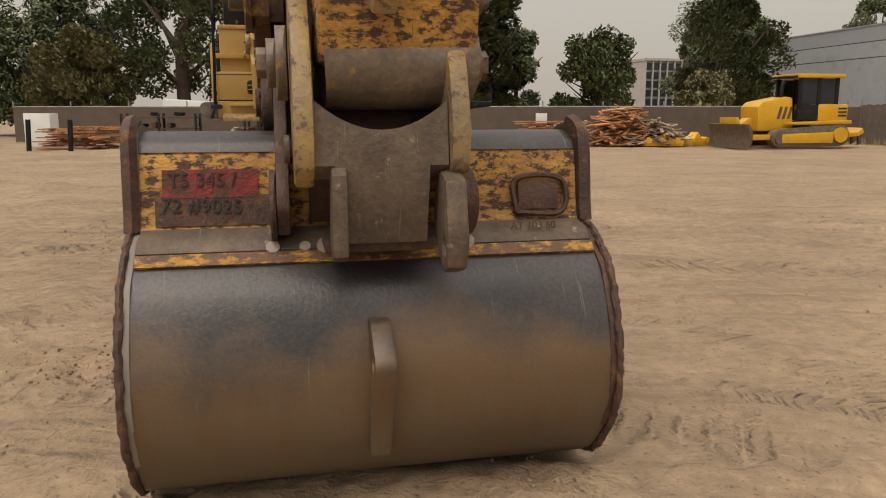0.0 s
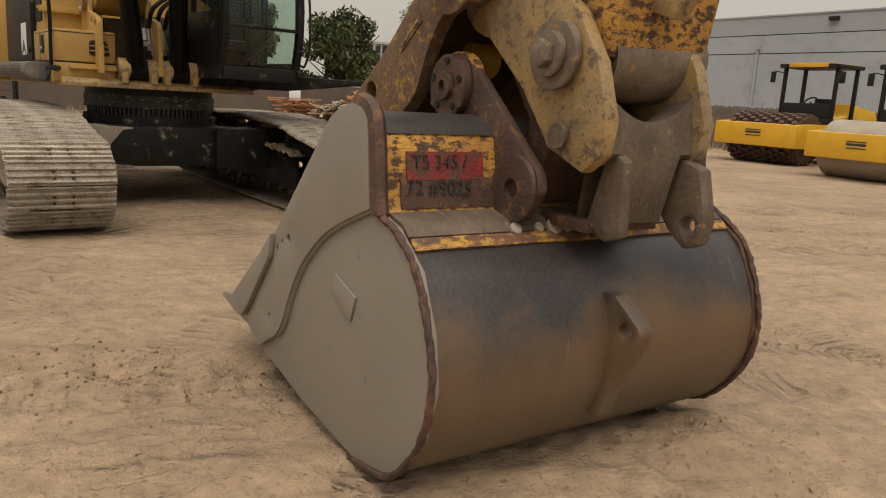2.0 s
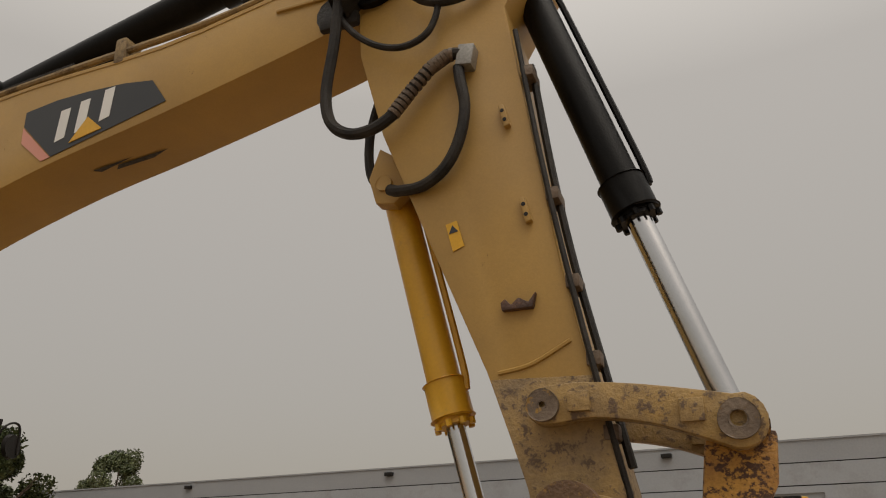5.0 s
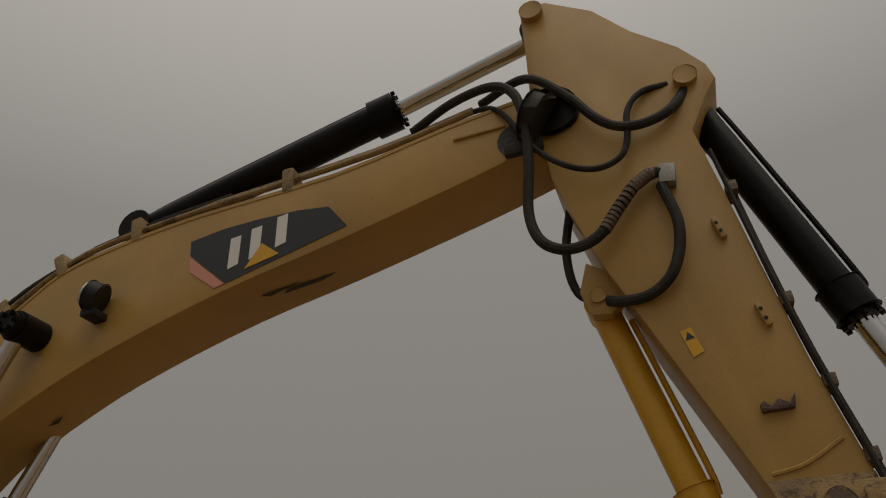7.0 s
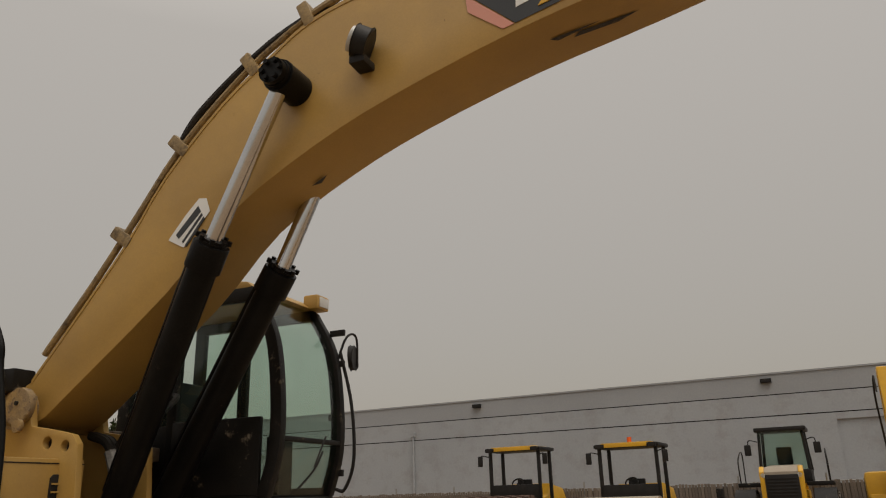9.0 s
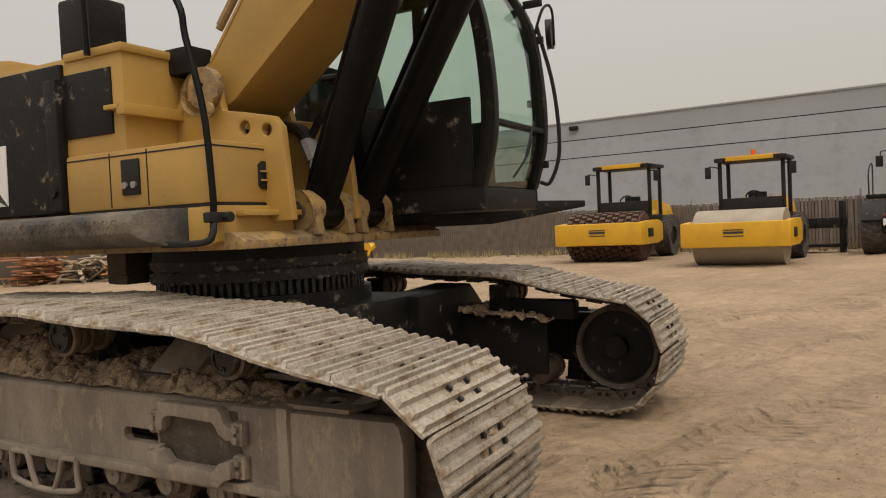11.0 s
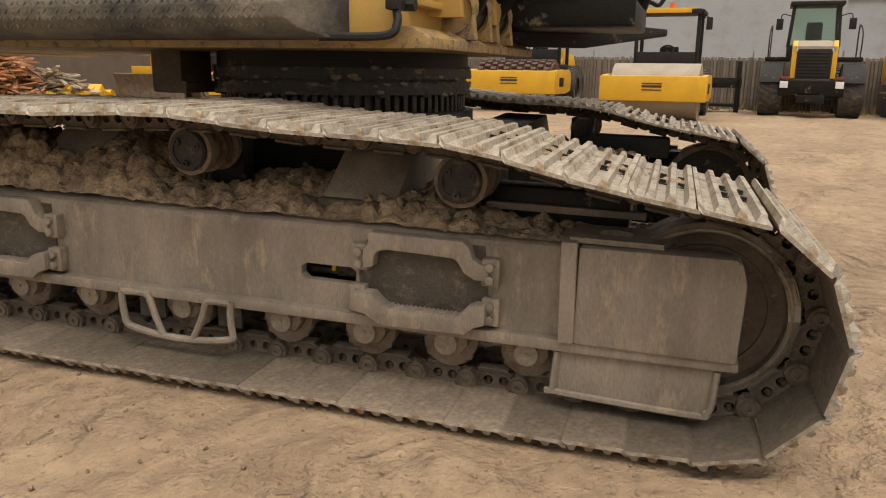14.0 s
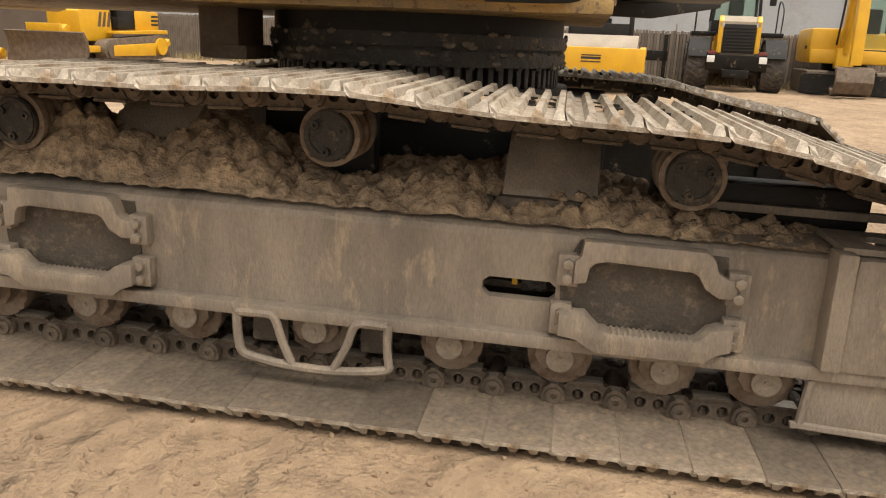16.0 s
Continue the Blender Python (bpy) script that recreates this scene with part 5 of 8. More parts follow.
def undercarriage():
    line = track_line()
    seg = np.hypot(*np.diff(line, axis=0).T)
    run = np.r_[0, np.cumsum(seg)]
    count = int(round(run[-1] / PITCH))
    rng = random.Random(21)
    shoe = link = bolt = mud = None
    for sgn in (-1, 1):
        y = sgn * TRACK_Y
        TF = TN if sgn < 0 else TN @ Matrix.Translation((0.12, 0, 0))
        TM = TF.copy()
        TM.translation *= S
        tr = part("track", Shape().cyl((SPROCKET[0], y - 0.04, SPROCKET[1]), (SPROCKET[0], y + 0.04, SPROCKET[1]), 0.34, 28).turn(TF), LINKS, EX, "steel crawler track with dusty triple-grouser shoes")
        for k in range(count):
            d = (k + 0.18) * run[-1] / count
            x, z = (float(np.interp(d, run, line[:, i])) for i in (0, 1))
            xa, za = (float(np.interp((d - 0.09) % run[-1], run, line[:, i])) for i in (0, 1))
            xb, zb = (float(np.interp((d + 0.09) % run[-1], run, line[:, i])) for i in (0, 1))
            way = Vector((xb - xa, 0, zb - za)).normalized()
            out = Vector((way.z, 0, -way.x))  # away from the loop
            m = Matrix(((way.x, 0, out.x, 0), (0, -1, 0, 0), (way.z, 0, out.z, 0), (0, 0, 0, 1)))
            sway = rng.uniform(-0.006, 0.006)
            place = TM @ Matrix.Translation((S * x, S * (y + sway), S * z)) @ m @ Matrix.Rotation(radians(rng.uniform(-1.0, 1.0)), 4, "Y")
            if shoe is None:
                shoe, link = part("shoe", shoe_shape(), TRACK, tr), part("link", link_shape(), LINKS, tr)
                bolt = part("shoe_bolt", Shape().box(-0.022, -0.014, 0.03, 0.022, 0.014, 0.038, 0.003).cyl((0, 0, 0.03), (0, 0, 0.050), 0.014, 6), GREASE, tr)
                mud = [part("mud", mud_shape(rng), SOIL, tr) for _ in range(3)]
                shoe.data.materials.append(MUDDY)
                link.data.materials.append(RAIL)
                for f in shoe.data.polygons:
                    f.material_index = 1 if f.normal.z < -0.5 else 0
                for f in link.data.polygons:
                    f.material_index = 1 if f.normal.z < -0.9 and f.center.z < -0.055 * S else 0
                pieces = [shoe, link, bolt] + [bolt.copy() for _ in range(3)]
                spare = list(mud)
            else:
                pieces = [shoe.copy(), link.copy()] + [bolt.copy() for _ in range(4)]
            for o in pieces:
                if o.name not in scene.collection.objects:
                    scene.collection.objects.link(o)
                o.parent = tr
                o.matrix_basis = place
            for o, (bx, by) in zip(pieces[2:], ((-0.040, -0.085), (-0.040, 0.085), (0.028, -0.085), (0.028, 0.085))):
                o.matrix_basis = place @ Matrix.Translation((S * bx, S * by, 0))
            if z > 0.35 and rng.random() < 0.65:
                o = spare.pop() if spare else rng.choice(mud).copy()
                if o.name not in scene.collection.objects:
                    scene.collection.objects.link(o)
                o.parent = tr
                o.matrix_basis = place @ Matrix.Rotation(rng.choice((0, math.pi)), 4, "Z")
    for sgn in (-1, 1):
        # far side is black: its paint and the shadow on it in one colour
        SIDE_TONE = FRAME if sgn < 0 else BLACK
        TF = TN if sgn < 0 else TN @ Matrix.Translation((0.12, 0, 0))

        def Y(q):  # distance outward from the machine's middle
            return sgn * q

        def pr(outline, a, b, bev=0.0, holes=()):
            return Shape().prism(outline, min(Y(a), Y(b)), max(Y(a), Y(b)), bev, holes).turn(TF)

        def bx(x0, q0, z0, x1, q1, z1, bev=0.0):
            return Shape().box(x0, min(Y(q0), Y(q1)), z0, x1, max(Y(q0), Y(q1)), z1, bev).turn(TF)

        def cy(x, z, q0, q1, r, n=20, bev=0.0):
            return Shape().cyl((x, Y(q0), z), (x, Y(q1), z), r, n, b=bev).turn(TF)

        face = 1.84
        slot = [(0.79, 0.48), (1.0, 0.48), (1.022, 0.50), (1.022, 0.535), (1.0, 0.553), (0.79, 0.553), (0.768, 0.535), (0.768, 0.50)]
        fr = part("track_frame", pr([(-2.0, 0.35), (1.90, 0.35), (1.90, 0.70), (-1.9, 0.70), (-2.1, 0.58)], face - 0.05, face, 0.0, holes=(slot,)), SIDE_TONE, EX, "dust-caked steel track frame")
        # the upper edge is rounded back towards the top plate
        edge = Shape().prism([(-face, 0.699), (-face + 0.012, 0.722), (-face + 0.05, 0.742), (-face + 0.12, 0.75), (-1.25, 0.75), (-1.25, 0.71), (-face + 0.05, 0.699)], -1.90, 2.0, 0)
        edge.turn(Matrix(((0, -1, 0, 0), (-sgn, 0, 0, 0), (0, 0, 1, 0), (0, 0, 0, 1))))
        bmesh.ops.recalc_face_normals(edge.bm, faces=list(edge.bm.faces))
        part("top_plate", edge.turn(TF), SIDE_TONE, fr)
        part("inner_plate", pr([(-2.0, 0.30), (1.9, 0.30), (1.9, 0.72), (-2.0, 0.72)], 1.25, 1.29), BLACK, fr)
        part("adjuster", bx(0.70, 1.62, 0.47, 1.10, 1.70, 0.50, 0.01), LINKS, fr)
        ad = part("adjuster_block", bx(0.90, 1.66, 0.485, 0.99, 1.76, 0.548, 0.006), GREASE, fr, "greasy valve block behind the slot")
        part("tag", bx(0.865, 1.70, 0.50, 0.885, 1.745, 0.545, 0.002), FRESH, ad)
        part("flange", pr([(-2.0, 0.324), (2.0, 0.324), (2.54, 0.330), (2.54, 0.366), (2.0, 0.372), (-2.0, 0.372)], face - 0.03, face + 0.055, 0.008), SIDE_TONE, fr, "pale worn flange along the lower edge")
        part("seam_bar", pr([(1.885, 0.37), (1.945, 0.37), (1.935, 0.765), (1.875, 0.765)], face - 0.01, face + 0.085, 0.008), SIDE_TONE, fr)
        cover = Shape().prism([(1.94, 0.366), (2.53, 0.366), (2.535, 0.66), (2.515, 0.735), (2.49, 0.755), (1.94, 0.748)], min(Y(face - 0.04), Y(face + 0.07)), max(Y(face - 0.04), Y(face + 0.07)), 0.02)
        part("yoke_cover", cover.turn(TF), SIDE_TONE, fr)
        part("cover_rivet", cy(2.20, 0.62, face + 0.069, face + 0.075, 0.008, 8), SIDE_TONE, fr)
        part("cover_rivet", cy(2.42, 0.42, face + 0.069, face + 0.075, 0.008, 8), SIDE_TONE, fr)
        hatch = Shape().prism([(1.90, 1.60), (2.30, 1.60), (2.24, face + 0.03), (1.90, face + 0.03)], 0.0, 0.02, 0, holes=((2.06, 1.74, 0.065),))
        hatch.turn(Matrix(((1, 0, 0, 0), (0, 0, sgn, 0), (0, -1, 0, 0.775), (0, 0, 0, 1))))
        bmesh.ops.recalc_face_normals(hatch.bm, faces=list(hatch.bm.faces))
        part("yoke_top", hatch.turn(TF), SIDE_TONE, fr)
        part("guide_guard", pr([(1.885, 0.322), (1.875, 0.155), (2.42, 0.140), (2.455, 0.165), (2.465, 0.328)], face - 0.02, face + 0.03, 0.006), SIDE_TONE, fr)
        rim = [(1.882, 0.32), (1.872, 0.165), (1.885, 0.150), (2.40, 0.135), (2.445, 0.150), (2.463, 0.185), (2.47, 0.32)]
        part("guard_rim", Shape().tube([TF @ Vector((x, Y(face + 0.035), z)) for x, z in rim], 0.014, 6), SIDE_TONE, fr)
        wheel = Shape().ring((IDLER[0], Y(1.52), IDLER[1]), (IDLER[0], Y(1.755), IDLER[1]), 0.342, 0.300, 56, 0.008)
        wheel.ring((IDLER[0], Y(1.72), IDLER[1]), (IDLER[0], Y(1.762), IDLER[1]), 0.318, 0.309, 56)
        # far wheel and disc take darker colours that include their shadow
        iw = part("idler", wheel.turn(TF), IDLER_RIM if sgn < 0 else LINKS, fr, "front idler wheel with polished rim")
        web = Shape().cyl((IDLER[0], Y(1.57), IDLER[1]), (IDLER[0], Y(1.70), IDLER[1]), 0.305, 48).ring((IDLER[0], Y(1.70), IDLER[1]), (IDLER[0], Y(1.715), IDLER[1]), 0.25, 0.235, 40)
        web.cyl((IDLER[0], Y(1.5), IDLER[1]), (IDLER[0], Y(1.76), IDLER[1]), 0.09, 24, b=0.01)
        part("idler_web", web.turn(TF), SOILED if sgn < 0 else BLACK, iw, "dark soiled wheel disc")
        part("idler_block", bx(2.18, 1.70, 0.43, 2.50, 1.79, 0.60, 0.02), SOILED, fr)
        for x in (-1.60, -1.18, -0.76, -0.35, 0.16, 0.665, 1.06, 1.42, 1.755):
            r = Shape().cyl((x, Y(TRACK_Y - 0.2), 0.272), (x, Y(TRACK_Y + 0.13), 0.272), 0.10, 24)
            r.cyl((x, Y(TRACK_Y + 0.09), 0.272), (x, Y(TRACK_Y + 0.145), 0.272), 0.118, 28, b=0.008)
            ro = part("track_roller", r.turn(TF), ROLLER, fr)
            cap = Shape().prism([(x - 0.085, 0.34), (x - 0.09, 0.27), (x - 0.06, 0.225), (x + 0.06, 0.225), (x + 0.09, 0.27), (x + 0.085, 0.34)], min(Y(1.77), Y(1.83)), max(Y(1.77), Y(1.83)), 0.012)
            part("roller_collar", cap.turn(TF), ROLLER, ro)
            part("roller_cap", Shape().cyl((x, Y(1.83), 0.275), (x, Y(1.848), 0.275), 0.050, 20, b=0.006).cyl((x, Y(1.846), 0.275), (x, Y(1.853), 0.275), 0.009, 8).turn(TF), CAP, ro, "pale worn roller cap")
        for x, z in ((-1.046, 0.95), (0.18, 0.985), (1.434, 0.938)):
            c = Shape().cyl((x, Y(1.36), z), (x, Y(1.75), z), 0.088, 28)
            for q in (1.50, 1.60, 1.66, 1.72):
                c.ring((x, Y(q), z), (x, Y(q + 0.035), z), 0.112 if q != 1.66 else 0.100, 0.06, 32, 0.006)
            cr = part("carrier_roller", c.turn(TF), ROLLER, fr, "carrier roller with worn flanges")
            lid = Shape().cyl((x, Y(1.74), z), (x, Y(1.775), z), 0.092, 28, b=0.008).ring((x, Y(1.77), z), (x, Y(1.781), z), 0.086, 0.068, 28)
            part("carrier_cap", lid.turn(TF), GREASE, cr, "black greasy end cap")
            for k in range(3):
                a = k * math.tau / 3 + 0.4
                q = (x + 0.058 * math.cos(a), z + 0.058 * math.sin(a))
                part("cap_bolt", Shape().ring((q[0], Y(1.775), q[1]), (q[0], Y(1.786), q[1]), 0.016, 0.006, 8).turn(TF), GREASE, cr)
            part("bracket", bx(x - 0.09, 1.36, 0.72, x + 0.09, 1.46, z + 0.08, 0.01), BLACK, fr)
        for x0 in (0.0, -2.10):
            def mv(pts):
                return [(px + x0, pz) for px, pz in pts]

            top = [(1.10, 0.726), (1.493, 0.724), (1.520, 0.700), (1.535, 0.655), (1.565, 0.640), (1.60, 0.640), (1.60, 0.575), (1.545, 0.573), (1.498, 0.600), (1.475, 0.640), (1.455, 0.652), (1.179, 0.660), (1.14, 0.650), (1.125, 0.630), (1.118, 0.582), (1.075, 0.572), (1.075, 0.655), (1.095, 0.672)]
            sf = part("step_frame", pr(mv(top), face, face + 0.065, 0.008), SIDE_TONE, fr, "cast step bracket bolted to the frame")
            saw = []
            for k in range(15):
                saw += [(1.20 + k * 0.019, 0.432), (1.206 + k * 0.019, 0.424), (1.213 + k * 0.019, 0.424)]
            low_ = [(1.04, 0.400), (1.04, 0.478), (1.125, 0.480), (1.150, 0.455), (1.175, 0.432)] + saw + [(1.495, 0.432), (1.525, 0.468), (1.555, 0.480), (1.60, 0.484), (1.60, 0.405), (1.555, 0.388), (1.52, 0.358), (1.17, 0.352), (1.10, 0.392)]
            part("step_bar", pr(mv(low_), face + 0.02, face + 0.10, 0.004), SIDE_TONE, sf, "serrated step tread")
            # thin plate on the frame face, darker than the frame round it
            part("step_recess", pr(mv([(1.05, 0.375), (1.60, 0.38), (1.57, 0.70), (1.09, 0.715), (1.03, 0.60)]), face, face + 0.005), DARK_PLATE, fr, "dark patch behind the step")
            for px, pz in ((1.605, 0.605), (1.61, 0.445), (1.055, 0.615), (1.045, 0.44)):
                part("mount", pr(mv([(px - 0.035, pz - 0.055), (px + 0.035, pz - 0.055), (px + 0.035, pz + 0.055), (px - 0.035, pz + 0.055)]), face, face + 0.05, 0.006), SIDE_TONE, sf)
                for dz in (-0.026, 0.026):
                    part("mount_bolt", Shape().cyl((px + x0, Y(face + 0.05), pz + dz), (px + x0, Y(face + 0.072), pz + dz), 0.019, 6, b=0.003).turn(TF), CAP, sf)
        # cage round the middle roller
        gq = 1.90
        cage = part("roller_guard", Shape().tube([TF @ Vector((x, Y(gq), z)) for x, z in ((-0.115, 0.335), (-0.112, 0.25), (-0.095, 0.185), (-0.03, 0.165), (0.09, 0.150), (0.27, 0.150), (0.44, 0.175), (0.462, 0.20))], 0.017, 8), SIDE_TONE, fr, "bent steel guard round a roller")
        for run_ in (((-0.115, 0.338), (0.0, 0.342), (0.03, 0.325), (0.06, 0.24), (0.095, 0.16)), ((0.255, 0.16), (0.30, 0.25), (0.325, 0.325), (0.355, 0.345), (0.45, 0.345)), ((0.452, 0.35), (0.45, 0.27), (0.46, 0.19))):
            part("guard_bar", Shape().tube([TF @ Vector((x, Y(gq), z)) for x, z in run_], 0.016, 8), SIDE_TONE, cage)
        for x0, x1 in ((-0.09, 0.05), (0.33, 0.45)):
            part("guard_web", bx(x0, 1.80, 0.20, x1, 1.815, 0.34, 0.004), DARK_PLATE, cage)
        # soil heaped on the frame
        xs, qs = np.linspace(-1.98, 1.93, 300), np.linspace(1.15, face - 0.012, 52)
        heap_x = [-2.0, -1.6, -1.22, -0.94, -0.73, -0.42, -0.2, -0.04, 0.1, 0.4, 0.72, 1.0, 1.26, 1.4, 1.95]
        heap_z = [0.86, 0.95, 0.99, 1.02, 0.985, 1.02, 0.95, 0.885, 0.835, 0.85, 0.87, 0.86, 0.845, 0.805, 0.780]
        verts, faces = [], []
        for x in xs:
            top_z = float(np.interp(x, heap_x, heap_z)) - 0.745
            for q in qs:
                e = (face - q) / (face - 1.15)
                rise = min(1, e / 0.34) ** 0.8
                ledge = min(1, e * 14)
                d1 = noise.voronoi((x * 9 + 0.5 * noise.noise((x * 6, q * 6, 3)), q * 9, sgn + 1.0))[0]
                d2 = noise.voronoi((x * 24, q * 24, sgn + 5.0))[0]
                clump = min(1.0, (d1[1] - d1[0]) * 3.0)
                fine = min(1.0, (d2[1] - d2[0]) * 2.5)
                z = 0.742 + top_z * rise * (0.82 + 0.5 * noise.noise((x * 2.6, q * 2.6, 2 + sgn)))
                z += ledge * (0.040 * clump - 0.028 + 0.014 * fine + 0.03 * noise.noise((x * 5, q * 5, 8)) + 0.010 * noise.noise((x * 40, q * 40, 6)))
                if x > 1.75:
                    z -= 0.03 * (x - 1.75) / 0.2
                verts.append(TF @ Vector((x, Y(q), max(z, 0.742))))
        n = len(qs)
        for a in range(len(xs) - 1):
            for c in range(n - 1):
                k = a * n + c
                f = (k, k + n, k + n + 1, k + 1)
                faces.append(f if sgn > 0 else f[::-1])
        heap = bpy.data.meshes.new("caked_soil")
        heap.from_pydata([v * S for v in verts], [], faces)
        for f in heap.polygons:
            f.use_smooth = True
        heap.materials.append(SOIL)
        ob = tagged(new("caked_soil", heap), "dry soil heaped on the frame")
        ob.parent = fr
        ico = bmesh.new()
        bmesh.ops.create_icosphere(ico, subdivisions=1, radius=1)
        base = [v.co.copy() for v in ico.verts]
        tri = [[v.index for v in f.verts] for f in ico.faces]
        ico.free()
        lv, lf = [], []
        for k in range(420):
            i, j = rng.randrange(len(xs)), rng.randrange(8, n - 1)
            p, r = verts[i * n + j], rng.uniform(0.005, 0.014) * (1.9 if rng.random() < 0.1 else 1)
            at = len(lv)
            lv += [S * (p + Vector((v.x * r * rng.uniform(0.7, 1.3), v.y * r * rng.uniform(0.7, 1.3), v.z * r * 0.75))) for v in base]
            lf += [[at + a for a in f] for f in tri]
        me = bpy.data.meshes.new("loose_soil")
        me.from_pydata(lv, [], lf)
        me.materials.append(SOIL)
        ob = tagged(new("loose_soil", me), kind="stuff")
        ob.parent = fr
        # feet of the cross frame on the track frame, half buried
        for x in (-0.62, 0.97):
            ramp_ = Shape().prism([(-1.70, 0.76), (-1.68, 0.83), (-1.42, 1.03), (-0.5, 1.0), (-0.5, 0.5), (-1.3, 0.5)], -x - 0.17, -x + 0.17, 0.015)
            ramp_.turn(Matrix(((0, -1, 0, 0), (-sgn, 0, 0, 0), (0, 0, 1, 0), (0, 0, 0, 1))))
            bmesh.ops.recalc_face_normals(ramp_.bm, faces=list(ramp_.bm.faces))
            # far leg likewise: black paint with the shadow put into it
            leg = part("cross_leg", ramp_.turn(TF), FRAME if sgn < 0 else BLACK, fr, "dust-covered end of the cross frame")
            part("foot_plate", bx(x - 0.18, 1.64, 0.745, x + 0.17, 1.725, 0.815, 0.006), DARK_PLATE, leg)
            part("foot_step", bx(x - 0.10, 1.70, 0.74, x + 0.16, 1.76, 0.768, 0.006), DARK_PLATE, leg)
            for px in (x - 0.22, x + 0.21):
                part("foot_bolt", Shape().cyl((px, Y(1.68), 0.74), (px, Y(1.68), 0.80), 0.026, 10, b=0.005).turn(TF), DARK_PLATE, leg)
        part("recoil_housing", bx(1.50, 1.36, 0.74, 2.10, 1.52, 0.90, 0.03), BLACK, fr)
        part("recoil_rail", bx(1.50, 1.52, 0.80, 2.16, 1.56, 0.83, 0.004), SIDE_TONE, fr)
    car = Shape().box(-1.1, -0.8, 0.5, 1.0, 0.8, 1.0, 0.05).cyl((0, 0, 0.95), (0, 0, 1.10), 0.84, 48)
    cb = part("car_body", car, BLACK, EX, "black centre frame under the slew ring")
    ring = Shape().cyl((0, 0, 1.08), (0, 0, 1.215), 0.735, 64)
    for k in range(84):
        ring.box(0.72, -0.015, 1.085, 0.785, 0.015, 1.21, 0.004, Matrix.Rotation(k * math.tau / 84, 4, "Z"))
    part("slew_ring", ring, GREASE, cb, "toothed black slew ring")
    bearing = Shape().cyl((0, 0, 1.21), (0, 0, 1.265), 0.815, 72, b=0.008).cyl((0, 0, 1.262), (0, 0, 1.30), 0.79, 72).cyl((0, 0, 1.298), (0, 0, 1.345), 0.82, 72, b=0.008)
    sb = part("slew_bearing", bearing, GREASE, cb, "greasy slew bearing caked with dust")
    part("slew_collar", Shape().cyl((0, 0, 1.345), (0, 0, 1.46), 0.80, 72, b=0.006), BLACK, cb, "plain black collar above the bearing")
    for k in range(36):
        a = k * math.tau / 36
        part("bearing_bolt", Shape().cyl((0.80 * math.cos(a), 0.80 * math.sin(a), 1.19), (0.80 * math.cos(a), 0.80 * math.sin(a), 1.212), 0.02, 6), GREASE, sb)
    # clots of grease and dirt clinging to the ring
    clot = Shape()
    for k in range(170):
        a, z, r = rng.uniform(0, math.tau), rng.choice((1.21, 1.262, 1.30, 1.345)) + rng.uniform(-0.012, 0.012), rng.uniform(0.008, 0.024)
        t = bmesh.new()
        bmesh.ops.create_icosphere(t, subdivisions=1, radius=1)
        for v in t.verts:
            v.co = (v.co.x * 0.012, v.co.y * r * 1.6, v.co.z * r * 0.8)
        t.transform(Matrix.Rotation(a, 4, "Z") @ Matrix.Translation((0.816, 0, z)))
        clot.take(t)
    tagged(part("grease_clot", clot, CLOT, sb), kind="stuff")
    part("deck_bracket", Shape().box(-1.02, -0.62, 1.19, -0.80, -0.30, 1.46, 0.02).box(-0.90, -0.66, 1.19, -0.74, -0.34, 1.26, 0.01), SOILED, cb)


undercarriage()


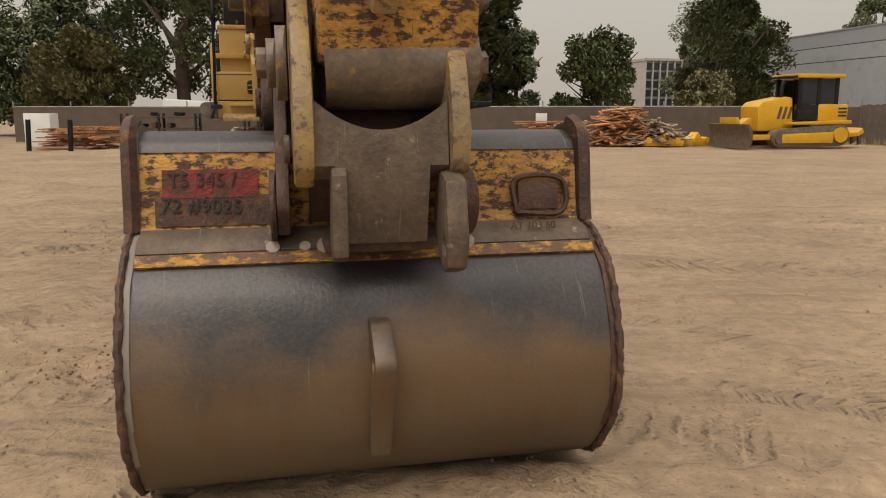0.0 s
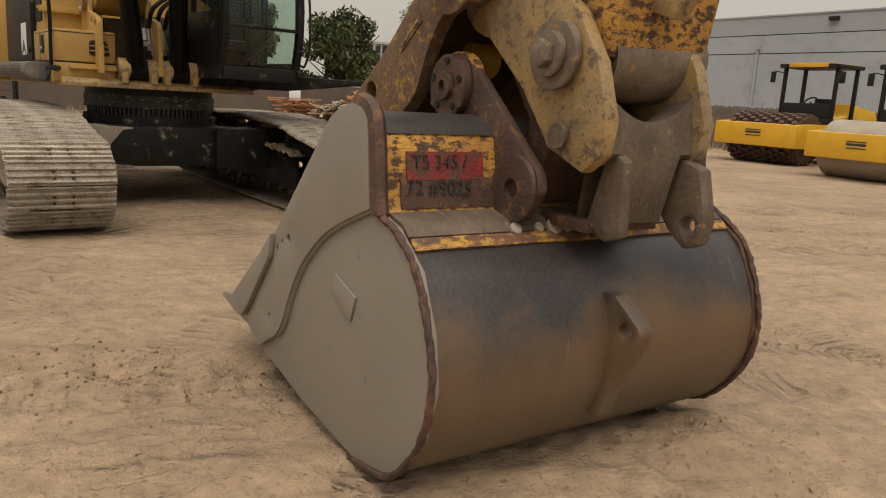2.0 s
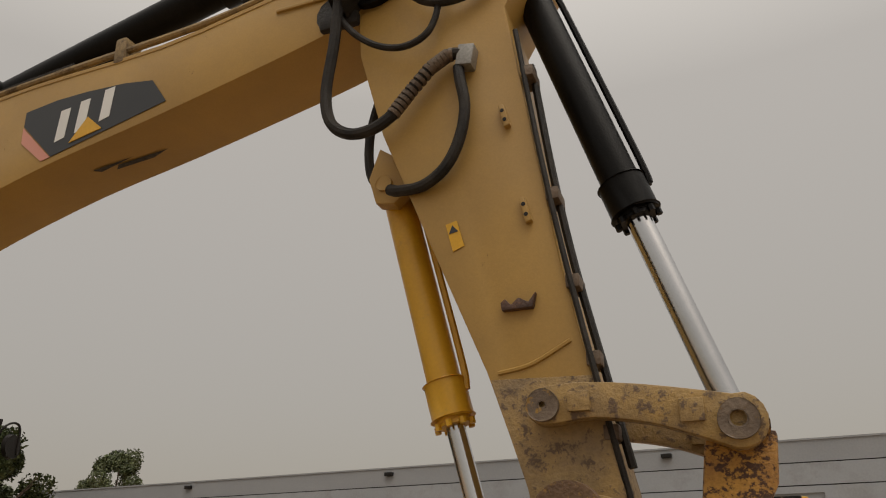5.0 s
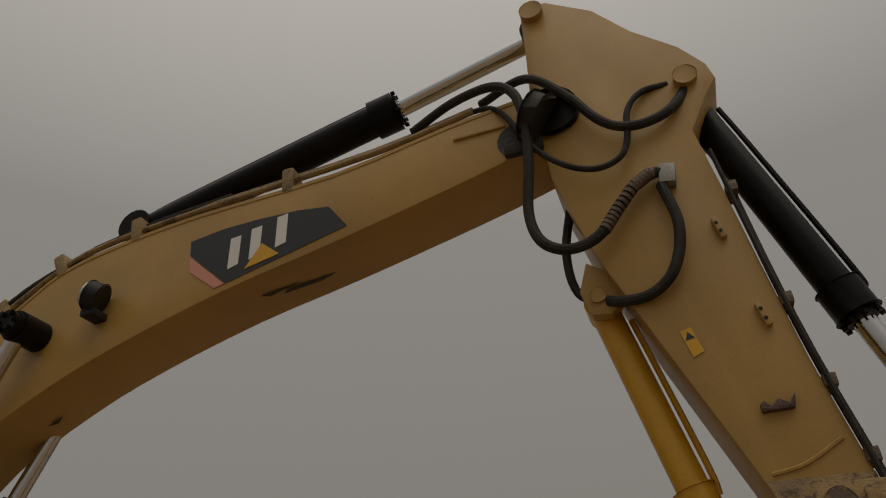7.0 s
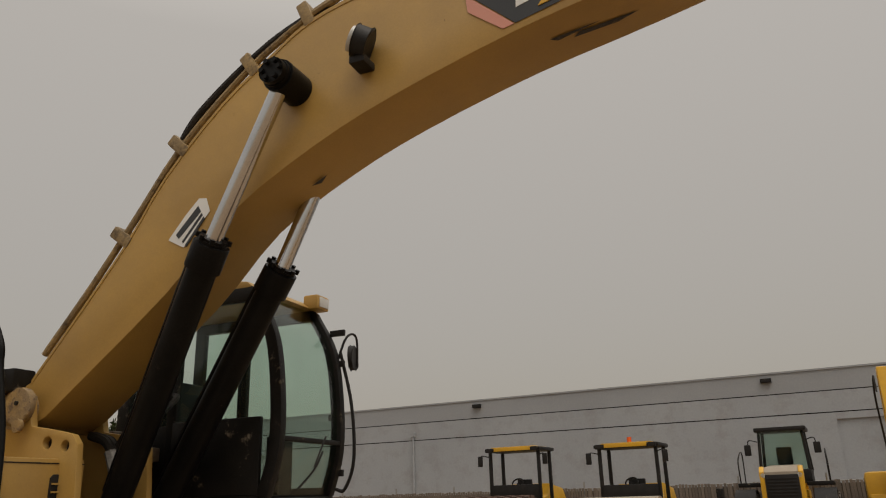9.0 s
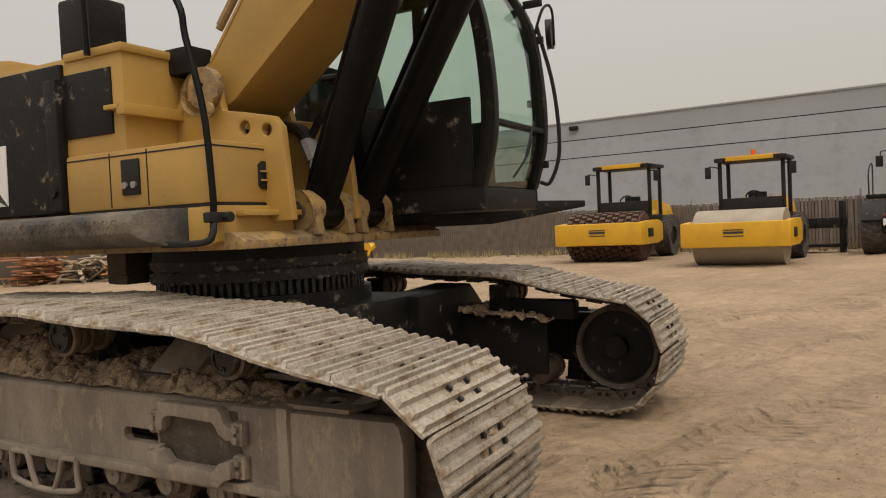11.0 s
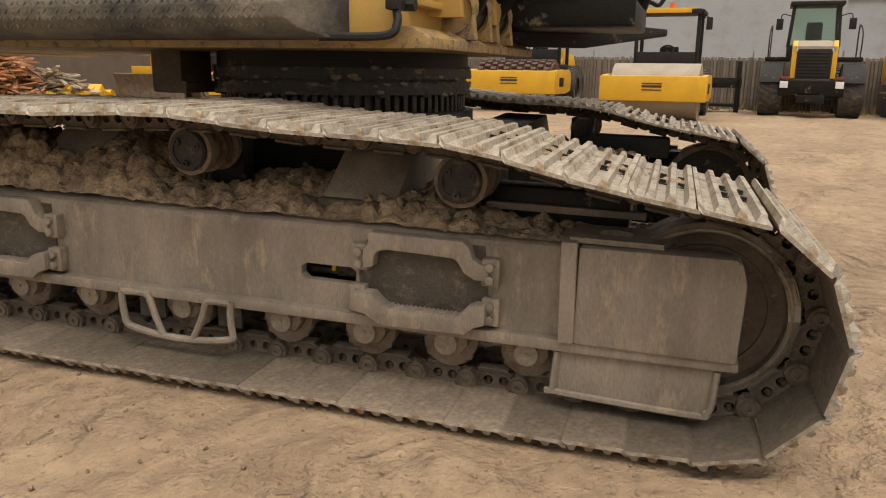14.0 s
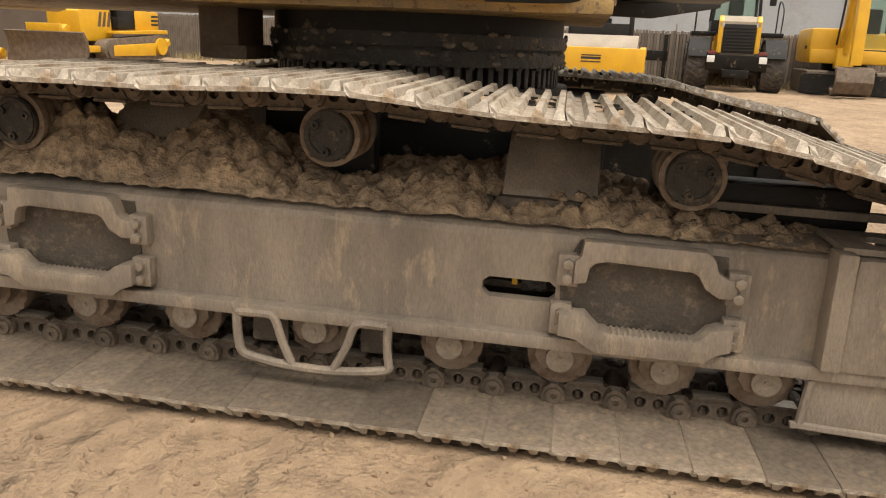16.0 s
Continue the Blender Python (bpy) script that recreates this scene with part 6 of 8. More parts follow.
# ---- upper works ----
def upper():
    base = Shape().prism([(-3.4, 1.44), (1.02, 1.44), (1.02, 1.49), (0.92, 1.54), (-3.4, 1.56)], -1.25, 1.05, 0.01)
    up = part("turntable", base, SCRAPED, EX, "yellow turntable deck with dirt-caked edges")
    # right-hand storage box, in two storeys
    part("storage_box", Shape().box(-0.45, -1.31, 1.715, 0.85, -0.63, 2.085, 0.025), YELLOW, EX, "yellow storage box with black grab rail")
    lower = Shape().prism([(0.30, 1.50), (0.38, 1.475), (0.80, 1.465), (0.87, 1.49), (0.88, 1.70), (0.30, 1.70)], -1.31, -0.63, 0.018)
    part("storage_base", lower, YELLOW, up, "yellow lower skirt with rounded corner")
    part("step_ledge", Shape().box(0.88, -1.16, 1.635, 0.95, -0.64, 1.67, 0.008), YELLOW, up)
    part("tank_cover", Shape().box(-1.3, -1.27, 1.72, 0.10, -0.60, 2.74, 0.03), YELLOW, EX, "yellow tank housing beside the boom")
    part("tank_lid", Shape().box(-0.45, -1.29, 2.70, 0.12, -0.58, 2.76, 0.02), YELLOW, up)
    part("tank_panel", Shape().box(-0.55, -1.285, 2.20, 0.0, -1.265, 2.62, 0.02), BLACK, up)
    plate_ = [(0.05, 1.6), (1.05, 1.6), (1.0, 2.18), (0.94, 2.25), (0.70, 2.30), (0.52, 2.33), (0.46, 2.56), (0.36, 2.63), (0.24, 2.60), (0.05, 2.3)]
    part("foot_plate", Shape().prism(plate_, -0.86, -0.80, 0.012, holes=((0.70, 2.20, 0.045), (0.88, 2.17, 0.04))), YELLOW, up)
    part("foot_plate", Shape().prism(plate_, -0.18, -0.12, 0.012), YELLOW, up)
    cap = part("pin_cap", Shape().cyl((0.41, -0.86, 2.48), (0.41, -0.92, 2.48), 0.135, 28, b=0.015), SCRAPED, up, "round scraped cap on the boom foot pin")
    part("cap_bolt", Shape().cyl((0.47, -0.92, 2.33), (0.47, -0.95, 2.33), 0.05, 16, b=0.008), SCRAPED, cap)
    part("cap_bolt", Shape().cyl((0.41, -0.92, 2.50), (0.41, -0.935, 2.50), 0.016, 8), DARK, cap)
    lamp = part("lamp_recess", Shape().prism([(-0.90, 1.80), (-0.725, 1.80), (-0.70, 1.82), (-0.725, 1.95), (-0.75, 1.975), (-0.90, 1.975), (-0.925, 1.95), (-0.925, 1.82)], -0.862, -0.85, 0.003).turn(Matrix.Rotation(radians(90), 4, "Z")), DARK, EX, "recessed front lamp behind a guard")
    part("lens", Shape().box(0.855, -0.86, 1.825, 0.872, -0.76, 1.94, 0.012), LENS, lamp)
    for z in (1.85, 1.905):
        part("guard_bar", Shape().box(0.868, -0.92, z, 0.878, -0.71, z + 0.012), YELLOW, lamp)
    part("step_strip", Shape().box(-0.02, -1.33, 2.34, 0.14, -1.26, 2.37, 0.006).box(0.10, -1.33, 2.30, 0.17, -0.80, 2.37, 0.006), YELLOW, up)
    for q in (0.32, -0.02):
        part("lid_seam", Shape().box(q, -1.313, 1.73, q + 0.008, -1.305, 2.07), DARK, up)
    part("lid_seam", Shape().box(-0.44, -1.313, 2.045, 0.853, -1.305, 2.053).box(0.846, -1.30, 2.045, 0.853, -0.64, 2.053), DARK, up)
    part("lid_seam", Shape().box(-0.44, -1.30, 1.700, 0.85, -0.64, 1.716), DARK, up)
    part("latch", Shape().box(0.10, -1.325, 1.80, 0.26, -1.305, 2.02, 0.008), DARK, up, "black recessed door latch")
    part("latch_bolt", Shape().cyl((0.14, -1.325, 1.86), (0.14, -1.34, 1.86), 0.022, 8).cyl((0.22, -1.325, 1.86), (0.22, -1.34, 1.86), 0.022, 8), POST, up)
    part("rail", Shape().tube([(0.885, -1.34, 1.66), (0.885, -1.34, 1.80), (0.84, -1.33, 2.227), (0.73, -1.33, 2.673), (0.68, -1.33, 2.884), (0.40, -1.33, 3.29), (0.129, -1.33, 3.666), (0.04, -1.33, 3.77), (-0.028, -1.33, 3.789), (-0.11, -1.33, 3.77), (-0.16, -1.33, 3.70), (-0.153, -1.33, 3.226), (-0.14, -1.33, 2.70)], 0.021, 8, 8), CYL_BLACK, EX, "bent black grab rail")
    part("rail_clamp", Shape().box(0.86, -1.40, 1.60, 0.92, -1.29, 1.66, 0.01).cyl((0.90, -1.28, 1.63), (0.96, -1.28, 1.63), 0.03, 8), DARK, up)
    part("rail_foot", Shape().tube([(0.90, -1.36, 1.60), (0.91, -1.38, 1.54), (0.86, -1.40, 1.49), (0.55, -1.42, 1.485)], 0.02, 8), DARK, up, "bent bar below the grab rail")
    # side walkway of tread plate, with raised lozenges
    cross = [(-1.28, 1.695), (-1.48, 1.695), (-1.54, 1.675), (-1.565, 1.625), (-1.56, 1.565), (-1.52, 1.515), (-1.44, 1.48), (-1.28, 1.475)]
    wk = Shape().prism([(-y, z) for y, z in cross], -3.6, 0.66, 0.008).turn(Matrix.Rotation(radians(90), 4, "Z"))
    for v in wk.bm.verts:
        v.co.x, v.co.y = -v.co.x, -v.co.y
        if v.co.x > 0 and v.co.y < -1.4:
            v.co.x -= 0.22 * (-1.4 - v.co.y) / 0.165
    walk_ = part("walkway", wk, TREAD, EX, "black tread-plate walkway with dusty edge")
    loz = Shape()
    for k in range(97):
        for r in range(4):
            x, z = -3.5 + k * 0.04, 1.535 + 0.034 * r
            loz.box(-0.013, -0.002, -0.004, 0.013, 0.002, 0.004, 0, Matrix.Translation((x, float(np.interp(z, [1.515, 1.565, 1.625, 1.675], [-1.522, -1.562, -1.567, -1.543])), z)) @ Matrix.Rotation(radians(45 if (k + r) % 2 else -45), 4, "Y"))
    tagged(part("tread_pattern", loz, TREAD, walk_), kind="stuff")
    side = part("side_door", Shape().box(-3.0, -1.30, 1.72, -0.47, -1.25, 2.7, 0.02), BLACK, EX, "black side door with a pale emblem of plain bars")
    for x in (-1.53, -1.38, -1.23):
        part("emblem_bar", Shape().prism([(x, 1.80), (x + 0.12, 1.80), (x + 0.13, 2.22), (x + 0.01, 2.22)], -1.307, -1.301), WHITE, side)
    part("emblem", Shape().prism([(-1.50, 1.79), (-1.31, 2.0), (-1.10, 1.79), (-1.31, 1.88)], -1.312, -1.307), DECAL, side)
    part("hinge_post", Shape().box(-0.60, -1.34, 1.73, -0.47, -1.26, 2.6, 0.02).cyl((-0.54, -1.36, 1.86), (-0.54, -1.30, 1.86), 0.04, 8), BLACK, side)
    part("engine_hood", Shape().box(-3.2, -1.24, 1.6, -1.15, 1.25, 2.85, 0.06), YELLOW, EX, "yellow engine hood")
    part("counterweight", Shape().prism([(-3.3, 1.42), (-3.9, 1.5), (-4.15, 1.9), (-4.1, 2.5), (-3.8, 2.8), (-3.2, 2.8), (-3.2, 1.42)], -1.5, 1.4, 0.06), YELLOW, EX, "rounded yellow counterweight")
    part("air_filter", Shape().box(-0.60, -1.2, 2.74, -0.28, -0.9, 3.15, 0.03), BLACK, EX)
    part("mirror_block", Shape().box(0.02, -0.9, 2.6, 0.3, -0.7, 2.78, 0.02), BLACK, EX)
    # cylinder feet
    for y in (FOOT_R, FOOT_L):
        for q0, q1 in ((-0.22, -0.12), (0.12, 0.22)):
            lug = Shape().cyl((FOOT_X, y + q0, FOOT_Z), (FOOT_X, y + q1, FOOT_Z), 0.135, 28, b=0.02).prism([(FOOT_X - 0.25, 1.5), (FOOT_X + 0.15, 1.5), (FOOT_X + 0.13, FOOT_Z), (FOOT_X - 0.13, FOOT_Z + 0.02)], y + q0 + 0.012, y + q1 - 0.012, 0.015)
            part("cylinder_foot", lug, SCRAPED, up, "dusty yellow cylinder lug")
        part("foot_pin", Shape().cyl((FOOT_X, y - 0.24, FOOT_Z), (FOOT_X, y + 0.24, FOOT_Z), 0.06, 18, b=0.008), SOILED, up)
    part("front_wall", Shape().prism([(0.15, 1.56), (0.55, 1.56), (0.50, 2.35), (0.15, 2.35)], -0.06, 0.50, 0.02).box(0.10, -0.6, 1.56, 0.17, 0.6, 2.3, 0.01), SOILED, up)
    for k in range(6):
        y = FOOT_R + 0.16 + k * 0.045
        drop = 0.05 * (k % 3)
        h = part("hose", Shape().tube([(0.45, y, 2.30), (0.66, y - 0.02, 2.22), (0.76, y - 0.02, 1.98 - drop), (0.70, y - 0.06, 1.74), (0.52, y - 0.14, 1.62)], 0.036, 8), HOSE, EX)
        part("fitting", Shape().cyl((0.70, y - 0.02, 2.16), (0.76, y - 0.02, 2.02 - drop), 0.048, 8, b=0.004).cyl((0.765, y - 0.02, 2.02 - drop), (0.765, y - 0.02, 1.96 - drop), 0.042, 6), POST, h)
    for k in range(3):
        part("hose", Shape().tube([(0.70, FOOT_R + 0.2 + 0.1 * k, 2.2), (0.86, FOOT_R + 0.22 + 0.1 * k, 2.42), (0.82, FOOT_R + 0.5 + 0.1 * k, 2.64), (0.6, FOOT_R + 0.5 + 0.1 * k, 2.66)], 0.028, 7), HOSE, EX)
    part("valve_block", Shape().box(0.50, -0.10, 1.78, 0.60, 0.5, 2.02, 0.02).box(0.48, 0.0, 2.1, 0.66, 0.45, 2.22, 0.02), SOILED, up)


upper()


def cab():
    y0, y1 = 0.30, 1.32
    c = part("cab", Shape().prism([(0.15, 1.62), (1.80, 1.62), (1.80, 1.78), (0.15, 1.78)], y0, y1, 0.02), BLACK, EX, "black operator cab with green-tinted glass")
    front = spline([(1.80, 1.78), (1.90, 2.15), (1.90, 2.6), (1.82, 3.1), (1.60, 3.50)], 4)
    for y in (y0, y1 - 0.07):
        part("pillar", Shape().prism(front + [(x - 0.11, z) for x, z in front[::-1]], y, y + 0.08, 0.012), BLACK, c)
        part("pillar", Shape().box(0.72, y, 1.78, 0.82, y + 0.07, 3.52, 0.015), BLACK, c)
        part("pillar", Shape().box(0.15, y, 1.78, 0.27, y + 0.07, 3.48, 0.015), BLACK, c)
        part("sill_panel", Shape().box(0.15, y + 0.005, 1.62, 1.80, y + 0.06, 1.86, 0.01), BLACK, c)
        part("roof_rail", Shape().prism([(0.15, 3.42), (1.62, 3.42), (1.56, 3.55), (0.15, 3.55)], y, y + 0.07, 0.015), BLACK, c)
        p = part("side_window", Shape().prism([(0.8, 1.85), (1.80, 1.85), (1.88, 2.3), (1.84, 2.9), (1.58, 3.44), (0.8, 3.44)], y + 0.03, y + 0.036), GLASS, c)
        p.visible_shadow = False
        p = part("side_window", Shape().box(0.27, y + 0.03, 2.4, 0.72, y + 0.036, 3.42), GLASS, c)
        p.visible_shadow = False
        part("panel", Shape().box(0.2, y + 0.02, 1.8, 0.75, y + 0.05, 2.4, 0.01), BLACK, c)
    part("lower_panel", Shape().box(0.8, y0 - 0.01, 1.8, 1.72, y0 + 0.03, 2.42, 0.015), BLACK, c)
    for z in (1.95, 2.45, 2.95, 3.25):
        part("hinge", Shape().box(1.74, y1 - 0.02, z, 1.90, y1 + 0.015, z + 0.06, 0.008), DARK, c)
    w = [(x - 0.04, z) for x, z in front]
    wind = Shape().prism(w + [(x - 0.008, z) for x, z in w[::-1]], y0 + 0.07, y1 - 0.07)
    p = part("windscreen", wind, GLASS, c, "green-tinted windscreen with a wiper")
    p.visible_shadow = False
    part("glazing_bar", Shape().box(1.83, y0 + 0.05, 2.22, 1.90, y1 - 0.05, 2.26, 0.008), BLACK, c)
    part("wiper", Shape().tube([(1.90, 0.60, 1.85), (1.92, 0.80, 2.0), (1.925, 0.92, 2.15)], 0.010, 6).tube([(1.93, 0.78, 2.02), (1.935, 0.95, 2.28)], 0.008, 6), DARK, c)
    part("cab_roof", Shape().prism([(0.12, 3.52), (1.60, 3.52), (1.50, 3.60), (1.0, 3.68), (0.3, 3.66), (0.12, 3.6)], y0, y1, 0.03), YELLOW, c, "yellow rounded cab roof")
    part("rear_wall", Shape().box(0.15, y0 + 0.02, 1.7, 0.22, y1 - 0.02, 2.9, 0.01), BLACK, c)
    lamp = part("cab_lamp", Shape().box(1.52, y1 - 0.16, 3.52, 1.68, y1 + 0.06, 3.66, 0.02), YELLOW, c)
    part("lens", Shape().box(1.675, y1 - 0.12, 3.54, 1.69, y1 + 0.03, 3.64, 0.004), LENS, lamp)
    m = part("mirror_arm", Shape().tube([(1.80, y1, 2.95), (1.88, y1 + 0.06, 3.24), (1.90, y1 + 0.22, 3.27), (1.90, y1 + 0.25, 2.98)], 0.012, 6), DARK, c)
    part("mirror", Shape().cyl((1.87, y1 + 0.17, 3.06), (1.91, y1 + 0.18, 3.06), 0.12, 20, b=0.01), DARK, m)
    part("grab_rail", Shape().tube([(1.84, y1 + 0.02, 3.1), (1.95, y1 + 0.05, 2.6), (1.98, y1 + 0.05, 2.1), (1.90, y1 + 0.03, 1.84), (1.82, y1, 1.84)], 0.016, 6), DARK, c)
    shelf = Shape().prism([(0.25, -0.95), (0.80, -0.88), (1.36, -1.36), (1.93, -2.14), (1.5, -2.25), (0.2, -1.6)], 1.515, 1.715, 0.015)
    shelf.turn(Matrix(((1, 0, 0, 0), (0, 0, -1, 0), (0, 1, 0, 0), (0, 0, 0, 1))))
    bmesh.ops.recalc_face_normals(shelf.bm, faces=list(shelf.bm.faces))
    for v in shelf.bm.verts:
        out = max(0, min(1, (v.co.y - 1.36) / 0.78))
        if v.co.z < 1.6:
            v.co.z += 0.12 * out
        else:
            v.co.z -= 0.02 * out
    part("cab_step", shelf, BLACK, c, "black dented shelf below the cab front")
    part("cab_base", Shape().box(0.10, 0.32, 1.50, 0.80, 1.2, 1.64, 0.01), BLACK, c)
    part("vent_plate", Shape().box(-0.06, -0.004, -0.03, 0.06, 0.004, 0.03, 0.004, Matrix.Translation((0.93, 0.985, 1.615)) @ Matrix.Rotation(radians(41), 4, "Z")), DARK, c)
    seat = part("operator_seat", Shape().box(0.55, 0.6, 2.0, 1.05, 1.05, 2.12, 0.05).prism([(0.5, 2.1), (0.62, 2.1), (0.5, 2.85), (0.40, 2.85)], 0.6, 1.05, 0.04), DARK, c)
    part("console", Shape().box(0.7, 0.45, 1.8, 1.2, 0.58, 2.25, 0.03).cyl((1.15, 0.52, 2.25), (1.2, 0.52, 2.45), 0.02).box(1.45, 0.75, 1.8, 1.6, 0.95, 2.3, 0.02), DARK, c)


cab()


# ---- the other machines, in a row along the fence ----
def tyre(s, x, y, r, w, rim, parent, label="lugged black tyre"):
    """A wheel: tyre with lugs and a rim."""
    t = Shape().ring((x, y - w / 2, r), (x, y + w / 2, r), r, r * 0.52, 30, 0.05)
    lugs = Shape()
    for k in range(26):
        a = k * math.tau / 26
        for side in (-1, 1):
            lugs.box(r - 0.04, -w * 0.24, -0.035, r + 0.03, w * 0.24, 0.035, 0, Matrix.Translation((x, y + side * w * 0.25, r)) @ Matrix.Rotation(-a - side * 0.06, 4, "Y") @ Matrix.Rotation(side * 0.5, 4, "X"))
    wh = part("wheel", t, RUBBER, parent, label)
    tagged(part("tread_lugs", lugs, RUBBER, wh), kind="stuff")
    part("rim", Shape().cyl((x, y - w * 0.40, r), (x, y + w * 0.40, r), r * 0.54, 24).cyl((x, y - w * 0.44, r), (x, y + w * 0.44, r), r * 0.2, 12), rim, wh)
    return wh


def roller(x, y, rz, pad, size=1.0):
    kind = "padfoot" if pad else "smooth-drum"
    t = thing("road_roller", x, y, 0, rz, "yellow " + kind + " soil compactor parked along the fence", "roller", "rollers along the fence")
    t.scale = (size, size, size)
    dr = Shape().cyl((0, -1.32, 0.88), (0, 1.32, 0.88), 0.78 if pad else 0.88, 48, b=0.02)
    d = part("drum", dr, RUST if pad else DRUM, t, "brown studded drum" if pad else "dusty smooth steel drum")
    if pad:
        foot = None
        for k in range(22):
            for j in range(11):
                a = (k + 0.5 * (j % 2)) * math.tau / 22
                yy = -1.2 + j * 0.24
                if foot is None:
                    foot = part("pad_foot", Shape().prism([(-0.09, 0), (-0.06, 0.13), (0.06, 0.13), (0.09, 0)], -0.09, 0.09), RUST, d)
                    o = foot
                else:
                    o = foot.copy()
                    scene.collection.objects.link(o)
                o.matrix_basis = Matrix.Translation((0, S * yy, S * 0.88)) @ Matrix.Rotation(a, 4, "Y") @ Matrix.Translation((0, 0, S * 0.76))
    f = part("drum_frame", Shape().box(0.85, -1.62, 0.60, 1.12, 1.62, 1.38, 0.06), FRESH, t, "yellow drum frame with plain bars")
    part("badge", Shape().box(1.12, -0.34, 0.90, 1.126, 0.34, 1.20), FRESH, f)
    for z, h in ((1.12, 0.035), (1.02, 0.07), (0.93, 0.035)):
        part("bar", Shape().box(1.128, -0.30, z, 1.134, 0.30, z + h), DECAL, f)
    for s in (-1, 1):
        part("side_arm", Shape().prism([(1.0, 0.60), (1.0, 1.38), (0.3, 1.42), (-0.9, 1.42), (-1.2, 1.3), (-1.2, 0.7), (-0.6, 0.6)], min(s * 1.42, s * 1.60), max(s * 1.42, s * 1.60), 0.03), FRESH, f)
        part("vent", Shape().box(-0.1, min(s * 1.60, s * 1.615), 0.85, 0.45, max(s * 1.60, s * 1.615), 1.15, 0.005), DARK, f)
    part("rear_beam", Shape().box(-1.3, -1.5, 0.7, -1.05, 1.5, 1.35, 0.04), FRESH, t)
    part("articulation", Shape().box(-2.0, -0.4, 0.6, -1.2, 0.4, 1.2, 0.05), DARK, t)
    part("rear_chassis", Shape().prism([(-1.7, 0.8), (-1.7, 1.6), (-2.9, 1.75), (-3.1, 2.2), (-4.6, 2.0), (-5.0, 1.6), (-5.0, 0.9)], -0.85, 0.85, 0.08), FRESH, t, "yellow sloping engine hood")
    part("platform", Shape().box(-2.95, -1.05, 1.45, -1.55, 1.05, 1.62, 0.03), DARK, t)
    cabn = part("cab_frame", Shape().box(-1.72, -1.02, 1.6, -1.60, 1.02, 2.15, 0.02), DARK, t, "black cab posts and dashboard")
    for px in (-1.66, -2.85):
        for py in (-1.0, 1.0):
            part("post", Shape().box(px - 0.06, py - 0.06, 1.6, px + 0.06, py + 0.06, 3.42, 0.02), DARK, cabn)
    part("canopy", Shape().box(-3.05, -1.15, 3.38, -1.45, 1.15, 3.52, 0.05), DARK, t, "black canopy with yellow front strip")
    part("canopy_strip", Shape().box(-1.46, -0.75, 3.40, -1.43, 0.75, 3.53, 0.01).box(-2.9, -0.9, 3.52, -1.5, 0.9, 3.56, 0.02), FRESH, t)
    for py in (-0.95, 0.95):
        part("head_lamp", Shape().box(-1.45, py - 0.12, 3.36, -1.36, py + 0.12, 3.52, 0.02), DARK, cabn)
    part("seat", Shape().box(-2.6, -0.3, 1.7, -2.15, 0.3, 1.95, 0.05).box(-2.7, -0.3, 1.9, -2.55, 0.3, 2.35, 0.05), DARK, cabn)
    part("steering_wheel", Shape().ring((-1.90, 0, 2.20), (-1.87, 0, 2.23), 0.24, 0.20, 20).cyl((-1.9, 0, 2.2), (-1.75, 0, 1.9), 0.04), DARK, cabn)
    for s in (-1, 1):
        m = part("mirror_arm", Shape().tube([(-1.6, s * 1.0, 3.2), (-1.45, s * 1.3, 3.25), (-1.42, s * 1.34, 3.0)], 0.02, 6), DARK, cabn)
        part("mirror", Shape().box(-1.46, s * 1.34 - 0.1, 2.85, -1.40, s * 1.34 + 0.1, 3.25, 0.03), DARK, m)
        tyre(None, -3.4, s * 1.05, 0.78, 0.55, DARK, t)
    if not pad:
        part("beacon", Shape().cyl((-1.7, 0.1, 3.54), (-1.7, 0.1, 3.72), 0.08, 14, b=0.02), ORANGE, t, "orange beacon")


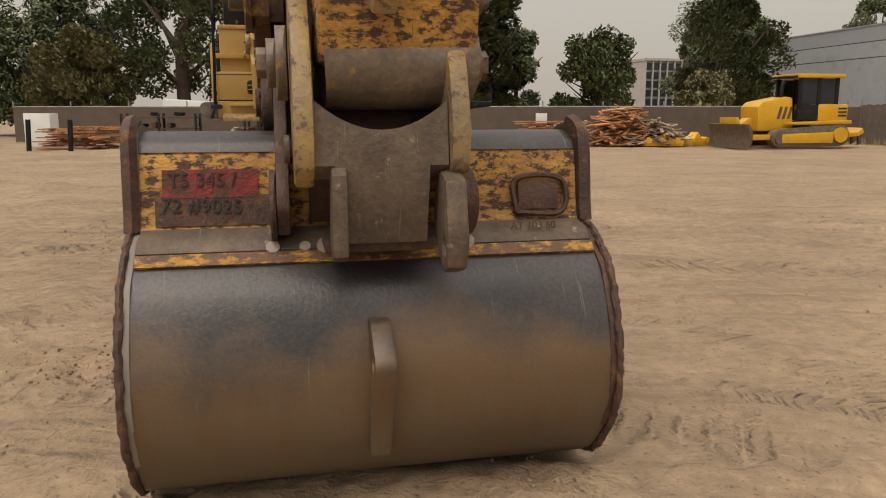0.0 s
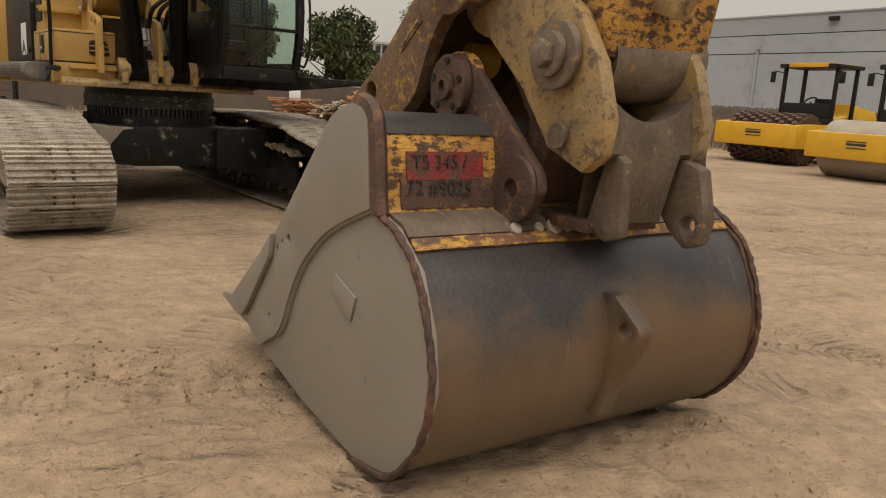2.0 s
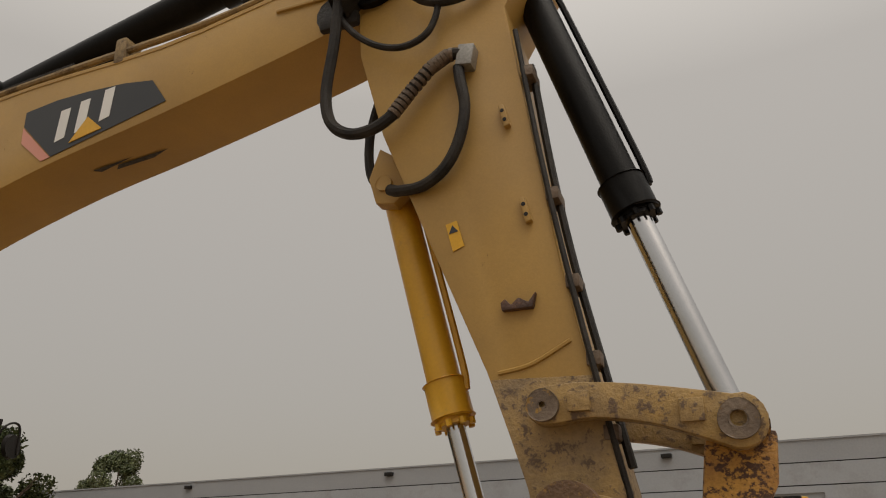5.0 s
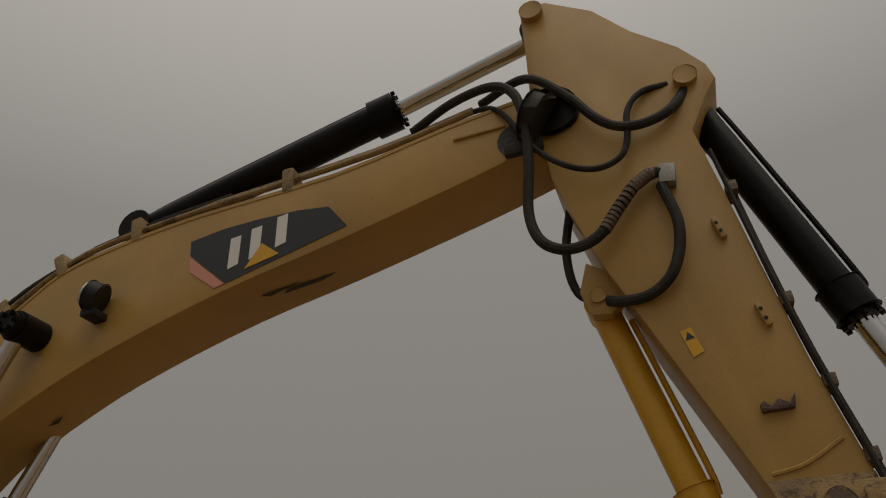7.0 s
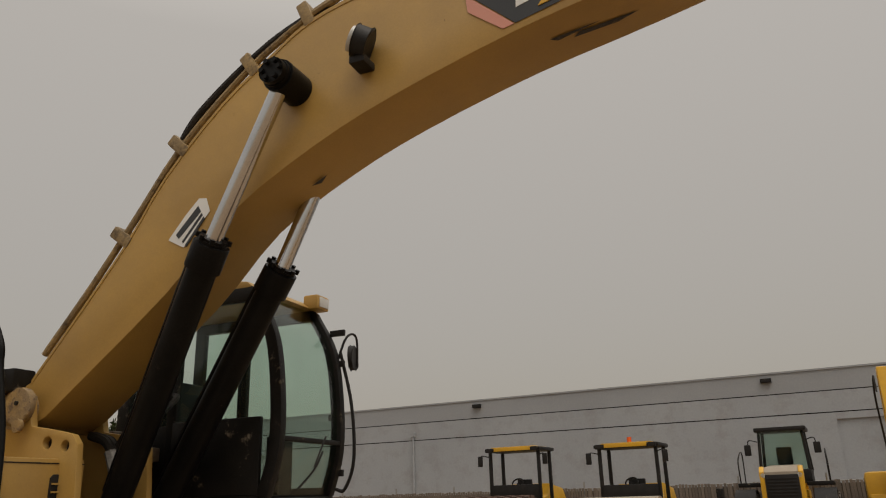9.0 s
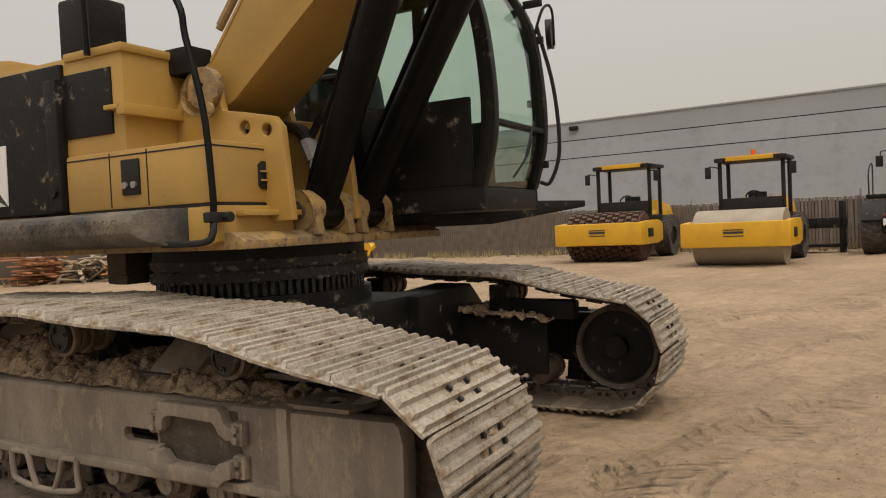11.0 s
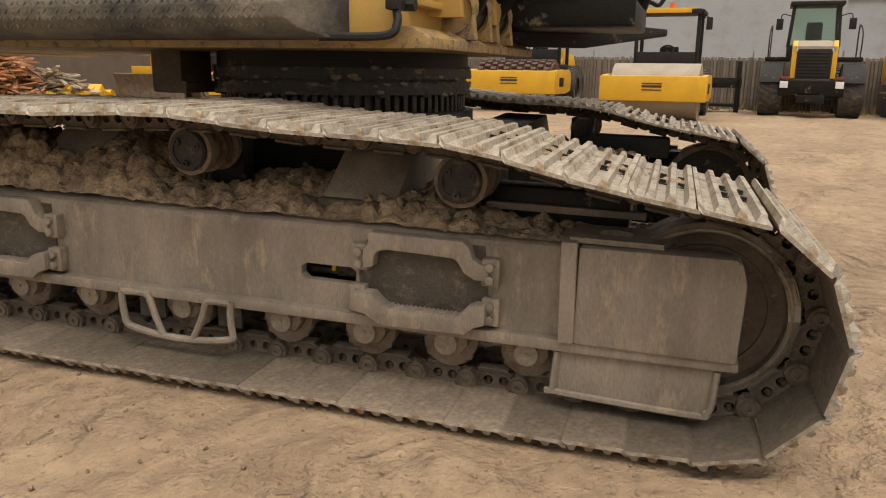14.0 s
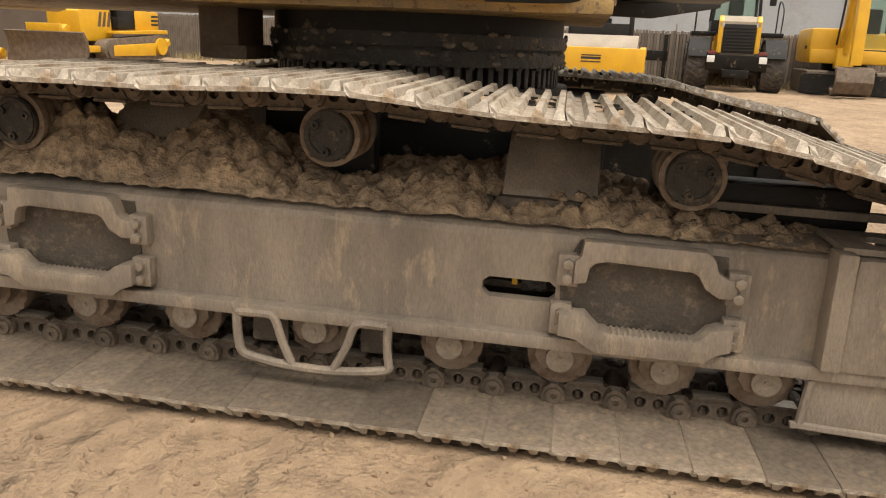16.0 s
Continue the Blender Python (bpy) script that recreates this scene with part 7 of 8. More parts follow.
def wheel_loader(x, y, rz):
    t = thing("wheel_loader", x, y, 0, rz, "dusty yellow wheel loader seen from its radiator end", "wheel loader")
    t.scale = (0.90, 0.90, 0.90)
    for px in (0.0, -3.4):
        for s in (-1, 1):
            tyre(None, px, s * 1.30, 0.86, 0.70, FRESH, t, "large dusty loader tyre")
    part("engine_hood", Shape().prism([(0.75, 1.0), (0.75, 2.45), (0.55, 2.62), (-1.4, 2.72), (-1.4, 1.0)], -0.60, 0.60, 0.08), DRUM, t, "dusty pale engine hood")
    g = part("grille", Shape().box(0.70, -0.54, 1.35, 0.83, 0.54, 2.35, 0.02), DARK, t, "black slatted radiator grille")
    for k in range(8):
        part("slat", Shape().box(0.82, -0.50, 1.42 + k * 0.11, 0.85, 0.50, 1.47 + k * 0.11, 0.008), DARK, g)
    part("bumper", Shape().prism([(0.35, 0.62), (0.95, 0.75), (1.02, 1.28), (0.35, 1.30)], -1.05, 1.05, 0.05), BLACK, t, "black counterweight bumper")
    part("tow_step", Shape().box(0.9, -0.45, 0.5, 1.08, 0.45, 0.78, 0.04), BLACK, t)
    for s in (-1, 1):
        part("tail_lamp", Shape().box(0.86, s * 0.86 - 0.14, 1.30, 0.98, s * 0.86 + 0.14, 1.42, 0.015), REDSPRAY, t)
        part("plate", Shape().box(1.0, s * 0.88 - 0.13, 1.02, 1.035, s * 0.88 + 0.13, 1.25, 0.005), WHITE, t, "blank white plate")
        part("hood_lamp", Shape().cyl((0.74, s * 0.6, 2.33), (0.80, s * 0.6, 2.33), 0.08, 14), LENS, t)
        part("hood_edge", Shape().prism([(0.80, 1.35), (0.80, 2.45), (0.62, 2.64), (0.5, 2.64), (0.5, 1.35)], s * 0.64 - 0.08, s * 0.64 + 0.08, 0.02), FRESH, t)
        part("mudguard", Shape().prism(arc(0, 0.86, 1.02, 20, 170, 10) + arc(0, 0.86, 0.95, 170, 20, 10), min(s * 0.95, s * 1.66), max(s * 0.95, s * 1.66)), BLACK, t)
        part("platform", Shape().box(-1.9, min(s * 0.72, s * 1.6), 1.95, -0.2, max(s * 0.72, s * 1.6), 2.1, 0.03), BLACK, t)
        part("rail", Shape().tube([(-0.3, s * 1.5, 2.1), (-0.3, s * 1.5, 2.9), (-1.2, s * 1.45, 3.2), (-1.3, s * 1.45, 2.1)], 0.025, 6), DARK, t)
    c = part("cab", Shape().box(-2.9, -0.88, 2.05, -1.35, 0.88, 2.55, 0.05), DARK, t, "black loader cab with glass all round")
    for px in (-1.42, -2.82):
        for s in (-1, 1):
            part("post", Shape().cyl((px, s * 0.85, 2.5), (px + (0.05 if px < -2 else -0.08), s * 0.76, 4.0), 0.06, 8), DARK, c)
    part("roof", Shape().box(-2.95, -0.92, 3.96, -1.3, 0.92, 4.12, 0.05), DARK, c)
    for y0, y1, xx in ((-0.78, 0.78, -1.42), (-0.78, 0.78, -2.82)):
        p = part("window", Shape().box(xx - 0.005, y0, 2.55, xx + 0.005, y1, 3.95), GLASS, c)
        p.visible_shadow = False
    part("seat", Shape().box(-2.5, -0.3, 2.5, -2.0, 0.3, 2.75, 0.05).box(-2.1, -0.28, 2.75, -1.95, 0.28, 3.4, 0.06), DARK, c)
    for s in (-1, 1):
        m = part("mirror_arm", Shape().tube([(-1.45, s * 0.85, 3.6), (-1.3, s * 1.15, 3.65), (-1.3, s * 1.2, 3.3)], 0.02, 6), DARK, c)
        part("mirror", Shape().box(-1.36, s * 1.22 - 0.12, 3.1, -1.27, s * 1.22 + 0.12, 3.5, 0.03), DARK, m)
    part("front_frame", Shape().box(-4.3, -0.6, 0.7, -2.8, 0.6, 1.8, 0.06), FRESH, t)
    part("lift_arm", Shape().prism([(-2.9, 2.2), (-3.6, 2.0), (-5.3, 0.5), (-5.6, 0.3), (-5.3, 0.9), (-3.5, 2.5)], -0.55, 0.55, 0.04), FRESH, t)
    part("loader_bucket", Shape().prism([(-5.5, 0.1), (-6.6, 0.05), (-6.6, 0.1), (-5.7, 0.25), (-5.45, 0.7), (-5.6, 1.3), (-5.5, 1.35), (-5.3, 0.8)], -1.6, 1.6, 0.02), SOILED, t)


def mini_excavator(x, y, rz):
    t = thing("small_excavator", x, y, 0, rz, "yellow compact excavator with its dirty bucket on the ground", "excavator")
    for s in (-1, 1):
        tr = Shape().prism(arc(0.9, 0.38, 0.36, -90, 90, 8) + arc(-1.6, 0.38, 0.36, 90, 270, 8), min(s * 0.75, s * 1.35), max(s * 0.75, s * 1.35), 0.02)
        k = part("track", tr, LINKS, t, "rubber-padded crawler track")
        for j in range(14):
            part("shoe", Shape().box(-1.6 + j * 0.19, min(s * 0.72, s * 1.38), 0.73, -1.6 + j * 0.19 + 0.13, max(s * 0.72, s * 1.38), 0.78), TRACK, k)
        part("end_drum", Shape().cyl((0.9, s * 0.8, 0.38), (0.9, s * 1.36, 0.38), 0.30, 16), BLACK, k)
    part("dozer_blade", Shape().prism([(1.62, 0.08), (1.72, 0.06), (1.66, 0.4), (1.70, 0.68), (1.60, 0.70), (1.54, 0.4)], -1.62, 1.62, 0.02), BLACK, t, "black dozer blade")
    part("blade_arm", Shape().box(0.6, -0.6, 0.25, 1.6, 0.6, 0.42, 0.03), BLACK, t)
    part("turntable", Shape().cyl((-0.3, 0, 0.75), (-0.3, 0, 1.02), 0.7, 28), BLACK, t)
    part("body", Shape().prism([(1.0, 1.0), (1.0, 1.45), (0.4, 1.5), (0.4, 1.95), (-1.7, 2.1), (-1.95, 1.6), (-1.8, 1.0)], -1.35, 1.35, 0.10), FRESH, t, "rounded yellow body")
    part("side_hood", Shape().box(-1.2, -1.4, 1.1, 0.95, -0.30, 2.12, 0.16), FRESH, t)
    part("vent", Shape().box(0.2, -1.41, 1.45, 0.6, -1.39, 1.55, 0.004), DARK, t)
    c = part("cab", Shape().box(-0.9, 0.02, 1.3, 0.95, 1.32, 1.48, 0.04), DARK, t, "black compact cab")
    for px in (0.90, -0.86):
        for py in (0.08, 1.26):
            part("post", Shape().box(px - 0.06, py - 0.06, 1.4, px + 0.06, py + 0.06, 3.55, 0.02), DARK, c)
    part("roof", Shape().box(-0.95, 0.0, 3.5, 0.98, 1.34, 3.72, 0.08), FRESH, c)
    part("roof_guard", Shape().box(0.9, 0.2, 3.62, 1.05, 1.15, 3.75, 0.03), BLACK, c)
    for xx in (0.92, -0.88):
        p = part("window", Shape().box(xx - 0.005, 0.14, 1.5, xx + 0.005, 1.2, 3.5), GLASS, c)
        p.visible_shadow = False
    part("seat", Shape().box(-0.4, 0.4, 1.6, 0.1, 0.95, 1.95, 0.06).box(-0.5, 0.42, 1.9, -0.35, 0.93, 2.8, 0.06), DARK, c)
    part("mirror", Shape().box(0.95, 1.36, 3.0, 1.0, 1.5, 3.4, 0.02), DARK, c)
    part("grab_rail", Shape().tube([(0.95, 1.34, 3.3), (1.02, 1.4, 2.6), (0.98, 1.36, 1.6)], 0.02, 6), DARK, c)
    b = part("boom", Shape().prism([(0.9, 1.3), (1.15, 1.2), (1.5, 2.6), (2.0, 4.2), (2.3, 5.0), (2.05, 5.15), (1.6, 4.3), (1.15, 2.8)], -0.52, -0.16, 0.03), FRESH, t, "raised yellow boom")
    part("stick", Shape().prism([(2.05, 5.2), (2.35, 5.15), (2.75, 2.4), (2.85, 1.0), (2.65, 1.0), (2.4, 2.4)], -0.50, -0.18, 0.02), FRESH, t)
    part("boom_cylinder", Shape().cyl((1.25, -0.34, 1.35), (1.95, -0.34, 3.2), 0.11, 14).cyl((1.9, -0.34, 3.1), (2.15, -0.34, 3.8), 0.06, 12), FRESH, t)
    for s in (-0.62, -0.06):
        part("hose", Shape().tube([(1.1, s, 1.6), (1.4, s, 2.8), (1.9, s - 0.05, 4.3), (2.25, s, 4.9), (2.5, s, 4.4)], 0.03, 6), HOSE, t)
    part("swing_post", Shape().box(0.85, -0.6, 0.85, 1.3, -0.05, 1.5, 0.06), FRESH, t)
    part("bucket", Shape().prism([(2.5, 0.95), (2.95, 0.9), (3.1, 0.5), (2.95, 0.15), (2.5, 0.05), (2.2, 0.25), (2.3, 0.3), (2.55, 0.2), (2.85, 0.3), (2.9, 0.6), (2.75, 0.8)], -0.86, 0.20, 0.02), SOILED, t, "dirty steel bucket")


def bulldozer(x, y, rz):
    t = thing("bulldozer", x, y, 0, rz, "yellow crawler bulldozer with brown worn blade", "bulldozer")
    t.scale = (0.94, 0.94, 0.94)
    for s in (-1, 1):
        loop = arc(1.55, 0.50, 0.40, -90, 80, 8) + [(0.3, 1.0)] + arc(-1.35, 0.62, 0.48, 90, 270, 8)
        inner = [(0.05 + px * 0.88, 0.54 + (pz - 0.54) * 0.80) for px, pz in loop[::-1]]
        k = part("track", Shape().prism(loop + [loop[0]][:0], min(s * 1.0, s * 1.5), max(s * 1.0, s * 1.5), 0.02), LINKS, t, "dirty crawler track")
        part("track_frame", Shape().prism([(1.5, 0.28), (1.5, 0.68), (-1.0, 0.78), (-1.0, 0.28)], min(s * 1.46, s * 1.56), max(s * 1.46, s * 1.56), 0.03), FRESH, k, "yellow track frame")
        part("final_drive", Shape().cyl((-1.35, s * 1.4, 0.64), (-1.35, s * 1.60, 0.64), 0.34, 22, b=0.04), FRESH, k)
        part("idler", Shape().cyl((1.55, s * 1.4, 0.50), (1.55, s * 1.54, 0.50), 0.28, 22, b=0.02), LINKS, k)
        for j in range(30):
            a = j / 30
            part("shoe", Shape().box(-1.5 + 0.105 * j, min(s * 0.98, s * 1.52), 0.06 if False else 0.05, -1.5 + 0.105 * j + 0.02, max(s * 0.98, s * 1.52), 0.10), TRACK, k)
        part("push_arm", Shape().box(1.4, min(s * 1.1, s * 1.3), 0.42, 2.9, max(s * 1.1, s * 1.3), 0.66, 0.03), FRESH, t)
        part("fender", Shape().prism([(1.0, 1.10), (-1.9, 1.14), (-1.9, 1.3), (1.0, 1.2)], min(s * 0.85, s * 1.5), max(s * 0.85, s * 1.5), 0.02), FRESH, t)
    part("hood", Shape().prism([(2.25, 0.8), (2.30, 1.9), (2.05, 2.12), (0.85, 2.35), (0.60, 2.30), (0.5, 0.8)], -0.75, 0.75, 0.10), FRESH, t, "rounded yellow hood with louvres")
    for k in range(3):
        part("louvre", Shape().prism([(1.35 - 0.25 * k, 1.35), (1.2 - 0.25 * k, 1.9), (1.08 - 0.25 * k, 1.9), (1.2 - 0.25 * k, 1.35)], -0.765, -0.75), SOILED, t)
        part("louvre", Shape().prism([(1.35 - 0.25 * k, 1.35), (1.2 - 0.25 * k, 1.9), (1.08 - 0.25 * k, 1.9), (1.2 - 0.25 * k, 1.35)], 0.75, 0.765), SOILED, t)
    part("exhaust", Shape().tube([(0.95, 0.4, 2.2), (0.95, 0.4, 2.8), (0.85, 0.4, 3.05)], 0.09, 10), DARK, t)
    c = part("cab", Shape().box(-1.55, -0.95, 1.3, 0.45, 0.95, 1.75, 0.05), DARK, t, "black cab with yellow roof")
    for px in (0.36, -0.55, -1.46):
        for s in (-1, 1):
            part("post", Shape().box(px - 0.08, s * 0.88 - 0.06, 1.7, px + 0.08, s * 0.88 + 0.06, 3.2, 0.02), DARK, c)
    part("door", Shape().box(-0.5, 0.86, 1.3, 0.35, 0.94, 2.0, 0.02), DARK, c)
    part("door", Shape().box(-0.5, -0.94, 1.3, 0.35, -0.86, 2.0, 0.02), DARK, c)
    part("rear_side", Shape().box(-2.05, -0.98, 1.25, -0.55, 0.98, 2.02, 0.08), FRESH, t, "yellow rear side panel with plain dark bars")
    for s in (-1, 1):
        for k in range(3):
            part("bar", Shape().box(-1.98 + 0.0 * k, min(s * 0.98, s * 0.99), 1.46 + 0.16 * k, -1.55, max(s * 0.98, s * 0.99), 1.54 + 0.16 * k), DECAL, t)
        for x0, x1 in ((-0.46, 0.28), (-1.36, -0.65)):
            p = part("window", Shape().box(x0, s * 0.90 - 0.004, 2.02, x1, s * 0.90 + 0.004, 3.15), DARKGLASS, c)
            p.visible_shadow = False
    part("seat", Shape().box(-1.0, -0.3, 1.75, -0.5, 0.3, 2.1, 0.05).box(-1.15, -0.3, 2.0, -1.0, 0.3, 2.75, 0.05), DARK, c)
    part("roof", Shape().box(-1.75, -1.05, 3.18, 0.62, 1.05, 3.36, 0.05), FRESH, c, "yellow cab roof")
    part("roof_visor", Shape().box(0.6, -1.0, 3.18, 0.75, 1.0, 3.28, 0.02), DARK, c)
    bl = part("blade", Shape().prism([(3.15, 0.06), (3.30, 0.04), (3.18, 0.45), (3.20, 0.85), (3.34, 1.12), (3.24, 1.15), (3.05, 0.85), (3.02, 0.45)], -1.75, 1.75, 0.02), SOILED, t, "brown scuffed curved blade")
    part("spill_guard", Shape().prism([(3.1, 1.12), (3.28, 1.12), (3.3, 1.42), (3.2, 1.42)], -0.75, 0.75, 0.02), FRESH, bl)
    part("blade_frame", Shape().prism([(2.2, 0.5), (3.1, 0.4), (3.1, 0.95), (2.4, 1.4), (2.2, 1.3)], -0.3, 0.3, 0.04), FRESH, t)
    part("ripper", Shape().prism([(-1.9, 0.7), (-2.9, 0.75), (-3.1, 0.95), (-3.2, 0.7), (-2.9, 0.55), (-2.0, 0.5)], -0.7, 0.7, 0.03), FRESH, t)
    for y0 in (-0.5, 0.0, 0.5):
        part("ripper_tooth", Shape().prism([(-3.0, 0.8), (-3.12, 0.8), (-3.2, 0.25), (-3.05, 0.15)], y0 - 0.05, y0 + 0.05, 0.01), SOILED, t)


ROW = 190.0
roller(18.15, 20.5, ROW, True, 0.98)
roller(16.5, 15.1, ROW, False, 0.91)
wheel_loader(21.6, 11.7, ROW)
mini_excavator(23.6, 8.3, ROW)
bulldozer(15.4, 33.6, 189)


# ---- loose things along the fences ----
def bench(x, y, rz):
    t = thing("work_bench", x, y, 0, rz, "heavy dark steel bench standing at the fence", "bench")
    part("top", Shape().box(-1.3, -0.4, 0.85, 1.3, 0.4, 1.2, 0.03), BLACK, t)
    for a in (-1.2, 1.2):
        part("leg", Shape().box(a - 0.07, -0.4, 0, a + 0.07, 0.4, 1.75 if a < 0 else 0.9, 0.02), BLACK, t)
    part("shelf", Shape().box(-1.3, -0.35, 0.2, 1.3, 0.35, 0.3, 0.02), BLACK, t)


bench(22.3, 15.3, 100)


def timber_pile(x, y, rz, w, d, h, seed, label, material, neat):
    rng = random.Random(seed)
    t = thing("timber_pile", x, y, 0, rz, label, "timber", "timber piles along the fence")
    first = part("board", Shape().box(-0.75, -0.07, -0.025, 0.75, 0.07, 0.025), material, t)
    k, z = 0, 0.04
    while z < h:
        f = 1 - 0.75 * z / h if not neat else 1
        for j in range(int(2 + 5 * w * f / 2)):
            o = first if k == 0 else first.copy()
            if k:
                scene.collection.objects.link(o)
                if material is TIMBER and rng.random() < 0.35:
                    o.data = first.data
            ang = (rng.gauss(0, 12), rng.gauss(0, 14), rng.uniform(0, 180)) if not neat else (0, 0, (k % 2) * 90 + rng.gauss(0, 3))
            o.matrix_basis = pose(S * rng.uniform(-w / 2, w / 2) * f, S * rng.uniform(-d / 2, d / 2) * f, S * (z + rng.uniform(0, 0.06)), *ang)
            k += 1
        z += 0.085


timber_pile(8.3, 35.4, 8, 3.6, 1.6, 1.7, 1, "heap of broken orange pallets and boards", TIMBER, False)
timber_pile(9.8, 35.0, -5, 2.2, 1.2, 1.1, 2, "heap of pale weathered boards and pallets", OLD_TIMBER, False)
timber_pile(6.3, 36.2, 10, 2.4, 1.4, 0.9, 5, "low heap of pale weathered boards", OLD_TIMBER, False)
timber_pile(4.9, 37.4, 0, 1.5, 1.0, 1.1, 3, "small stack of pallets at the fence", TIMBER, True)
timber_pile(-15.6, 32.8, 5, 2.6, 1.6, 0.9, 4, "stack of orange timber in the yard corner", TIMBER, True)
timber_pile(-9.5, 37.0, 5, 2.0, 1.4, 0.8, 6, "low heap of weathered boards at the fence", OLD_TIMBER, False)


def spare_attachment(x, y, rz, k):
    rng = random.Random(k)
    t = thing("spare_attachment", x, y, 0, rz, "yellow spare machine attachment lying on the dirt", "attachment", "attachments lying by the fence")
    t.scale = (0.7, 0.7, 0.7)
    part("body", Shape().prism([(-1.3, 0.05), (1.2, 0.05), (1.3, 0.4), (0.5, 0.55), (0.2, 0.95), (-0.1, 0.6), (-1.2, 0.45)], -0.4, 0.4, 0.05), FRESH, t)
    for a in (-0.9, 0.0, 0.9):
        part("knuckle", Shape().cyl((a, -0.5, 0.42), (a, 0.5, 0.42), 0.2, 14, b=0.03), FRESH, t)
    part("arm", Shape().cyl((-0.6, 0.3, 0.4), (0.3, -0.1, 0.85), 0.1, 10), FRESH, t)


spare_attachment(11.5, 35.2, 20, 1)
spare_attachment(10.0, 34.6, -10, 2)


def steel_rack(x, y, rz, w, label):
    t = thing("steel_rack", x, y, 0, rz, label, "rack")
    for a in (-w / 2, 0, w / 2):
        for b in (-0.4, 0.4):
            part("upright", Shape().box(a - 0.05, b - 0.05, 0, a + 0.05, b + 0.05, 1.5, 0.01), DARK, t)
    for z in (0.3, 0.8, 1.3):
        part("shelf", Shape().box(-w / 2, -0.45, z, w / 2, 0.45, z + 0.06, 0.01), RUST, t)
    rng = random.Random(8)
    for k in range(8):
        a, z = rng.uniform(-w / 2 + 0.2, w / 2 - 0.2), rng.choice((0.36, 0.86, 1.36))
        part("stored_part", Shape().cyl((a, -0.3, z + 0.12), (a + 0.05, 0.3, z + 0.12), rng.uniform(0.07, 0.14), 10), RUST if k % 2 else BLACK, t)


steel_rack(-12.6, 34.2, 4, 3.2, "dark steel rack loaded with rusty machine parts")
steel_rack(-8.2, 36.6, 0, 2.4, "dark steel rack loaded with rusty machine parts")
single("notice_board", Shape().box(-0.28, -0.03, 1.0, 0.28, 0, 1.5, 0.01), WHITE, "weathered white notice board on the fence", "sign", (4.9, 38.1, 0))
single("cabinet_box", Shape().box(-0.6, -0.4, 0, 0.6, 0.4, 1.5, 0.03), WHITE, "white metal box in the yard corner", "box", (-18.4, 35.0, 0))
for k, (x, y) in enumerate(((-16.9, 31.0), (-15.0, 30.6))):
    single("bollard", Shape().cyl((0, 0, 0), (0.06, 0, 1.25), 0.09, 12, b=0.02), DARK, "dark steel bollard standing in the yard", "bollard", (x, y, 0), group="bollards in the corner")


def office(x, y, rz):
    t = thing("office_building", x, y, 0, rz, "far office block with a grid of dark windows", "building")
    part("wall", Shape().box(-4, 0.3, 0, 4, 8, 7.0), GREYBLDG, t)
    part("roof", Shape().box(-4.1, 0, 7.0, 4.1, 8, 7.25), GREYBLDG, t)
    for i in range(9):
        part("mullion", Shape().box(-4.0 + i * 0.87, 0.05, 0.3, -3.86 + i * 0.87, 0.3, 7.0), GREYBLDG, t)
        for j in range(7):
            part("window", Shape().box(-3.85 + i * 0.87, 0.2, 0.4 + j * 0.94, -3.85 + i * 0.87 + 0.70, 0.29, 0.4 + j * 0.94 + 0.72), DARKGLASS, t)


office(25.6, 84, 15)


def parked_van(x, y, rz):
    t = thing("parked_van", x, y, 0, rz, "white van parked beyond the fence", "van")
    part("body", Shape().prism([(-2.4, 0.4), (2.3, 0.4), (2.4, 1.1), (1.6, 1.3), (1.0, 2.1), (-2.3, 2.3)], -0.95, 0.95, 0.12), WHITE, t)
    part("window", Shape().prism([(1.5, 1.32), (1.0, 2.0), (0.3, 2.0), (0.3, 1.35)], -0.96, 0.96), DARKGLASS, t)
    for a in (-1.5, 1.5):
        for s in (-1, 1):
            part("wheel", Shape().cyl((a, s * 0.75, 0.36), (a, s * 0.98, 0.36), 0.36, 18, b=0.04), RUBBER, t)


parked_van(-13.5, 44.0, 10)


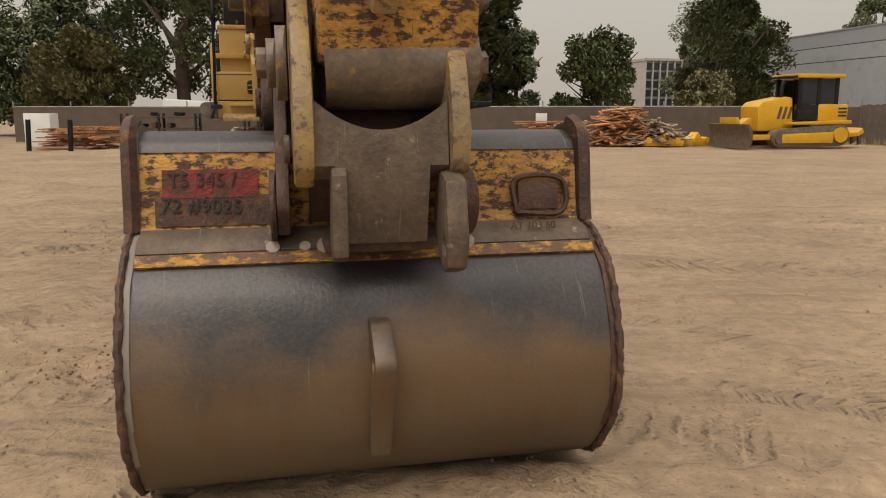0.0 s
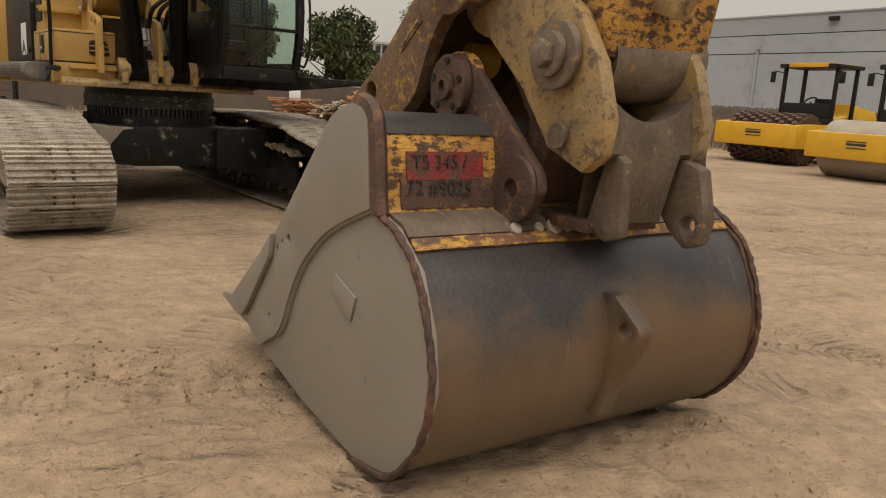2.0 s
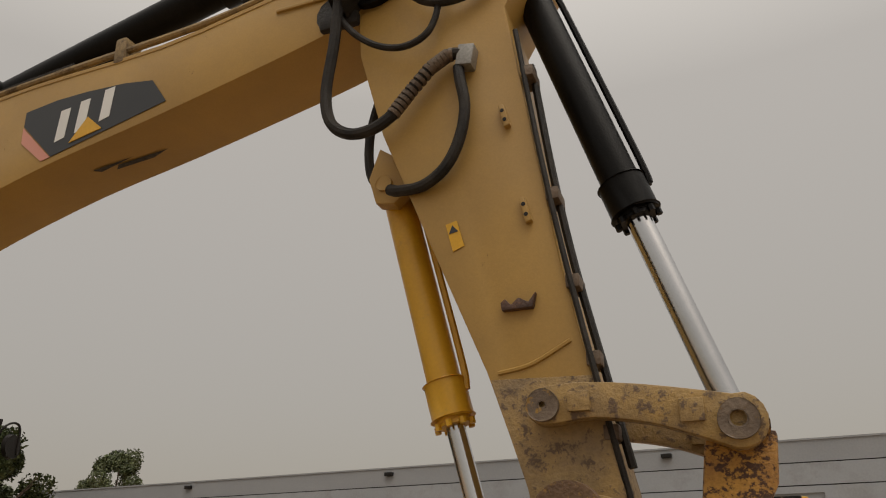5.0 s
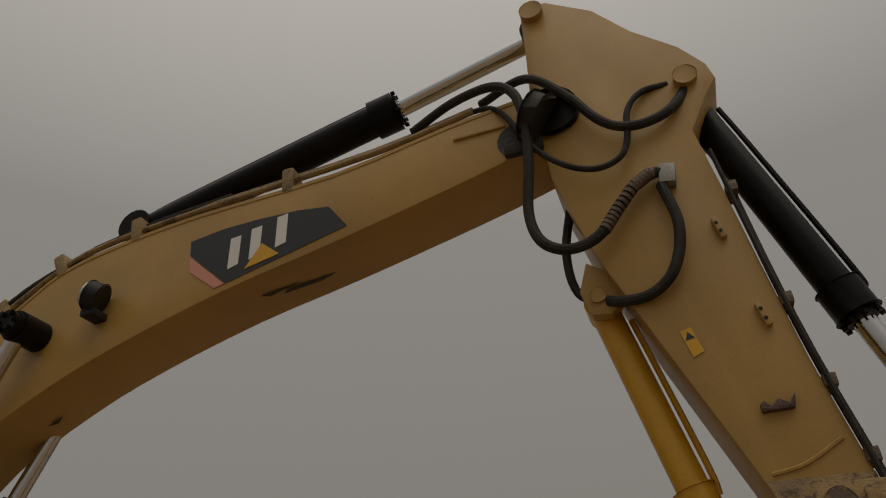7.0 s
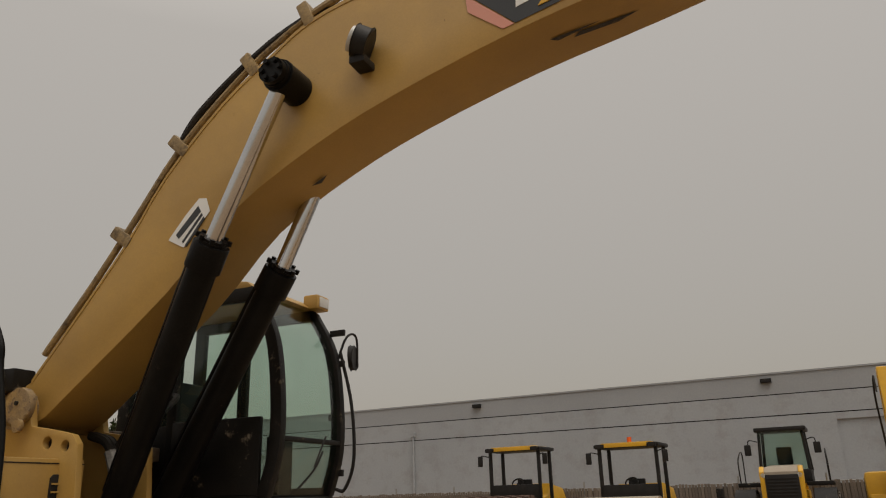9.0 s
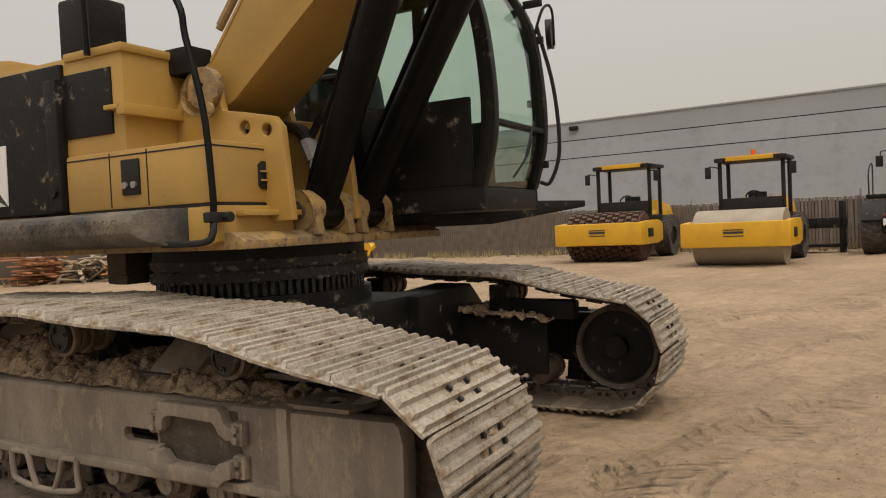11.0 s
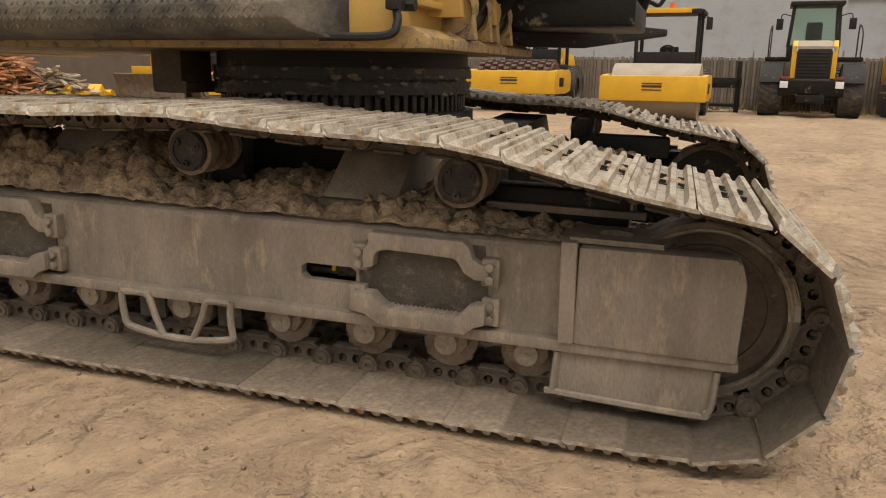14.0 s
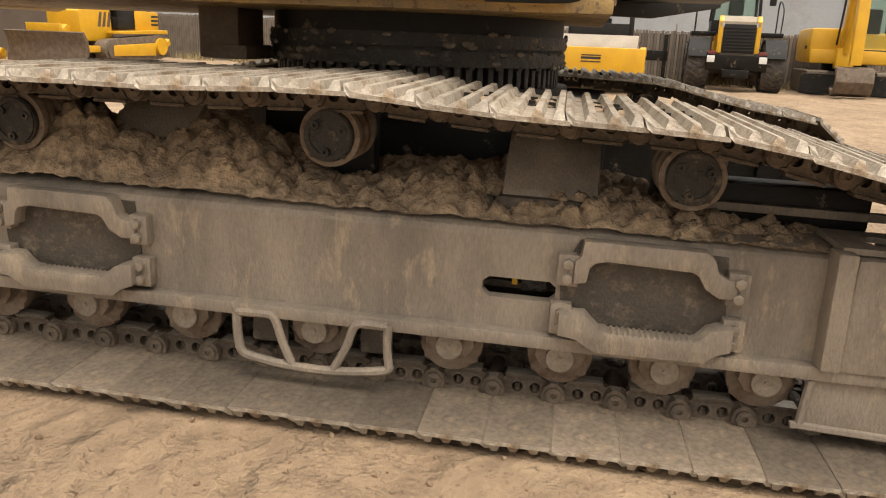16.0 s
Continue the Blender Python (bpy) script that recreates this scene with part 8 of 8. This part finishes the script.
# ---- dry grass along the fences, clods and stones on the dirt ----
def tufts():
    rng = random.Random(12)
    verts, faces = [], []
    a, b = Vector((20.6, 37.8)), Vector((33.0, -31.0))
    for k in range(5200):
        if k % 4:
            u = rng.random()
            p = a.lerp(b, u * 0.75) + Vector((-rng.random() ** 2 * 1.4 - 0.1, 0))
        else:
            p = Vector((rng.uniform(-20, 20), 37.6 - rng.random() ** 2 * 1.2))
        if noise.noise((p.x * 0.7, p.y * 0.7, 0)) < -0.05:
            continue
        h, w, an = rng.uniform(0.1, 0.42), 0.03, rng.uniform(0, math.tau)
        i = len(verts)
        dx, dy = w * math.cos(an), w * math.sin(an)
        verts += [(S * (p.x - dx), S * (p.y - dy), 0), (S * (p.x + dx), S * (p.y + dy), 0), (S * (p.x + rng.gauss(0, 0.1)), S * (p.y + rng.gauss(0, 0.1)), S * h)]
        faces.append((i, i + 1, i + 2))
    me = bpy.data.meshes.new("dry_grass")
    me.from_pydata(verts, [], faces)
    me.materials.append(STRAW)
    tagged(new("dry_grass", me), "dry straw-coloured grass along the fence foot", "grass", kind="stuff")


def clods():
    rng = random.Random(5)
    verts, faces = [], []
    ico = bmesh.new()
    bmesh.ops.create_icosphere(ico, subdivisions=1, radius=1)
    base = [v.co.copy() for v in ico.verts]
    tri = [[v.index for v in f.verts] for f in ico.faces]
    ico.free()
    spots = [(-2.45, 4.36, 0.2, 50), (-2.15, 4.42, 0.2, 60), (-1.55, 4.1, 0.2, 50), (0.35, 2.75, 0.35, 60), (-4.1, 9.4, 0.5, 90), (-4.3, 10.8, 0.5, 90), (-3.6, 8.4, 0.4, 60)]
    pts = [(px + rng.gauss(0, r), py + rng.gauss(0, r), rng.uniform(0.005, 0.016)) for px, py, r, n in spots for _ in range(n)]
    pts += [(rng.uniform(-8, 9), rng.uniform(1.5, 16), rng.uniform(0.004, 0.010) * (2.2 if rng.random() < 0.03 else 1)) for _ in range(2200)]
    for x, y, r in pts:
        z = ground_height(x, y)
        i = len(verts)
        q = Euler((rng.uniform(0, 3), rng.uniform(0, 3), rng.uniform(0, 3))).to_matrix()
        for c in base:
            v = q @ Vector((c.x, c.y * rng.uniform(0.7, 1), c.z * 0.7)) * r * rng.uniform(0.8, 1.2)
            verts.append((S * (x + v.x), S * (y + v.y), S * (z + v.z + r * 0.25)))
        faces += [[i + a for a in f] for f in tri]
    me = bpy.data.meshes.new("dirt_clods")
    me.from_pydata(verts, [], faces)
    me.materials.append(GROUND)
    tagged(new("dirt_clods", me), "small brown clods and stones scattered on the dirt", "clods", kind="stuff")


tufts()
clods()
